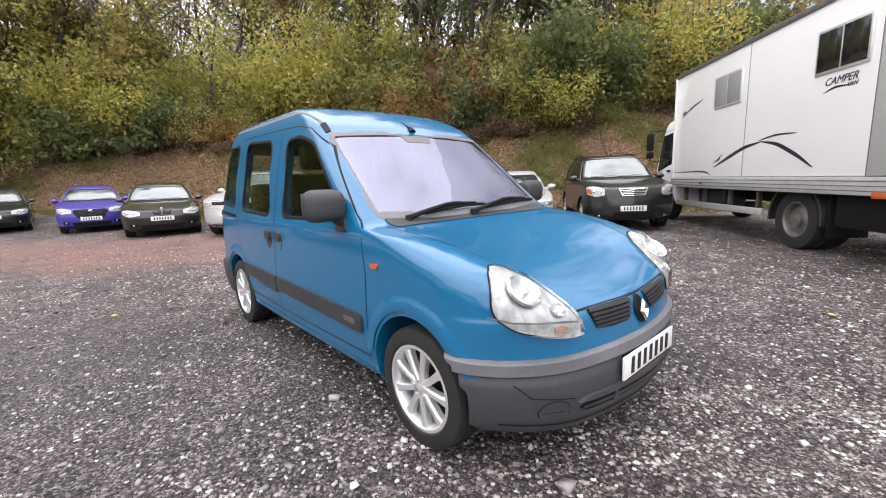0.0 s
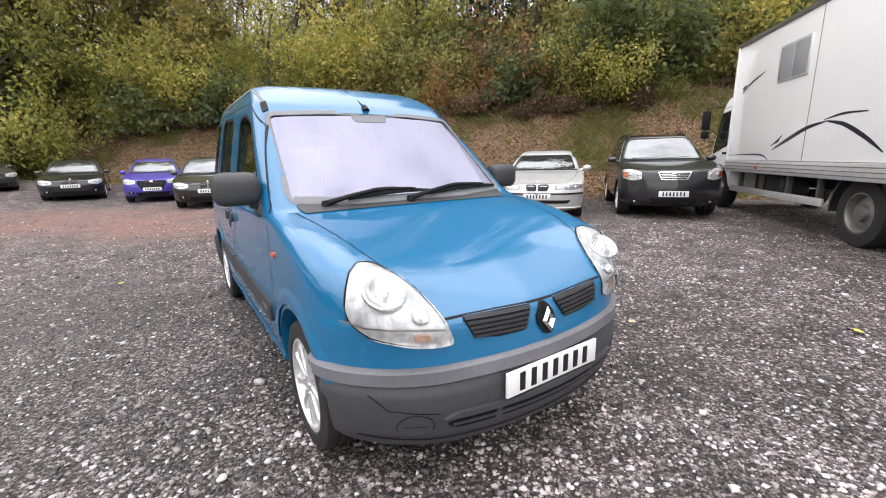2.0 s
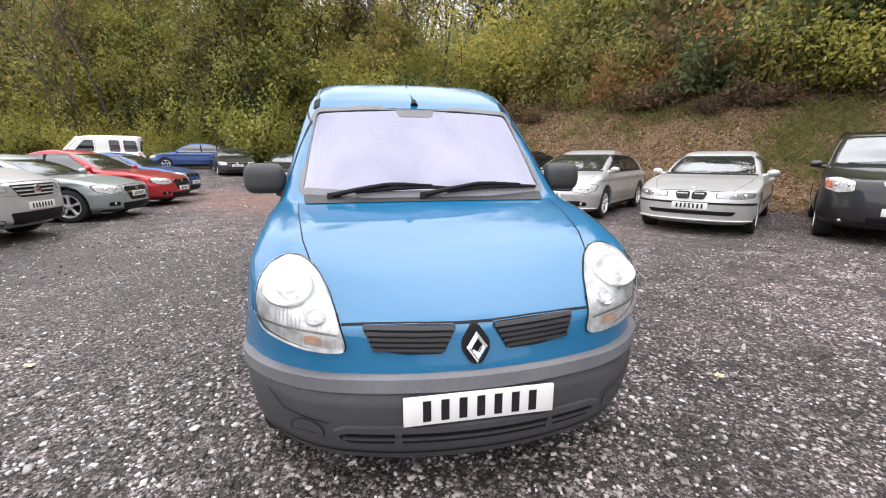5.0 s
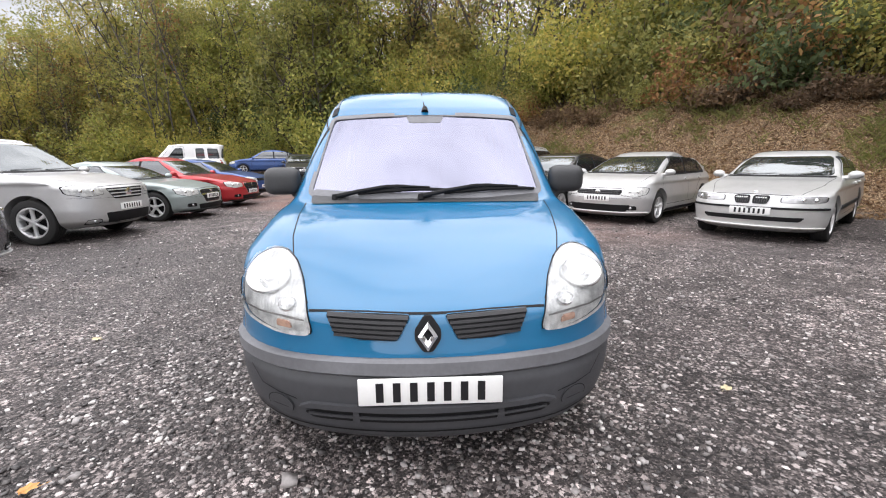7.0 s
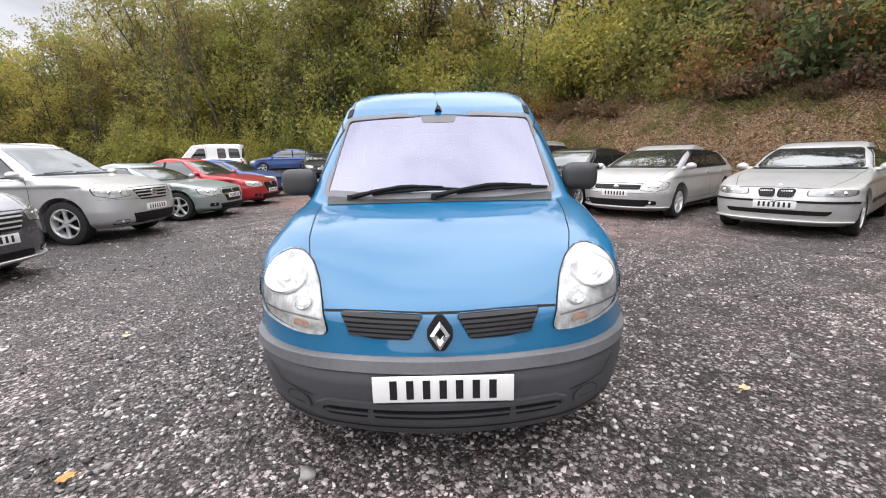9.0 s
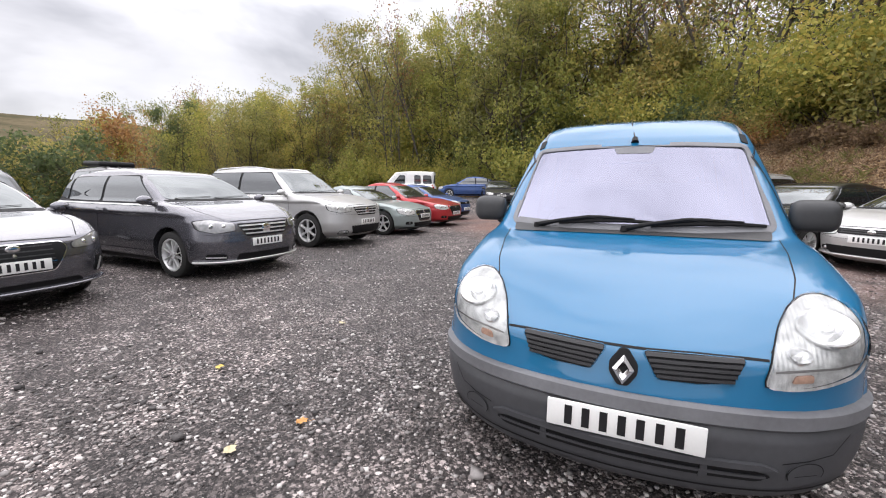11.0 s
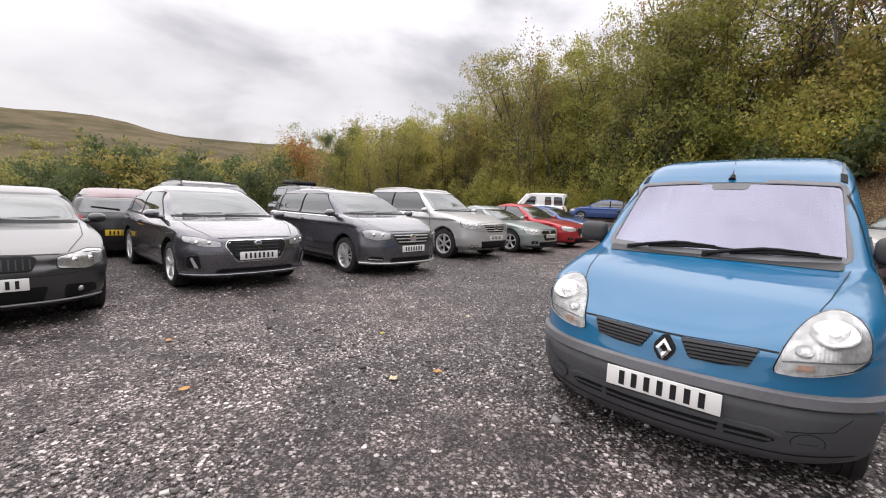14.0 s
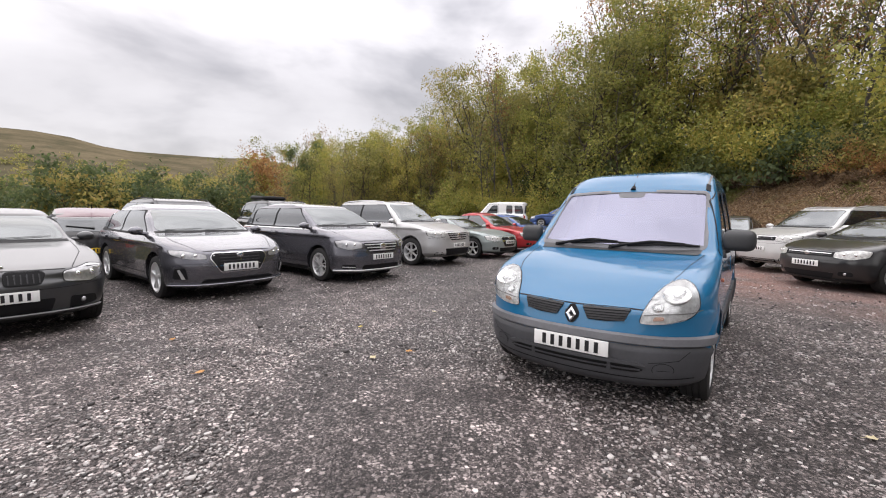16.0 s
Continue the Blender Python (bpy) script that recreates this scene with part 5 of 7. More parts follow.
    # grilles either side of the badge
    for sg in (-1, 1):
        o = round_poly([(sg * 0.064, 0.692), (sg * 0.112, 0.608), (sg * 0.24, 0.610), (sg * 0.342, 0.626), (sg * 0.378, 0.700), (sg * 0.22, 0.698)], 0.014)
        part("grille_surround", ring_patch(tree, grown(o, 0.006), grown(o, -0.001), "front", 0.003), M["blue"], root)
        g = part("grille", patch(tree, o, "front", 0.006, 0.012, 0.025), M["trim"], root)
        for i in range(5):
            z = 0.613 + 0.0165 * i
            a = 0.114 - 0.0095 * (i + 0.5)
            b = 0.345 + 0.0065 * i
            part("grille_slat", patch(tree, [(sg * a, z), (sg * b, z + 0.011), (sg * b, z + 0.021), (sg * a, z + 0.010)], "front", 0.013, 0.012, 0.03), M["trim_grey"], g)
    hexa = [(-0.014, 0.690), (0.014, 0.690), (0.048, 0.645), (0.048, 0.612), (0.018, 0.569), (-0.018, 0.569), (-0.048, 0.612), (-0.048, 0.645)]
    badge = part("badge", patch(tree, round_poly(hexa, 0.01), "front", 0.010, 0.02), M["trim"], root, "black panel with a chrome diamond")
    bmd = bmesh.new()
    hit, nor, _, _ = tree.ray_cast(Vector((3, 0, 0.629)), Vector((-1, 0, 0)))
    c = hit + Vector((0.024, 0, 0))
    lean = Vector((-0.22, 0, 1))
    ring = [(0, 0.052), (0.037, 0), (0, -0.052), (-0.037, 0)]
    outer = [bmd.verts.new(c + Vector((0, y, 0)) + lean * z) for y, z in ring]
    mid = [bmd.verts.new(c + Vector((0.010, y * 0.66, 0)) + lean * z * 0.66) for y, z in ring]
    inner = [bmd.verts.new(c + Vector((-0.004, y * 0.34, 0)) + lean * z * 0.34) for y, z in ring]
    for a, b in ((outer, mid), (mid, inner)):
        for k in range(4):
            bmd.faces.new((a[k], a[(k + 1) % 4], b[(k + 1) % 4], b[k]))
    bmesh.ops.recalc_face_normals(bmd, faces=bmd.faces[:])
    part("diamond", bmd, M["chrome"], badge, smooth=0)
    # headlamps
    for sg in (-1, 1):
        o = [(0.432, 0.622), (0.440, 0.660), (0.460, 0.722), (0.493, 0.792), (0.538, 0.847), (0.592, 0.882), (0.648, 0.892), (0.700, 0.872), (0.733, 0.822), (0.745, 0.755), (0.735, 0.705), (0.690, 0.666), (0.60, 0.638), (0.51, 0.622)]
        o = round_poly([(sg * y, z) for y, z in o], 0.02, 2)
        hl = part("headlamp", patch(tree, o, "front", 0.007, 0.02, 0.02), M["fluted"], root, "large clear almond headlamp")
        part("clear_lens", patch(tree, o, "front", 0.026, 0.02, 0.03), M["lens"], hl).visible_shadow = False
        part("lamp_surround", ring_patch(tree, grown(o, 0.005), grown(o, -0.001), "front", 0.008), M["trim"], hl)
        for (y, z), (ry, rz) in (((0.622, 0.800), (0.080, 0.072)), ((0.528, 0.718), (0.034, 0.030))):
            hit, nor, _, _ = tree.ray_cast(Vector((3, sg * y, z)), Vector((-1, 0, 0)))
            q = Matrix.Translation(hit + nor * 0.006) @ nor.to_track_quat("Z", "Y").to_matrix().to_4x4() @ Matrix.Diagonal((ry, rz, 1, 1)) @ Matrix.Rotation(-math.pi / 2, 4, "X")
            bml = bmesh.new()
            lathe(bml, [(-0.002, 0.02), (-0.002, 0.25), (-0.005, 0.55), (-0.010, 0.82), (-0.016, 0.97), (-0.012, 1.04), (0.0, 1.06)], 28)
            bmesh.ops.transform(bml, matrix=q, verts=bml.verts[:])
            bmesh.ops.recalc_face_normals(bml, faces=bml.faces[:])
            part("reflector_bowl", bml, M["bowl"], hl)
            bml = bmesh.new()
            lathe(bml, [(-0.002, 0.30), (-0.012, 0.27), (-0.016, 0.20), (-0.017, 0.02)], 16)
            bmesh.ops.transform(bml, matrix=q, verts=bml.verts[:])
            bmesh.ops.recalc_face_normals(bml, faces=bml.faces[:])
            part("bulb_cap", bml, M["lamp"], hl)
        part("indicator", patch(tree, round_poly([(sg * 0.505, 0.642), (sg * 0.565, 0.650), (sg * 0.565, 0.674), (sg * 0.515, 0.668)], 0.008), "front", 0.014, 0.01, 0.03), M["amber_pale"], hl)
        part("lamp_divider", line_on(tree, [(sg * 0.455, 0.672), (sg * 0.56, 0.688), (sg * 0.70, 0.700), (sg * 0.755, 0.722)], "front", 0.006, 0.016), M["steel"], hl)
        # bonnet joint
        part("bonnet_joint", line_on(tree, [(-0.16, sg * 0.455), (-0.30, sg * 0.54), (-0.52, sg * 0.605), (-0.80, sg * 0.655), (-1.06, sg * 0.69)], "top", 0.005), M["trim"], root)
    part("bonnet_edge", line_on(tree, [(-0.446, 0.703), (-0.376, 0.704), (-0.22, 0.702), (-0.07, 0.697), (0.07, 0.697), (0.22, 0.702), (0.376, 0.704), (0.446, 0.703)], "front", 0.007, 0.002), M["trim"], root)
    # cowl and wipers
    part("cowl", patch(tree, round_poly([(-0.66, 1.015), (0.66, 1.015), (0.672, 1.058), (0.35, 1.035), (-0.35, 1.035), (-0.672, 1.058)], 0.02), "front", 0.006, 0.012), M["plastic"], root)
    for y0, y1 in ((-0.53, 0.12), (-0.03, 0.65)):
        bmw = bmesh.new()

        def on(y, z, lift):
            hit, nor, _, _ = tree.ray_cast(Vector((3, y, z)), Vector((-1, 0, 0)))
            return hit + nor * lift
        piv = on(y0, 1.040, 0.014)
        k = y1 - y0
        tube(bmw, [piv, on(y0 + 0.22 * k, 1.058, 0.034), on(y0 + 0.46 * k, 1.078, 0.040), on(y0 + 0.62 * k, 1.083, 0.036)], [0.016, 0.012, 0.011, 0.008], 8)
        tube(bmw, [on(y0 + 0.20 * k, 1.056, 0.014), on(y0 + 0.45 * k, 1.070, 0.018), on(y0 + 0.75 * k, 1.078, 0.018), on(y1, 1.076, 0.012)], [0.009, 0.013, 0.013, 0.008], 6)
        tube(bmw, [on(y0 + 0.32 * k, 1.066, 0.030), on(y0 + 0.55 * k, 1.080, 0.040), on(y0 + 0.85 * k, 1.080, 0.028)], [0.006, 0.010, 0.006], 6)
        bmesh.ops.create_cone(bmw, cap_ends=True, segments=12, radius1=0.022, radius2=0.016, depth=0.03, matrix=Matrix.Translation(piv))
        part("wiper", bmw, M["trim"], root)
    # aerial
    hit, nor, _, _ = tree.ray_cast(Vector((-1.70, 0, 6)), Vector((0, 0, -1)))
    bma = bmesh.new()
    tube(bma, [hit, hit + Vector((-0.03, 0, 0.035))], [0.026, 0.016], 10)
    tube(bma, [hit + Vector((-0.01, 0, 0.025)), hit + Vector((-0.34, -0.03, 0.20))], [0.005, 0.003], 6)
    part("aerial", bma, M["trim"], root)
    # roof gutters
    for sg in (-1, 1):
        part("roof_gutter", line_on(tree, [(-1.79, sg * 0.628), (-1.95, sg * 0.632), (-2.3, sg * 0.634), (-3.1, sg * 0.634), (-3.66, sg * 0.62)], "top", 0.016, 0.003), M["band"], root)
        part("gutter_cap", patch(tree, round_poly([(-1.73, sg * 0.618), (-1.73, sg * 0.655), (-1.81, sg * 0.650), (-1.81, sg * 0.612)], 0.008), "top", 0.006, 0.01), M["trim"], root)
    # sides
    for side in ("right", "left"):
        sg = -1 if side == "right" else 1
        joint = [[(-1.10, 0.34), (-1.085, 0.80), (-1.13, 1.02), (-1.22, 1.085), (-1.62, 1.47), (-1.85, 1.60), (-2.05, 1.635), (-2.33, 1.645), (-2.345, 1.0), (-2.335, 0.34), (-1.10, 0.34)],
                 [(-2.335, 0.345), (-3.02, 0.36), (-3.12, 0.55), (-3.22, 0.75), (-3.24, 1.0), (-3.225, 1.655), (-2.33, 1.645)]]
        for j in joint:
            part("door_joint", line_on(tree, j, side, 0.006), M["trim"], root)
        # rubbing strip in two lengths
        for x0, x1, k in ((-1.14, -2.325, 0), (-2.345, -3.06, 1)):
            s = part("rubbing_strip", patch(tree, round_poly([(x0, 0.458 + 0.012 * k), (x1, 0.492 + 0.02 * k), (x1, 0.592 + 0.015 * k), (x0, 0.565 + 0.026 * k)], 0.03 if not k else 0.01), side, 0.016, 0.02, 0.12), M["plastic"], root)
            if not k:
                part("emblem", patch(tree, round_poly([(-1.20, 0.50), (-1.32, 0.503), (-1.32, 0.53), (-1.20, 0.527)], 0.012), side, 0.020, 0.006), M["steel"], s)
        # indicator, handles, slide rail, sill
        part("side_indicator", patch(tree, round_poly([(-0.965, 0.832), (-1.022, 0.832), (-1.022, 0.858), (-0.965, 0.858)], 0.011), side, 0.012, 0.012), M["amber"], root)
        for hx in (-2.24, -2.44):
            cup = part("handle_recess", patch(tree, [(hx + 0.052 * math.cos(a * math.pi / 8), 0.868 + 0.075 * math.sin(a * math.pi / 8)) for a in range(16)], side, 0.003, 0.006, 0.04), M["plastic"] if hx < -2.3 else M["blue"], root)
            part("door_handle", patch(tree, round_poly([(hx - 0.045, 0.86), (hx + 0.05, 0.86), (hx + 0.045, 0.925), (hx - 0.04, 0.925)], 0.02), side, 0.024, 0.02, 0.04), M["plastic"], cup)
        part("slide_rail", patch(tree, round_poly([(-3.30, 0.985), (-3.82, 1.01), (-3.82, 1.035), (-3.30, 1.01)], 0.006), side, 0.010, 0.012), M["trim"], root)
        part("sill", patch(tree, round_poly([(-1.10, 0.24), (-2.98, 0.26), (-2.98, 0.30), (-1.10, 0.28)], 0.01), side, 0.006, 0.01), M["blue"], root)
        part("tail_lamp", patch(tree, round_poly([(-3.83, 0.66), (-3.93, 0.66), (-3.92, 1.0), (-3.84, 1.0)], 0.02), side, 0.012, 0.02), M["red_lens"], root)
        # arch flare lines
        for ax in axles:
            arc = [(ax + 0.375 * math.cos(a), r + 0.03 + 0.375 * math.sin(a)) for a in np.linspace(0.15, math.pi - 0.15, 19)]
            part("arch_lip", ring_strip(tree, arc, side, 0.03, 0.012), M["blue"], root)
        # door mirror: housing, foot, glass
        my = sg * 0.905
        bmm = bmesh.new()
        bmesh.ops.create_cube(bmm, size=1.0, matrix=Matrix.Translation((-1.33, my, 1.136)) @ Matrix.Diagonal((0.128, 0.225, 0.170, 1)))
        bmesh.ops.bevel(bmm, geom=bmm.edges[:], offset=0.072, segments=6, affect="EDGES", profile=0.6)
        for v in bmm.verts:
            if v.co.x > -1.33:
                v.co.z -= (v.co.x + 1.33) * 0.12
                v.co.y += sg * (v.co.x + 1.33) * -0.15
        mir = part("door_mirror", bmm, M["plastic"], root, "grained grey plastic door mirror")
        bmg = bmesh.new()
        bmesh.ops.create_grid(bmg, x_segments=1, y_segments=1, size=0.5, matrix=Matrix.Translation((-1.3995, my, 1.136)) @ Matrix.Rotation(-math.pi / 2, 4, "Y") @ Matrix.Diagonal((0.13, 0.18, 1, 1)))
        part("mirror_glass", bmg, M["chrome"], mir, smooth=0)
        bmf = bmesh.new()
        tube(bmf, [(-1.34, sg * 0.84, 1.075), (-1.34, sg * 0.775, 1.055)], [0.04, 0.05], 10)
        part("mirror_arm", bmf, M["plastic"], mir)
        part("mirror_foot", patch(tree, round_poly([(-1.27, 0.99), (-1.37, 0.985), (-1.40, 1.05), (-1.50, 1.22), (-1.345, 1.085), (-1.285, 1.045)], 0.02), side, 0.014, 0.02, 0.05), M["plastic"], root)
    for ax in axles:
        for sg in (-1, 1):
            add_wheel(root, ax, sg * 0.812, r, 0.205, 0.185, "ten", spin=12)
    # cabin: floor, dash, seats, wheel, mirror
    bmd = new_box(-1.42, -1.12, -0.68, 0.68, 0.62, 0.985, 0.06, 3)
    part("dashboard", bmd, M["plastic"], root)
    for y in (-0.37, 0.37):
        seat = part("front_seat", new_box(-2.32, -1.82, y - 0.25, y + 0.25, 0.62, 0.82, 0.06, 3), M["cloth"], root)
        b = new_box(-0.07, 0.07, -0.25, 0.25, 0.0, 0.58, 0.05, 3)
        bmesh.ops.transform(b, matrix=pose(-2.32, y, 0.76, 0, -14, 0), verts=b.verts[:])
        part("backrest", b, M["cloth"], seat)
        b = new_box(-0.05, 0.05, -0.13, 0.13, 0.0, 0.20, 0.04, 3)
        bmesh.ops.transform(b, matrix=pose(-2.49, y, 1.36, 0, -8, 0), verts=b.verts[:])
        tube(b, [(-2.47, y - 0.05, 1.30), (-2.49, y - 0.05, 1.40)], 0.008, 6)
        tube(b, [(-2.47, y + 0.05, 1.30), (-2.49, y + 0.05, 1.40)], 0.008, 6)
        part("headrest", b, M["cloth"], seat)
    bench = part("rear_seat", new_box(-3.30, -2.85, -0.62, 0.62, 0.62, 0.80, 0.05, 3), M["cloth"], root)
    b = new_box(-0.07, 0.07, -0.62, 0.62, 0.0, 0.52, 0.05, 3)
    bmesh.ops.transform(b, matrix=pose(-3.30, 0, 0.76, 0, -16, 0), verts=b.verts[:])
    part("backrest", b, M["cloth"], bench)
    bms = bmesh.new()
    ringpts = [Vector((0, 0.185 * math.cos(a), 0.185 * math.sin(a))) for a in np.linspace(0, 2 * math.pi, 25)]
    tube(bms, ringpts, 0.015, 8, cap=False)
    for a in (0.3, math.pi - 0.3, -math.pi / 2):
        tube(bms, [Vector((0.02, 0, 0)), Vector((0, 0.18 * math.cos(a), 0.18 * math.sin(a)))], 0.016, 6)
    bmesh.ops.transform(bms, matrix=pose(-1.58, -0.37, 0.98, 0, 28, 0), verts=bms.verts[:])
    part("steering_wheel", bms, M["trim"], root)
    part("inside_mirror", new_box(-1.72, -1.69, -0.12, 0.12, 1.46, 1.53, 0.015), M["trim"], root)
    part("sensor_pad", patch(tree, round_poly([(-0.11, 1.512), (0.11, 1.512), (0.13, 1.565), (-0.13, 1.565)], 0.02), "front", -0.004, 0.004, 0.05), M["band"], root)
    return root


def grown(poly, d):
    """A closed outline moved outwards by d."""
    p = [Vector(q) for q in poly]
    area = sum(a.x * b.y - b.x * a.y for a, b in zip(p, p[1:] + p[:1]))
    s = 1 if area > 0 else -1
    out = []
    for i, q in enumerate(p):
        t = (p[(i + 1) % len(p)] - p[i - 1])
        t = t.normalized() if t.length > 1e-9 else Vector((1, 0))
        out.append(tuple(q + Vector((t.y, -t.x)) * d * s))
    return out


def lay(tree, axis, a, b, off):
    start, way = AXES[axis]
    o = start(a, b)
    hit, nor, _, _ = tree.ray_cast(o, way)
    if hit is None:
        hit, nor, _, _ = tree.find_nearest(o + way * 3)
    if nor.dot(way) > 0:
        nor = -nor
    return hit + (nor * 0.5 - way * 0.5).normalized() * off


def ring_patch(tree, outer, inner, axis, off):
    """A flat border between two outlines with equal numbers of points, laid on a body."""
    bm = bmesh.new()
    way = AXES[axis][1]
    rows = [[bm.verts.new(lay(tree, axis, a, b, off + e)) for a, b in poly] for poly, e in ((outer, -0.004), (grown(outer, -0.003), 0.0), (grown(inner, 0.003), 0.0), (inner, -0.010))]
    n = len(rows[0])
    for r0, r1 in zip(rows, rows[1:]):
        for k in range(n):
            bm.faces.new((r0[k], r0[(k + 1) % n], r1[(k + 1) % n], r1[k]))
    bmesh.ops.recalc_face_normals(bm, faces=bm.faces[:])
    if sum(f.normal.dot(way) for f in bm.faces) > 0:
        bmesh.ops.reverse_faces(bm, faces=bm.faces[:])
    return bm


def ring_strip(tree, line, axis, wide, off):
    """A raised band along a line on a body, outwards of it."""
    bm = bmesh.new()
    way = AXES[axis][1]
    p = [Vector(q) for q in line]
    rows = []
    for i, q in enumerate(p):
        t = (p[min(i + 1, len(p) - 1)] - p[max(i - 1, 0)]).normalized()
        nrm = Vector((t.y, -t.x))
        if nrm.y < 0 and abs(t.x) > 0.3:
            nrm = -nrm
        c = Vector((sum(a.x for a in p) / len(p), 0.3))
        if nrm.dot(q - c) < 0:
            nrm = -nrm
        rows.append([bm.verts.new(lay(tree, axis, *(q + nrm * wide * s), off * h)) for s, h in ((-1.0, 0.6), (-0.2, 1.0), (0.5, 0.6), (1.4, 0.02))])
    for a, b in zip(rows, rows[1:]):
        for k in range(3):
            bm.faces.new((a[k], a[k + 1], b[k + 1], b[k]))
    bmesh.ops.recalc_face_normals(bm, faces=bm.faces[:])
    if sum(f.normal.dot(way) for f in bm.faces) > 0:
        bmesh.ops.reverse_faces(bm, faces=bm.faces[:])
    return bm


def sh_mesh(bm):
    me = bpy.data.meshes.new("shape")
    bm.to_mesh(me)
    bm.free()
    return me


build_van()


# ---- the white horse lorry ----
def build_truck():
    root = thing("box_lorry", pose(6.66, 10.56, 0, 0, 0, 87), "white box-bodied camper lorry with dark swoosh decals", "lorry")
    body = part("box_body", new_box(-7.8, 0.0, -1.2, 1.2, 1.10, 3.40, 0.03, 2), M["white_paint"], root, "white panelled box body")
    part("roof_edge", new_box(-7.82, 0.02, 1.185, 1.222, 3.335, 3.42, 0.01), M["steel"], body)
    for sg in (-1, 1):
        part("side_skirt", new_box(-7.8, 0.02, min(sg * 1.10, sg * 1.225), max(sg * 1.10, sg * 1.225), 0.87, 1.095, 0.012), M["alloy"], root, "ribbed aluminium side skirt")
        for z in (0.925, 0.985, 1.045):
            part("skirt_rib", new_box(-7.78, 0.0, min(sg * 1.222, sg * 1.231), max(sg * 1.222, sg * 1.231), z - 0.006, z + 0.006), M["steel"], root, smooth=0)
    part("corner_post", new_box(-0.05, 0.025, 1.16, 1.222, 1.10, 3.38, 0.01), M["white_paint"], body)
    part("rear_panel", new_box(-7.78, -5.22, 1.203, 1.212, 1.11, 3.33, 0.004), M["steel_grey"], body, "plain grey ramp panel")
    for x in (-2.75, -5.20):
        part("panel_joint", new_box(x - 0.006, x + 0.006, 1.1995, 1.2035, 1.11, 3.33), M["steel"], body, smooth=0)
    # windows
    for x0, x1, z0, z1 in ((-2.58, -1.70, 2.40, 3.0), (-5.08, -4.24, 2.44, 3.02)):
        win = part("window", new_box(x0, x1, 1.19, 1.222, z0, z1, 0.03, 3), M["alloy"], root, "sliding window in an aluminium frame")
        mx = (x0 + x1) / 2
        for a, b in ((x0 + 0.035, mx - 0.012), (mx + 0.012, x1 - 0.035)):
            part("pane", new_box(a, b, 1.214, 1.226, z0 + 0.04, z1 - 0.04, 0.01), M["dark_inside_glass"] if x0 < -4 else M["curtain_glass"], win)
    # decals: tapering swooshes laid 3 mm proud
    def swoosh(pts, wide, name="decal"):
        bm = bmesh.new()
        c = spline([(i, *p) for i, p in enumerate(pts)], 8)[:, 1:]
        n = len(c)
        prev = None
        for i, (x, z) in enumerate(c):
            t = c[min(i + 1, n - 1)] - c[max(i - 1, 0)]
            t = t / (np.linalg.norm(t) + 1e-9)
            h = wide * (0.12 + 0.88 * math.sin(math.pi * min(1, (i + 0.5) / n)) ** 0.8) / 2
            row = [bm.verts.new((x - t[1] * h * s, y, z + t[0] * h * s)) for s, y in ((1, 1.200), (1, 1.2045), (-1, 1.2045), (-1, 1.200))]
            if prev:
                for k in range(3):
                    bm.faces.new((prev[k], prev[k + 1], row[k + 1], row[k]))
            prev = row
        bmesh.ops.recalc_face_normals(bm, faces=bm.faces[:])
        part(name, bm, M["decal"], body, smooth=0)

    swoosh([(-1.83, 1.29), (-2.25, 1.44), (-2.75, 1.60), (-3.20, 1.67)], 0.065)
    swoosh([(-3.20, 1.675), (-3.60, 1.60), (-4.02, 1.42), (-4.36, 1.23)], 0.06)
    swoosh([(-3.14, 1.69), (-3.55, 1.745), (-4.0, 1.735)], 0.03)
    swoosh([(-1.78, 1.36), (-2.02, 1.46), (-1.92, 1.41), (-2.10, 1.53)], 0.04)
    swoosh([(-0.36, 2.43), (-0.75, 2.58), (-1.22, 2.69)], 0.035)
    swoosh([(-0.34, 2.50), (-0.50, 2.55), (-0.40, 2.47)], 0.03)
    swoosh([(-0.04, 1.20), (-1.2, 1.215), (-1.55, 1.19), (-1.72, 1.12)], 0.03)
    swoosh([(-4.42, 2.20), (-4.60, 2.245), (-4.84, 2.235)], 0.025)
    for txt, size, x, z in (("CAMPER", 0.135, -4.42, 2.285), ("VAN", 0.075, -4.78, 2.215)):
        cu = bpy.data.curves.new("lettering", "FONT")
        cu.body, cu.size, cu.shear, cu.extrude = txt, size, 0.35, 0.002
        tmp = new("lettering_source", cu)
        bpy.context.view_layer.update()
        me = bpy.data.meshes.new_from_object(tmp.evaluated_get(bpy.context.evaluated_depsgraph_get()))
        bpy.data.objects.remove(tmp)
        me.materials.clear()
        ob = mesh_object("lettering", me, M["decal"], 0)
        ob.parent = body
        ob.matrix_basis = pose(x, 1.204, z, 90, 0, 180)
    # chassis and running gear
    part("chassis", new_box(-7.7, 1.2, -0.45, 0.45, 0.62, 0.92, 0.02), M["trim"], root)
    part("underbody", new_box(-7.7, 0.0, -1.1, 1.1, 0.85, 0.97, 0.01), M["trim"], root)
    part("side_guard", new_box(-3.16, 0.05, 1.03, 1.07, 0.44, 0.56, 0.012), M["alloy"], root, "aluminium side guard rail")
    for x in (-0.3, -1.15, -2.1, -2.95):
        part("guard_bracket", new_box(x - 0.03, x + 0.03, 0.95, 1.03, 0.46, 0.90, 0.006), M["steel"], root)
    part("fuel_tank", new_box(-1.7, -0.7, 0.45, 0.92, 0.50, 0.86, 0.06, 3), M["plastic"], root)
    bm = bmesh.new()
    arc = [(-3.92 + 0.56 * math.cos(a), 0.46 + 0.56 * math.sin(a)) for a in np.linspace(-0.1, math.pi + 0.1, 20)]
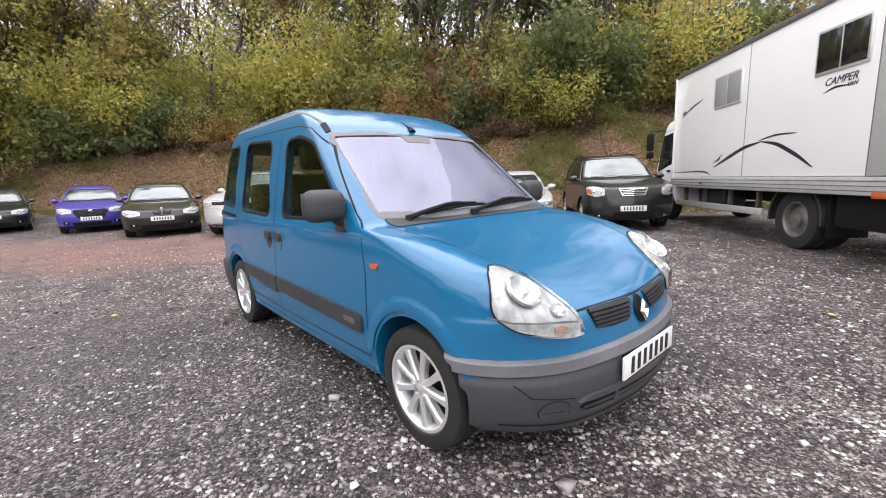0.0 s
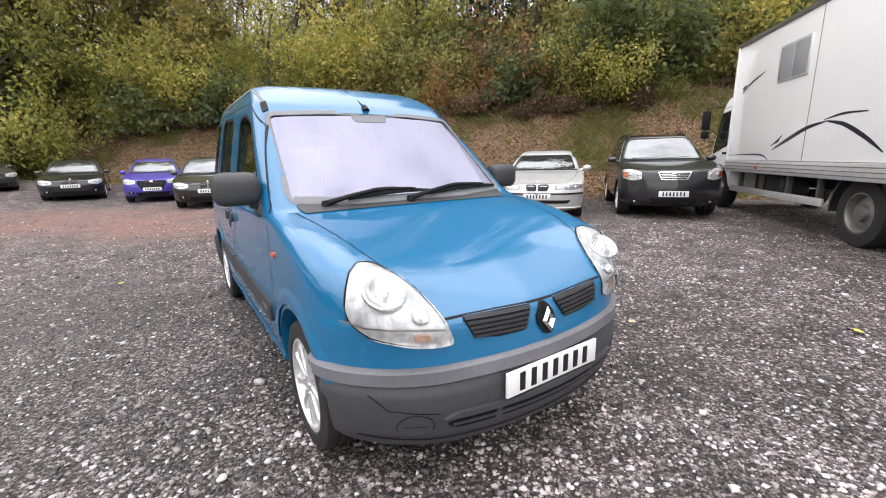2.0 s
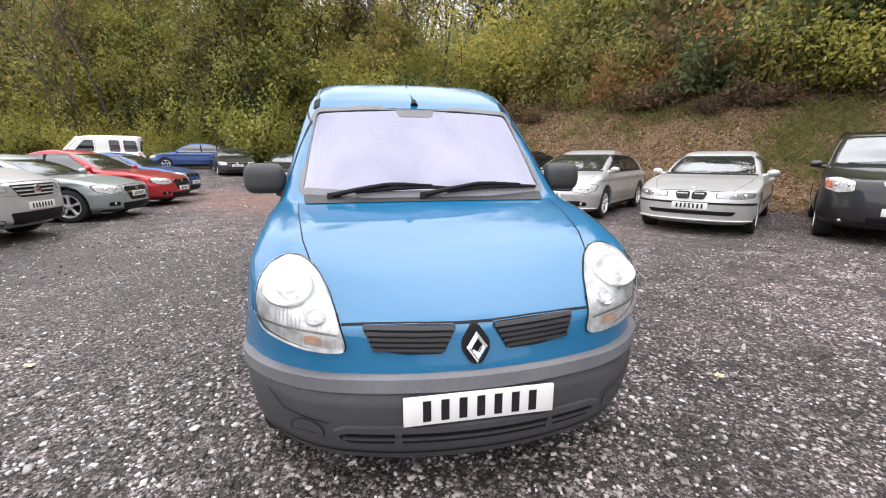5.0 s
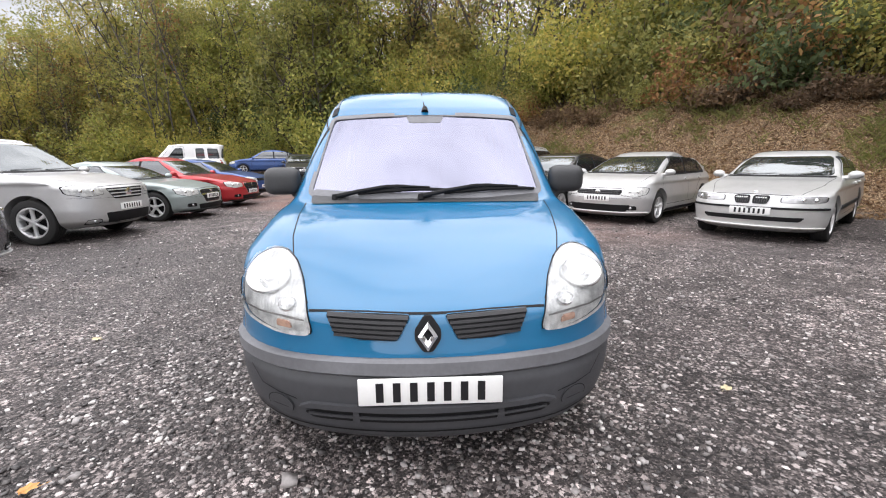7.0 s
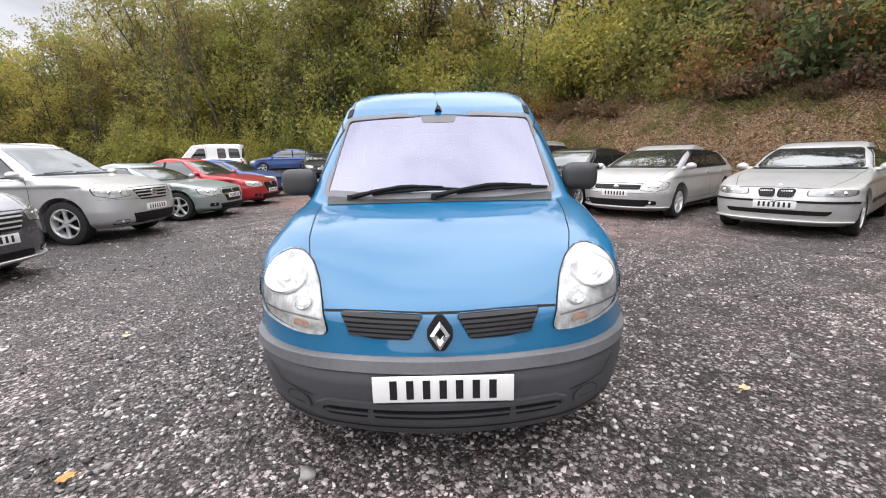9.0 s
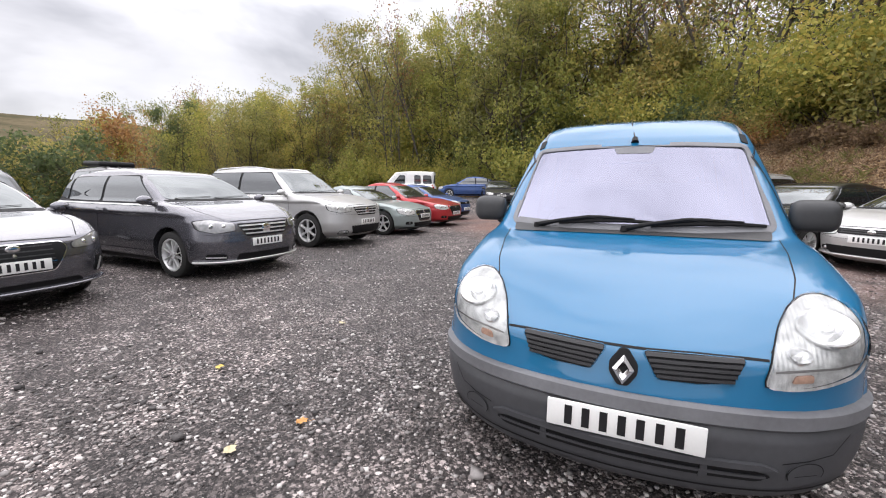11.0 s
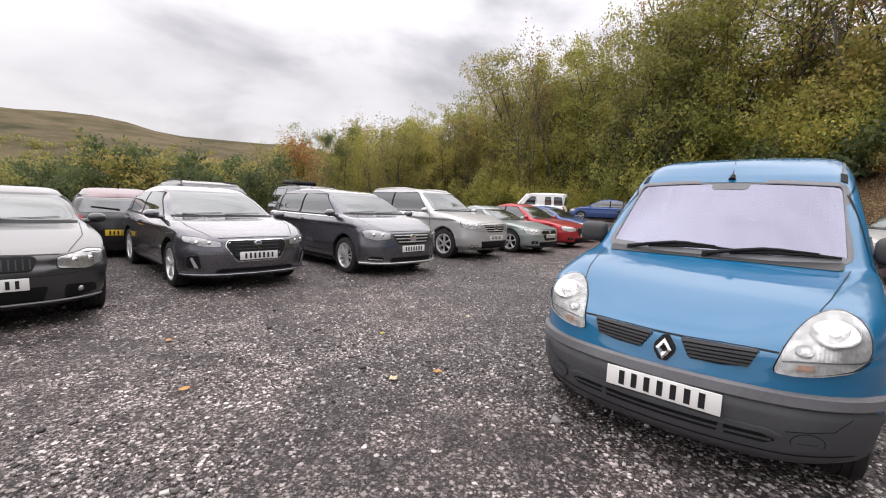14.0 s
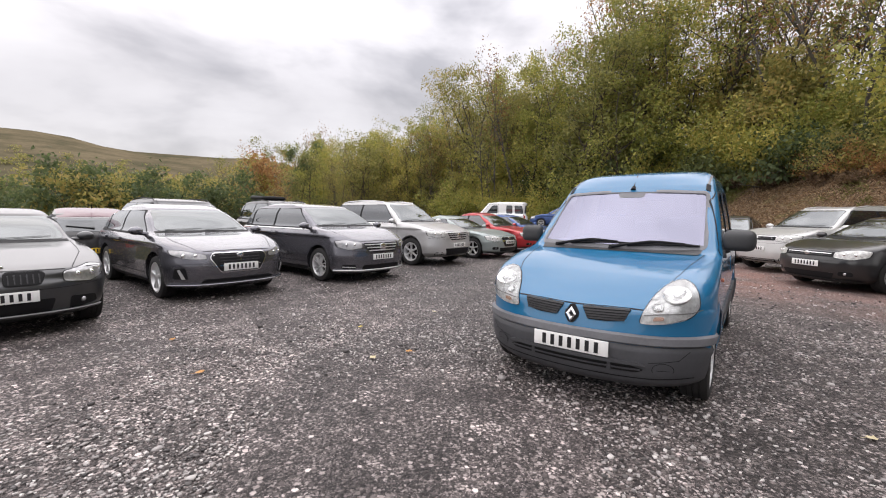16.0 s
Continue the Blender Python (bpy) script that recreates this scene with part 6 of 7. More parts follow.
    rows = [[bm.verts.new((x, y, z)) for y in (0.55, 1.09)] + [bm.verts.new((-3.92 + (x + 3.92) * 0.93, 1.09, 0.46 + (z - 0.46) * 0.93))] for x, z in arc]
    for a, b in zip(rows, rows[1:]):
        for k in range(2):
            bm.faces.new((a[k], a[k + 1], b[k + 1], b[k]))
    bmesh.ops.recalc_face_normals(bm, faces=bm.faces[:])
    part("mudguard", bm, M["plastic"], root)
    part("mud_flap", new_box(-4.58, -4.55, 0.55, 1.08, 0.25, 0.90, 0.01), M["trim"], root)
    part("locker", new_box(-5.9, -4.62, 0.55, 1.05, 0.42, 0.88, 0.03), M["trim"], root)
    part("marker_lamp", new_box(-5.55, -5.35, 1.215, 1.238, 0.84, 0.92, 0.01), M["amber"], root)
    part("marker_lamp", new_box(-1.45, -1.35, 1.215, 1.238, 0.95, 1.0, 0.01), M["amber"], root)
    for x, ys in ((-3.92, (1.06, 0.78, -1.06, -0.78)), (0.75, (1.02, -1.02))):
        for y in ys:
            add_wheel(root, x, y, 0.45, 0.265, 0.25, "truck")
    # cab
    cab = Shell(front=[(0.45, 1.38, 0.10, 0.12, 0.75), (0.60, 1.48, 0.10, 0.12, 0.75), (1.10, 1.50, 0.10, 0.12, 0.75), (1.35, 1.46, 0.10, 0.12, 0.75), (1.9, 1.32, 0.10, 0.12, 0.75), (2.35, 1.18, 0.1, 0.12, 0.75), (2.50, 1.06, 0.1, 0.1, 0.7), (2.55, 0.85, 0.1, 0.1, 0.7)],
                rear=[(0.45, 0.12, 0.0, 0.04), (1.2, 0.10, 0.0, 0.04), (2.35, 0.14, 0.0, 0.04), (2.5, 0.2, 0, 0.04), (2.55, 0.35, 0, 0.04)],
                width=[(0.45, 1.0), (0.6, 1.06), (1.2, 1.07), (1.9, 1.03), (2.35, 0.98), (2.5, 0.9), (2.55, 0.7)])
    bm = cab.solid()
    me = sh_mesh(bm)
    for k in (M["white_paint"], M["trim"]):
        me.materials.append(k)
    out = carve(me, [cylinder_y(0.75, s * 0.7, s * 1.3, 0.46, 0.54) for s in (-1, 1)], "cab")
    tb = bmesh.new()
    tb.from_mesh(out)
    tree = BVHTree.FromBMesh(tb)
    tb.free()
    out.materials.clear()
    ob = mesh_object("cab", out, [M["white_paint"], M["trim"]], 32)
    ob.parent = root
    part("windscreen", patch(tree, round_poly([(-0.9, 1.35), (0.9, 1.35), (0.86, 2.25), (-0.86, 2.25)], 0.08), "front"), M["screen_glass"], root)
    for side in ("left", "right"):
        sg = 1 if side == "left" else -1
        part("cab_window", patch(tree, round_poly([(0.40, 1.42), (1.22, 1.22), (1.06, 2.15), (0.43, 2.20)], 0.06), side), M["dark_inside_glass"], root)
        part("door_joint", line_on(tree, [(1.30, 0.75), (1.28, 1.3), (1.12, 2.25), (0.36, 2.28), (0.32, 1.0)], side), M["trim"], root)
        part("door_handle", patch(tree, round_poly([(0.45, 1.22), (0.62, 1.22), (0.62, 1.27), (0.45, 1.27)], 0.01), side, 0.02, 0.02), M["trim"], root)
        bm = new_box(1.24, 1.32, sg * 1.27 - 0.09, sg * 1.27 + 0.09, 1.80, 2.24, 0.03, 3)
        mir = part("door_mirror", bm, M["trim"], root)
        part("wide_mirror", new_box(1.24, 1.32, sg * 1.27 - 0.09, sg * 1.27 + 0.09, 1.60, 1.77, 0.03, 3), M["trim"], mir)
        bm = bmesh.new()
        tube(bm, [(1.10, sg * 0.99, 2.30), (1.28, sg * 1.27, 2.30), (1.28, sg * 1.27, 1.54), (1.30, sg * 1.02, 1.50)], 0.014, 8)
        part("mirror_arm", bm, M["trim"], mir)
        part("headlamp", patch(tree, round_poly([(sg * 0.55, 0.72), (sg * 0.95, 0.72), (sg * 0.95, 0.95), (sg * 0.6, 0.95)], 0.03), "front"), M["lamp"], root)
        part("cab_step", new_box(0.25, 0.55, sg * 0.9 - 0.1, sg * 0.9 + 0.1, 0.38, 0.44, 0.01), M["trim"], root)
    part("grille", patch(tree, round_poly([(-0.6, 0.95), (0.6, 0.95), (0.6, 1.22), (-0.6, 1.22)], 0.03), "front"), M["trim"], root)


M["steel_grey"] = plain("grey_ramp_panel", (0.42, 0.42, 0.42), 0.5, 0.0, 0.08, 2.0)
M["curtain_glass"] = pane_mat("curtained_glass", (0.9, 0.95, 1.0), 1.6, None, (0.30, 0.31, 0.32))
M["decal"] = plain("dark_blue_decal", (0.012, 0.014, 0.030), 0.3, 0.0, 0.1)
build_truck()

# a small white van beyond the red saloon
def build_small_van():
    root = thing("small_van", at(-22.5, 6.0, 247), "small white van with dark rear side windows", "van", "parked cars")
    sp = dict(L=4.05, W=1.7, H=1.82, zn=0.82, xc=-1.05, zc=1.1, xrf=-1.65, xrr=-3.95, zt=1.05, xt=-4.0, belt=1.08, top_w=0.84, drop=0.03)
    sh = car_shell(**sp)
    me = sh_mesh(sh.solid())
    for k in (M["white_paint"], M["trim"]):
        me.materials.append(k)
    out = carve(me, [cylinder_y(ax, s * 0.55, s * 1.2, 0.315, 0.36) for ax in (-0.8, -3.4) for s in (-1, 1)], "body")
    tb = bmesh.new()
    tb.from_mesh(out)
    tree = BVHTree.FromBMesh(tb)
    tb.free()
    out.materials.clear()
    ob = mesh_object("body", out, [M["white_paint"], M["trim"]], 32)
    ob.parent = root
    for ax in (-0.8, -3.4):
        for s in (-1, 1):
            add_wheel(root, ax, s * 0.83, 0.30, 0.2, 0.19, "five")
    part("windscreen", patch(tree, round_poly([(-0.68, 1.13), (0.68, 1.13), (0.62, 1.66), (-0.62, 1.66)], 0.07), "front"), M["screen_glass"], root)
    for s in (-1, 1):
        part("rear_window", patch(tree, round_poly([(s * 0.06, 1.12), (s * 0.60, 1.12), (s * 0.56, 1.60), (s * 0.06, 1.60)], 0.07), "rear"), M["dark_inside_glass"], root)
        part("tail_lamp", patch(tree, round_poly([(s * 0.70, 0.70), (s * 0.80, 0.70), (s * 0.78, 1.05), (s * 0.70, 1.05)], 0.02), "rear"), M["red_lens"], root)
    for side in ("left", "right"):
        for o in ([(-1.55, 1.12), (-1.95, 1.60), (-2.25, 1.60), (-2.25, 1.10)], [(-2.78, 1.10), (-2.78, 1.60), (-3.14, 1.60), (-3.16, 1.10)], [(-3.30, 1.10), (-3.28, 1.60), (-3.74, 1.58), (-3.80, 1.10)]):
            part("side_window", patch(tree, round_poly(o, 0.07), side), M["dark_inside_glass"], root)
        part("door_joint", line_on(tree, [(-1.2, 0.35), (-1.2, 1.0), (-1.75, 1.66), (-2.3, 1.68), (-2.3, 0.35)], side), M["trim"], root)


build_small_van()


# ---- trees, bushes and litter ----
def leaf_material(name, stops):
    m, n, l, b = mat_new(name)
    out = n["Material Output"]
    geo = n.new("ShaderNodeNewGeometry")
    info = n.new("ShaderNodeObjectInfo")
    mixer = n.new("ShaderNodeMath")
    mixer.operation = "MULTIPLY_ADD"
    mixer.inputs[1].default_value = 0.55
    sh = n.new("ShaderNodeMath")
    sh.operation = "MULTIPLY"
    sh.inputs[1].default_value = 0.45
    l.new(info.outputs["Random"], sh.inputs[0])
    l.new(geo.outputs["Random Per Island"], mixer.inputs[0])
    l.new(sh.outputs[0], mixer.inputs[2])
    col = ramp_node(n, l, mixer.outputs[0], stops)
    l.new(col, b.inputs["Base Color"])
    b.inputs["Roughness"].default_value = 0.55
    b.inputs["Specular IOR Level"].default_value = 0.3
    tr = n.new("ShaderNodeBsdfTranslucent")
    l.new(col, tr.inputs["Color"])
    mx = n.new("ShaderNodeMixShader")
    mx.inputs[0].default_value = 0.48
    l.new(b.outputs[0], mx.inputs[1])
    l.new(tr.outputs[0], mx.inputs[2])
    l.new(mx.outputs[0], out.inputs["Surface"])
    return m


M["bark"] = plain("mossy_bark", (0.075, 0.062, 0.048), 0.9, 0.0, 0.45, 2.5, bump=0.8, bump_scale=14)
M["bark_pale"] = plain("grey_bark", (0.090, 0.080, 0.066), 0.9, 0.0, 0.4, 2.5, bump=0.8, bump_scale=14)
LEAF = {
    "olive": leaf_material("olive_leaves", [(0.0, (0.125, 0.145, 0.046)), (0.4, (0.250, 0.252, 0.078)), (0.75, (0.400, 0.345, 0.108)), (1.0, (0.470, 0.335, 0.115))]),
    "yellow": leaf_material("yellowing_leaves", [(0.0, (0.156, 0.188, 0.045)), (0.45, (0.305, 0.319, 0.078)), (0.8, (0.520, 0.448, 0.110)), (1.0, (0.581, 0.436, 0.133))]),
    "green": leaf_material("dark_green_leaves", [(0.0, (0.060, 0.088, 0.042)), (0.5, (0.125, 0.160, 0.066)), (1.0, (0.230, 0.250, 0.095))]),
    "rust": leaf_material("rusty_leaves", [(0.0, (0.163, 0.081, 0.037)), (0.5, (0.325, 0.169, 0.069)), (1.0, (0.525, 0.325, 0.125))]),
    "bramble": leaf_material("bramble_stems", [(0.0, (0.056, 0.040, 0.027)), (0.5, (0.163, 0.106, 0.065)), (1.0, (0.300, 0.206, 0.112))]),
    "grass": leaf_material("bank_grass", [(0.0, (0.09, 0.11, 0.03)), (0.5, (0.20, 0.20, 0.06)), (1.0, (0.36, 0.31, 0.13))]),
    "litter": leaf_material("fallen_leaves", [(0.0, (0.10, 0.060, 0.036)), (0.4, (0.27, 0.168, 0.095)), (0.75, (0.47, 0.34, 0.195)), (1.0, (0.82, 0.70, 0.48))]),
}


def leaf_mesh(name, centres, size, rng, flat=0.0):
    """One small bent quad (two triangles) for each centre."""
    n = len(centres)
    a = rng.normal(size=(n, 3))
    a /= np.linalg.norm(a, axis=1)[:, None]
    b = rng.normal(size=(n, 3))
    if flat:
        a[:, 2] *= 1 - flat
        b[:, 2] *= 1 - flat
    b -= a * np.sum(a * b, axis=1)[:, None]
    b /= np.linalg.norm(b, axis=1)[:, None] + 1e-9
    s = size * rng.uniform(0.55, 1.25, size=(n, 1))
    c = np.asarray(centres)
    v = np.empty((n, 4, 3))
    v[:, 0], v[:, 1], v[:, 2], v[:, 3] = c - a * s, c - b * s * 0.55, c + a * s, c + b * s * 0.55
    v[:, 2, 2] -= s[:, 0] * 0.25
    me = bpy.data.meshes.new(name)
    me.vertices.add(n * 4)
    me.vertices.foreach_set("co", v.reshape(-1).astype(np.float32))
    me.loops.add(n * 4)
    me.loops.foreach_set("vertex_index", np.arange(n * 4, dtype=np.int32))
    me.polygons.add(n)
    me.polygons.foreach_set("loop_start", np.arange(0, n * 4, 4, dtype=np.int32))
    me.polygons.foreach_set("loop_total", np.full(n, 4, dtype=np.int32))
    me.update(calc_edges=True)
    return me


def grow(bm, rng, p, d, length, r, depth, tips, twigs, bend=0.22, split=3):
    """A limb that wanders, tapers and forks; the points along the thin ends are collected for the leaves."""
    k = 4 if depth > 1 else 2
    pts, rad = [p.copy()], [r]
    for i in range(k):
        d = (d + Vector(rng.normal(0, bend, 3)) + Vector((0, 0, 0.06))).normalized()
        p = p + d * (length / k)
        pts.append(p.copy())
        rad.append(r * (1 - 0.62 * (i + 1) / k))
        if depth <= 1:
            tips.append(tuple(p))
    tube(bm, pts, rad, 5 if r > 0.06 else 3, cap=False)
    if depth == 0:
        return
    for i in range(split if depth > 1 else max(2, split - 1)):
        t = rng.integers(2 if depth > 1 else 1, k + 1)
        q = pts[t]
        side = Vector(rng.normal(0, 1, 3))
        side = (side - d * side.dot(d)).normalized()
        nd = (d * rng.uniform(0.45, 0.9) + side * rng.uniform(0.5, 1.0)).normalized()
        grow(bm, rng, q, nd, length * rng.uniform(0.42, 0.68), rad[t] * 0.62, depth - 1, tips, twigs, bend * 1.1, split)


def make_tree(seed, name, label, height, leaves, leaf_kind, bark, spread=1.0, size=0.15, stems=1, low=0.3, stem_r=0.16, clump=0.55, tall=0.0):
    rng = np.random.default_rng(seed)
    root = thing(name, pose(0, 0, -200), label, "tree", "woodland trees")
    bm = bmesh.new()
    tips = []
    for s in range(stems):
        p = Vector((rng.normal(0, 0.35), rng.normal(0, 0.35), -0.3)) if stems > 1 else Vector((0, 0, -0.3))
        d = Vector((rng.normal(0, 0.16), rng.normal(0, 0.16), 1)).normalized()
        n = 9
        pts, rad = [p.copy()], [stem_r * rng.uniform(0.8, 1.15) * 1.35]
        r0 = rad[0] / 1.35
        for i in range(n):
            d = (d + Vector((rng.normal(0, 0.09), rng.normal(0, 0.09), 0.05))).normalized()
            p = p + d * height / n
            pts.append(p.copy())
            rad.append(max(0.015, r0 * (1 - 0.88 * (i + 1) / n)))
        tube(bm, pts, rad, 7, cap=False)
        for i in range(3, n + 1):
            if pts[i].z < height * low:
                continue
            for _ in range(2 if stems > 1 else 3):
                az = rng.uniform(0, 2 * math.pi)
                up = rng.uniform(0.25, 0.9) + tall
                nd = Vector((math.cos(az), math.sin(az), up)).normalized()
                grow(bm, rng, pts[i], nd, height * rng.uniform(0.16, 0.27) * spread * (1.15 - 0.6 * i / n), rad[i] * 0.55 + 0.012, 2, tips, None)
    trunk = part("trunk", bm, bark, root)
    tips = np.array(tips)
    if leaves:
        pick = tips[rng.integers(0, len(tips), leaves)]
        c = pick + np.clip(rng.normal(0, clump, (leaves, 3)), -1.6 * clump, 1.6 * clump) * np.array([1, 1, 0.75])
        c = c[c[:, 2] > 0.3]
        me = leaf_mesh("crown", c, size, rng)
        ob = mesh_object("crown", me, LEAF[leaf_kind], 0)
        ob.parent = root
    return root


def make_bush(seed, label, w, h, leaves, kind, size=0.09, name="bush"):
    rng = np.random.default_rng(seed)
    root = thing(name, pose(0, 0, -200), label, "bush", "bushes on the bank")
    bm = bmesh.new()
    tips = []
    for i in range(9):
        az = rng.uniform(0, 2 * math.pi)
        d = Vector((math.cos(az) * w / h * 0.7, math.sin(az) * w / h * 0.7, rng.uniform(0.5, 1.1))).normalized()
        grow(bm, rng, Vector((rng.normal(0, 0.15), rng.normal(0, 0.15), -0.2)), d, h * rng.uniform(0.5, 0.8), 0.03, 1, tips, None, 0.25, 3)
    part("branchwork", bm, M["bark"], root)
    tips = np.array(tips)
    c = tips[rng.integers(0, len(tips), leaves)] + rng.normal(0, 0.22, (leaves, 3))
    c = c[c[:, 2] > 0.0]
    ob = mesh_object("foliage", leaf_mesh("foliage", c, size, rng), LEAF[kind], 0)
    ob.parent = root
    return root


TALL = [make_tree(11, "tree", "tall slender tree with thin olive autumn foliage", 17, 3400, "olive", M["bark"], 0.9, 0.125, 1, 0.22, 0.15, 0.36),
        make_tree(12, "tree", "tall tree with yellowing leaves and dark trunk", 15, 3500, "yellow", M["bark"], 0.95, 0.125, 1, 0.16, 0.17, 0.36),
        make_tree(13, "tree", "many-stemmed half-bare tree with few olive leaves", 15, 1400, "olive", M["bark_pale"], 0.85, 0.13, 3, 0.25, 0.10, 0.40, tall=0.6),
        make_tree(14, "tree", "ivy-clad tree with dense dark green foliage", 15, 3600, "green", M["bark"], 0.6, 0.15, 1, 0.05, 0.18, 0.34),
        make_tree(15, "tree", "bare grey tree with fine upright branches", 16, 900, "rust", M["bark_pale"], 0.9, 0.12, 2, 0.30, 0.14, tall=0.8),
        make_tree(16, "tree", "broad tree with olive and yellow leaves", 10, 2900, "olive", M["bark"], 1.2, 0.12, 2, 0.05, 0.12, 0.34)]
ROUND = [make_tree(21, "tree", "low rounded tree with dark green leaves", 6.5, 3600, "green", M["bark"], 1.5, 0.135, 2, 0.10, 0.12, 0.34),
         make_tree(22, "tree", "low spreading tree with olive leaves", 6, 3400, "olive", M["bark"], 1.5, 0.13, 2, 0.10, 0.11, 0.34),
         make_tree(23, "tree", "low tree with rusty autumn leaves", 7, 3000, "rust", M["bark"], 1.2, 0.15, 2, 0.10, 0.11, 0.45)]
BUSH = [make_bush(31, "yellow-green hazel bush on the bank", 2.8, 3.2, 2800, "yellow", 0.075),
        make_bush(32, "dark green holly bush on the bank", 2.2, 2.2, 2900, "green", 0.085),
        make_bush(33, "olive undergrowth bush on the bank", 2.6, 1.8, 2200, "olive", 0.072),
        make_bush(34, "rusty brown bush on the bank", 1.8, 1.6, 1500, "rust", 0.07),
        make_bush(35, "tangle of bare brown brambles", 2.6, 1.3, 1200, "bramble", 0.085)]
TOP = {k.name: max(v.co.z for c in k.children for v in c.data.vertices) for k in TALL + ROUND + BUSH}
# how high the wood stands against the sky: bearing from the yard, degrees above the level
SKYLINE = [(140, 34), (150, 25.5), (153, 23), (156, 21), (159, 19.5), (162, 21.5), (166, 20.5), (170.3, 18.5), (171.6, 13.7), (174, 12.2), (177, 13.8), (182, 12), (186, 11), (191, 10), (196, 9), (200, 6.3), (204, 4.2), (208, 4.8), (212.5, 5.6), (216, 4.4), (220, 3.4), (240, 3.4)]


def plant(kind, x, y, s, rng, sink=0.1):
    z = ground_z(x, y) - sink
    if kind not in BUSH:
        az = math.degrees(math.atan2(y - 0.7, x - 3.0)) % 360
        if az > 140:
            el = float(np.interp(az, [a for a, _ in SKYLINE], [e for _, e in SKYLINE]))
            room = 1.3 + math.hypot(x - 3.0, y - 0.7) * math.tan(radians(el)) - z
            s = min(s * 1.25, room * rng.uniform(0.88, 1.06) / TOP[kind.name])
            if s < 0.3:
                return
    copy_thing(kind, pose(x, y, z, rng.uniform(-3, 3), rng.uniform(-3, 3), rng.uniform(0, 360)) @ Matrix.Diagonal((s, s, s * (rng.uniform(0.94, 1.06) if kind in BUSH else 1.0), 1)))


rng = np.random.default_rng(5)
# woods above the bank, thinning upwards
for x in np.arange(-34, 24, 1.9):
    for row, (d0, d1) in enumerate(((8.5, 11.5), (12.5, 17.0), (18.0, 25.0))):
        if rng.random() < (0.50, 0.30, 0.55)[row]:
            continue
        px = x + rng.uniform(-0.9, 0.9) * (1 + row * 0.5)
        py = bank_y(px) + rng.uniform(d0, d1)
        k = TALL[rng.choice(6, p=[0.16, 0.16, 0.26, 0.07, 0.27, 0.08])]
        plant(k, px, py, rng.uniform(0.75, 1.05) * (1.15 if row == 0 else 1.05), rng)
# bushes at the top of the bare bank: patches of one kind, brambles in front
for x in np.arange(-30, 18, 1.15):
    lift = 0.5 + 1.0 * smooth(4, 9, x)
    wall = smooth(-10, -6, x)  # an evergreen thicket along the middle of the bank
    for d0, d1 in ((4.5, 5.7), (5.6, 7.0), (7.0, 9.0), (9.0, 12.0), (12.0, 17)):
        px = x + rng.uniform(-0.6, 0.6)
        py = bank_y(px) + rng.uniform(d0, d1) + lift
        v = noise.noise(Vector((px * 0.22, py * 0.22, 3.3))) + rng.normal(0, 0.20) - 0.10 * wall
        if d0 < 5:
            k = BUSH[4] if rng.random() < 0.75 else BUSH[2 if v < 0.2 else 3]
        else:
            k = BUSH[0] if v > 0.34 else BUSH[2] if v > -0.06 else BUSH[1] if v > -0.36 else BUSH[4] if v > -0.5 else BUSH[3]
        grow_by = 0.7 if d0 < 5 else 1.0 if d0 < 6 else 1.3 if d0 < 9 else 1.5
        plant(k, px, py, rng.uniform(0.8, 1.35) * grow_by * (1.0 + 0.25 * wall * (d0 > 5)), rng)
# bright hazels that stand out
for px, dd, sc in ((-19.3, 5.8, 1.45), (-17.4, 6.2, 1.65), (-15.6, 6.6, 1.2), (-4.6, 10.2, 1.6), (4.2, 6.2, 1.1), (-25.0, 3.6, 1.2), (-29.6, 4.4, 1.3), (-22.5, 4.8, 0.8), (-11.0, 10.5, 1.2)):
    plant(BUSH[0], px, bank_y(px) + dd, sc, rng)
for px, dd, sc in ((-2.0, 6.0, 1.35), (-13.2, 6.0, 1.0), (-10.6, 5.8, 0.9)):
    plant(BUSH[3], px, bank_y(px) + dd, sc, rng)
# the wood's edge running off towards the valley
for t in np.linspace(0, 1, 44):
    for row in range(2):
        px = -24 - 66 * t + rng.uniform(-1.5, 1.5)
        py = bank_y(px) + rng.uniform(0.5, 4) + row * rng.uniform(4, 9)
        k = (TALL + ROUND)[rng.choice(9, p=[0.12, 0.40, 0.16, 0.02, 0.10, 0.14, 0.0, 0.05, 0.01])]
        plant(k, px, py, rng.uniform(0.6, 1.0) * (1.0 if t < 0.3 else 1.05), rng)
for t in np.linspace(0, 1, 40):
    for row in range(2):
        px = -22 - 55 * t + rng.uniform(-1.0, 1.0)
        plant(BUSH[rng.choice(5, p=[0.54, 0.10, 0.28, 0.02, 0.06])], px, bank_y(px) + rng.uniform(-0.5, 1.5) + row * 5, rng.uniform(1.0, 1.7) * (1 + 0.35 * row), rng)
# a dark understorey behind that edge
for t in np.linspace(0, 1, 34):
    px = -18 - 62 * t + rng.uniform(-1.0, 1.0)
    plant(ROUND[0] if rng.random() < 0.45 else ROUND[1], px, bank_y(px) + rng.uniform(8, 13), rng.uniform(0.9, 1.3), rng)
    plant(BUSH[1 if rng.random() < 0.5 else 2], px + 1.0, bank_y(px) + rng.uniform(4.5, 7), rng.uniform(1.3, 1.9), rng)
# a tall stand where the wood turns the corner of the yard
for _ in range(9):
    px = rng.uniform(-44, -24)
    plant(TALL[rng.choice(6, p=[0.26, 0.34, 0.16, 0.0, 0.14, 0.10])], px, bank_y(px) + rng.uniform(2.5, 13), rng.uniform(0.95, 1.25), rng)
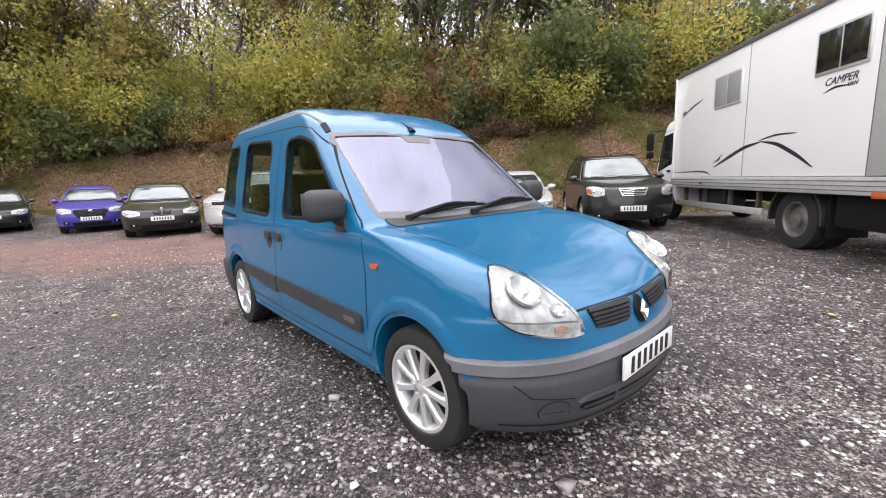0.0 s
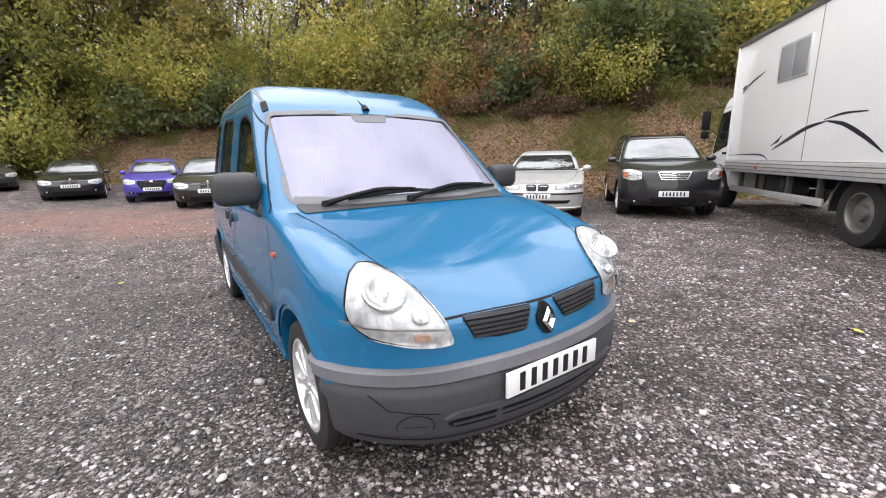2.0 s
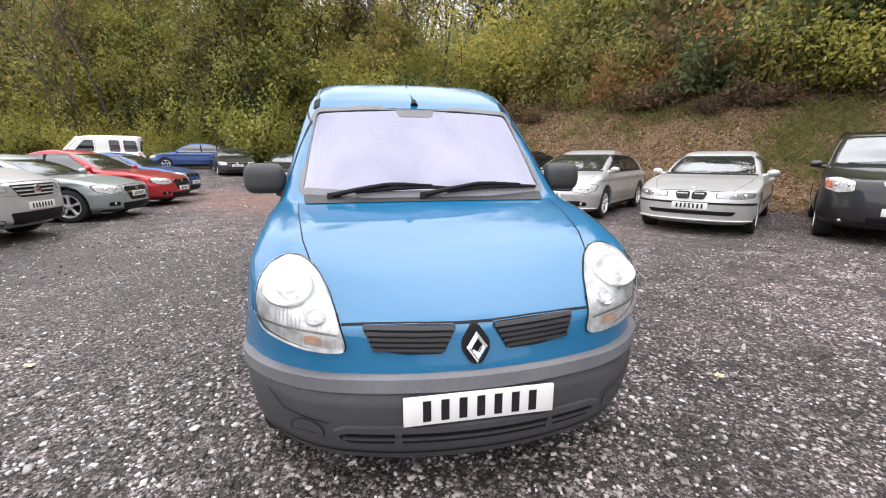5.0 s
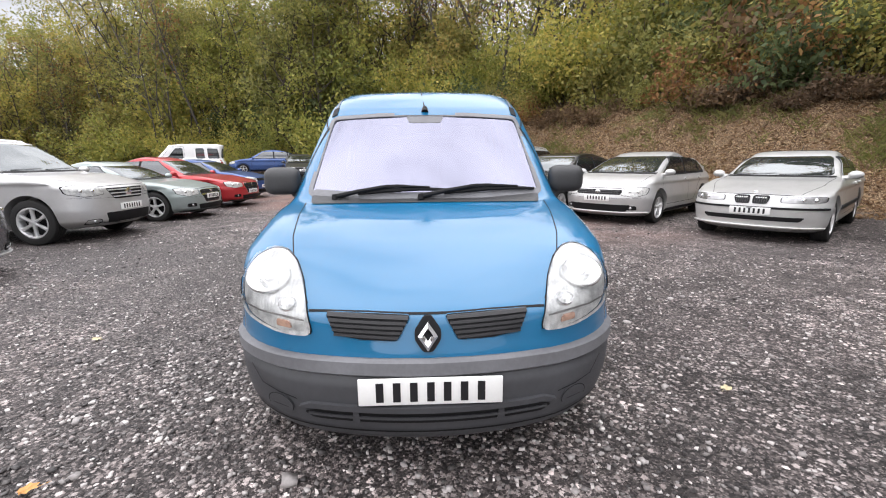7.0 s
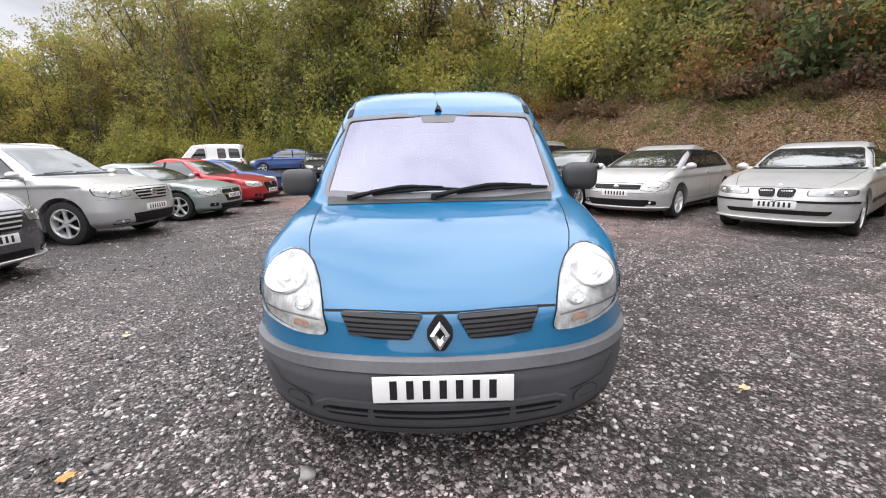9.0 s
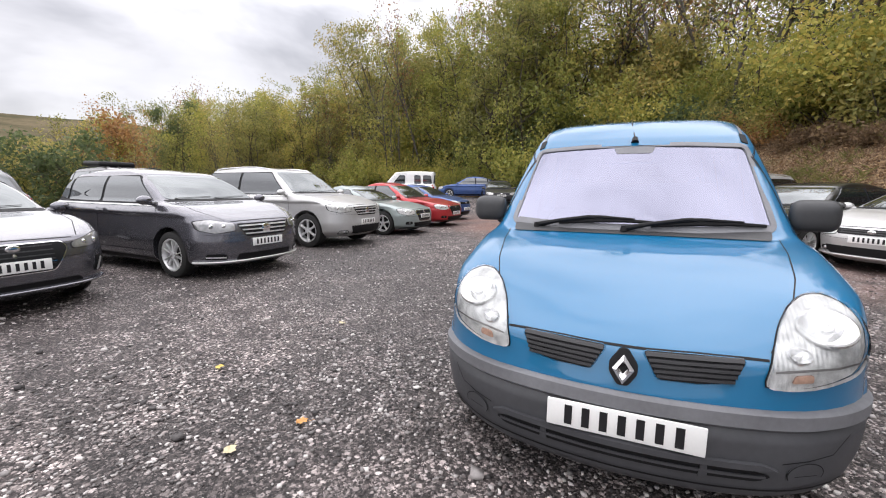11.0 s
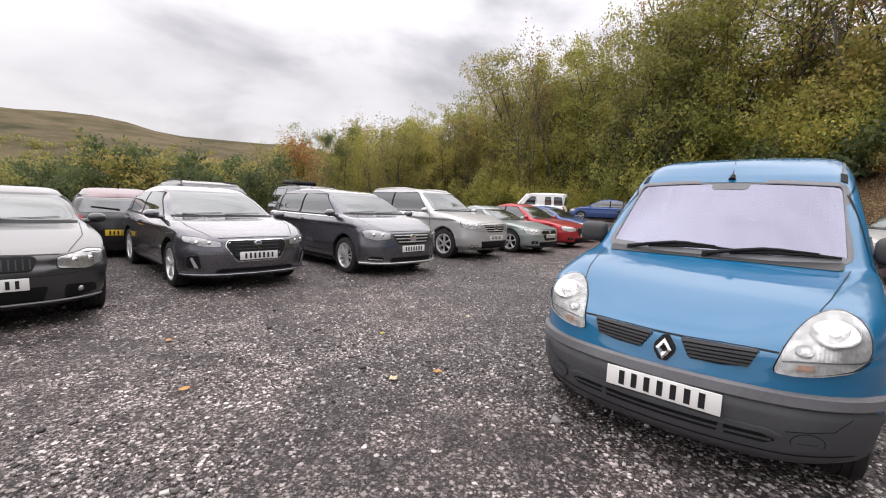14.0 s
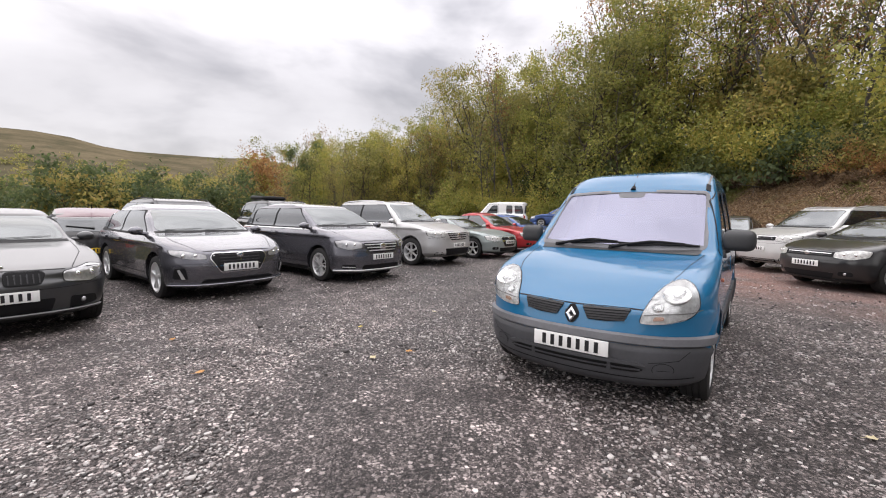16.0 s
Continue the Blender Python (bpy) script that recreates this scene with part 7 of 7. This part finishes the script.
# ivy-clad trees above the bare bank
for px, dd in ((-4.5, 10.5), (-1.5, 13.0), (1.8, 9.8), (4.5, 12.5), (7.5, 10.5), (10.0, 13.5)):
    plant(TALL[3], px, bank_y(px) + dd, rng.uniform(0.8, 1.0), rng)
# bare and half-bare trees among them
for _ in range(34):
    px = rng.uniform(-26, 14)
    plant(TALL[4 if rng.random() < 0.7 else 2], px, bank_y(px) + rng.uniform(8, 21), rng.uniform(0.75, 1.05), rng)
# the far corner of the wood, down towards the valley
for t in np.linspace(0, 1, 14):
    for row in range(2):
        px, py = -45 - 3 * t - 7 * row + rng.uniform(-1.5, 1.5), -17 + 25 * t + rng.uniform(-1, 1)
        k = (TALL + ROUND)[rng.choice(9, p=[0.24, 0.28, 0.20, 0.08, 0.10, 0.08, 0.0, 0.0, 0.02])]
        plant(k, px, py, rng.uniform(0.70, 0.86) + 0.14 * t + (0.5 if k is ROUND[2] else 0), rng)
# low trees on the valley side of the yard
for t in np.linspace(0, 1, 30):
    for row in range(2):
        px, py = -40 + 54 * t + rng.uniform(-1.2, 1.2), -10 - 17 * t + rng.uniform(-1.5, 1.5) - row * 5.5
        k = (ROUND + BUSH[:1] + TALL[2:3])[rng.choice(5, p=[0.42, 0.40, 0.0, 0.10, 0.08])]
        plant(k, px, py, rng.uniform(0.74, 1.08) * (1.0 + 0.12 * row + 0.08 * smooth(0.3, 0.6, t)) * (0.42 if k is TALL[2] else 1.0), rng)
for px, py, sc in ((-24.6, -14.6, 1.5), (-26.8, -17.4, 1.6), (-25.6, -19.4, 1.5), (-29.5, -16.5, 1.5)):
    plant(ROUND[0], px, py, sc, rng)
for o in TALL + ROUND + BUSH:
    for c in (*o.children_recursive, o):
        bpy.data.objects.remove(c)

# far woods along the valley: one mass of foliage
c = []
for _ in range(900):
    az = radians(rng.uniform(186, 240))
    d = 75 + 480 * rng.beta(1.0, 1.7)
    x, y = d * math.cos(az), d * math.sin(az)
    h = rng.uniform(4, 8)
    z = ground_z(x, y)
    c.append(np.column_stack([rng.normal(x, h * 0.4, 110), rng.normal(y, h * 0.4, 110), z + h * rng.uniform(0.05, 1.0, 110) ** 0.8]))
far_woods = mesh_object("far_woods", leaf_mesh("far_woods", np.vstack(c), 0.75, rng), LEAF["olive"], 0)
tagged(far_woods, "distant olive and brown woodland in the valley", "woodland", kind="stuff")

# grass tufts on the lower bank
def blade_mesh(name, pts, h, rng):
    n = len(pts)
    p = np.asarray(pts)
    a = rng.uniform(0, 2 * math.pi, n)
    w = np.column_stack([np.cos(a), np.sin(a), np.zeros(n)]) * 0.006
    lean = np.column_stack([rng.normal(0, 0.45, n), rng.normal(0, 0.45, n), np.ones(n)])
    hh = (h * rng.uniform(0.4, 1.2, n))[:, None]
    v = np.stack([p - w, p + w, p + lean * hh * 0.55 + w * 0.7, p + lean * hh * np.array([1.6, 1.6, 1.0])], axis=1)
    me = bpy.data.meshes.new(name)
    me.vertices.add(n * 4)
    me.vertices.foreach_set("co", v.reshape(-1).astype(np.float32))
    me.loops.add(n * 4)
    me.loops.foreach_set("vertex_index", (np.arange(n)[:, None] * 4 + np.array([0, 1, 2, 3])).reshape(-1).astype(np.int32))
    me.polygons.add(n)
    me.polygons.foreach_set("loop_start", np.arange(0, n * 4, 4, dtype=np.int32))
    me.polygons.foreach_set("loop_total", np.full(n, 4, dtype=np.int32))
    me.update(calc_edges=True)
    return me


gp = []
while len(gp) < 1300:
    x = rng.uniform(-24, 13)
    dd = rng.uniform(-0.3, 8.5)
    y = bank_y(x) + dd
    if noise.noise(Vector((x * 0.33, y * 0.33, 7.7))) + (0.32 if 0.5 < x < 9 else -0.08) + rng.normal(0, 0.12) > 0.22:
        gp.append((x, y))
g = np.repeat(np.array(gp), 26, axis=0) + rng.normal(0, 0.16, (1300 * 26, 2))
gpts = np.array([(x, y, ground_z(x, y)) for x, y in g])
grass = mesh_object("grass_tufts", blade_mesh("grass_tufts", gpts, 0.22, rng), LEAF["grass"], 0)
tagged(grass, "tufts of yellow-green grass on the bank", "grass", kind="stuff")

# an old ivy-hung wire fence at the top of the bank
fence = thing("wire_fence", pose(-12.1, 23.7, ground_z(-12.1, 23.7) - 0.25, 0, 0, -10), "old sagging wire fence with ivy and green netting", "fence")
for x in (-1.9, -0.6, 0.7, 2.0):
    bm = bmesh.new()
    tube(bm, [(x, 0, -0.4), (x + 0.03, 0.02, 2.05)], [0.06, 0.05], 8)
    part("fence_post", bm, M["bark_pale"], fence)
for z in (0.7, 1.2, 1.65, 1.95):
    bm = bmesh.new()
    tube(bm, [(-1.9, 0, z), (-1.2, 0.02, z - 0.04), (-0.6, 0, z + 0.01), (0.05, 0.02, z - 0.05), (0.7, 0, z), (1.35, 0.02, z - 0.03), (2.0, 0, z - 0.04)], 0.022 if z > 1.9 else 0.008, 6)
    part("fence_wire", bm, M["steel"], fence)
q = np.column_stack([rng.uniform(-1.9, 2.0, 2600), rng.normal(0, 0.07, 2600), 2.0 - 1.4 * rng.beta(1.0, 1.6, 2600)])
ivy = mesh_object("ivy", leaf_mesh("ivy", q, 0.05, rng), LEAF["green"], 0)
ivy.parent = fence

# fallen leaves over the bank
n = 66000
px = rng.uniform(-30, 14, n)
d = rng.beta(1.1, 1.4, n) * 12 - 0.6
pts = np.array([(x, bank_y(x) + dd, 0) for x, dd in zip(px, d)])
pts[:, 2] = [ground_z(x, y) + 0.035 for x, y, _ in pts]
lit = mesh_object("leaf_litter", leaf_mesh("leaf_litter", pts, 0.066, rng, 0.62), LEAF["litter"], 0)
tagged(lit, "brown and yellow fallen leaves covering the bank", "leaves", kind="stuff")

# loose stones over the yard
def stone_mesh(name, pts, radii, rng):
    base = bmesh.new()
    bmesh.ops.create_cube(base, size=1.5)
    bmesh.ops.triangulate(base, faces=base.faces[:])
    base.verts.index_update()
    bv = np.array([v.co[:] for v in base.verts])
    bf = np.array([[v.index for v in f.verts] for f in base.faces], dtype=np.int32)
    base.free()
    n, k = len(pts), len(bv)
    ang = rng.uniform(0, 2 * math.pi, n)
    sc = np.column_stack([rng.uniform(0.7, 1.35, n), rng.uniform(0.6, 1.1, n), rng.uniform(0.35, 0.75, n)]) * np.asarray(radii)[:, None]
    v = bv[None] * (1 + rng.uniform(-0.42, 0.30, (n, k, 1))) * sc[:, None, :]
    c, s_ = np.cos(ang)[:, None], np.sin(ang)[:, None]
    x, y = v[..., 0] * c - v[..., 1] * s_, v[..., 0] * s_ + v[..., 1] * c
    v = np.stack([x, y, v[..., 2]], axis=-1) + np.asarray(pts)[:, None, :]
    f = (bf[None] + (np.arange(n) * k)[:, None, None]).reshape(-1)
    m = len(bf) * n
    me = bpy.data.meshes.new(name)
    me.vertices.add(n * k)
    me.vertices.foreach_set("co", v.reshape(-1).astype(np.float32))
    me.loops.add(m * 3)
    me.loops.foreach_set("vertex_index", f.astype(np.int32))
    me.polygons.add(m)
    me.polygons.foreach_set("loop_start", np.arange(0, m * 3, 3, dtype=np.int32))
    me.polygons.foreach_set("loop_total", np.full(m, 3, dtype=np.int32))
    me.update(calc_edges=True)
    return me


def stone_material():
    m, n, l, b = mat_new("pale_gravel_stone")
    geo = n.new("ShaderNodeNewGeometry")
    col = ramp_node(n, l, geo.outputs["Random Per Island"], [(0.0, (0.030, 0.026, 0.026)), (0.30, (0.10, 0.091, 0.088)), (0.55, (0.27, 0.25, 0.24)), (0.80, (0.50, 0.465, 0.45)), (1.0, (0.78, 0.74, 0.71))])
    l.new(mix_node(n, l, 0.35, col, ramp_node(n, l, noise_node(n, l, 90, 4.0), [(0.3, (0.35, 0.34, 0.33)), (0.7, (1, 1, 1))]), "MULTIPLY"), b.inputs["Base Color"])
    b.inputs["Roughness"].default_value = 0.55
    return m


n = 54000
ang = rng.uniform(0, 2 * math.pi, n)
dist = 1.0 + 8.5 * rng.beta(1.1, 2.3, n)
sx, sy = 1.6 + dist * np.cos(ang), 0.9 + dist * np.sin(ang) * 1.0
keep = np.array([noise.noise(Vector((a * 0.8, b * 0.8, 9))) * 0.9 + rng.uniform(-0.5, 0.75) > 0 for a, b in zip(sx, sy)])
keep &= sy < 11.5
sx, sy = sx[keep], sy[keep]
rad = 0.0062 + 0.0145 * rng.beta(1.2, 4.5, len(sx))
rad[rng.random(len(sx)) < 0.02] *= 2.0
# larger ones lie further out, in drifts
n = 21000
qa, qd = rng.uniform(0, 2 * math.pi, n), 4.0 + 11.0 * rng.beta(1.2, 1.6, n)
qx, qy = 0.6 + qd * np.cos(qa), 0.9 + qd * np.sin(qa)
keep = np.array([b < bank_y(a) - 0.4 and -(a * 0.60 + b * 0.80) < 12 and noise.noise(Vector((a * 0.6, b * 0.6, 21))) + rng.uniform(-0.6, 0.5) > 0 for a, b in zip(qx, qy)])
qx, qy = qx[keep], qy[keep]
sx, sy = np.concatenate([sx, qx]), np.concatenate([sy, qy])
rad = np.concatenate([rad, 0.010 + 0.020 * rng.beta(1.2, 4.0, len(qx))])
stones = mesh_object("gravel_stones", stone_mesh("gravel_stones", np.column_stack([sx, sy, rad * 0.25]), rad, rng), stone_material(), 0)
tagged(stones, "loose pale and dark stones scattered on the yard", "gravel", kind="stuff")


# fallen leaves lying singly on the gravel
def fallen_leaf(seed):
    r2 = np.random.default_rng(seed)
    bm = bmesh.new()
    n = 14
    rim = []
    for i in range(n):
        a = 2 * math.pi * i / n
        q = (0.036 if i % 2 else 0.029) * (1 + 0.25 * math.cos(a)) * r2.uniform(0.85, 1.15)
        rim.append(bm.verts.new((q * math.cos(a), q * math.sin(a) * 0.8, 0.004 + 0.010 * r2.random())))
    mid = bm.verts.new((0, 0, 0.004))
    for i in range(n):
        bm.faces.new((mid, rim[i], rim[(i + 1) % n]))
    tube(bm, [(0.035, 0, 0.005), (0.075, 0.006, 0.008)], 0.0012, 4)
    return bm


M["leaf_y"] = plain("yellow_fallen_leaf", (0.55, 0.42, 0.10), 0.6, 0.0, 0.25, 40.0)
M["leaf_o"] = plain("orange_fallen_leaf", (0.48, 0.24, 0.07), 0.6, 0.0, 0.25, 40.0)
M["leaf_p"] = plain("pale_fallen_leaf", (0.52, 0.45, 0.28), 0.6, 0.0, 0.25, 40.0)
spots = [(-0.92, 0.46), (0.02, 0.95), (0.16, 0.62), (2.6, 2.1), (0.35, -0.75), (-1.6, 1.4), (3.4, 3.6), (-0.6, -1.4), (1.9, 3.6), (-3.2, 4.0)]
for i, (x, y) in enumerate(spots):
    kind, word = (("leaf_y", "yellow"), ("leaf_o", "orange"), ("leaf_p", "pale yellow"))[i % 3]
    ob = as_object("fallen_leaf", fallen_leaf(60 + i), M[kind], 0)
    ob.matrix_basis = pose(x, y, 0.012, 0, 0, i * 77)
    tagged(ob, f"single {word} fallen leaf lying on the gravel", "leaf", "leaves on the gravel")
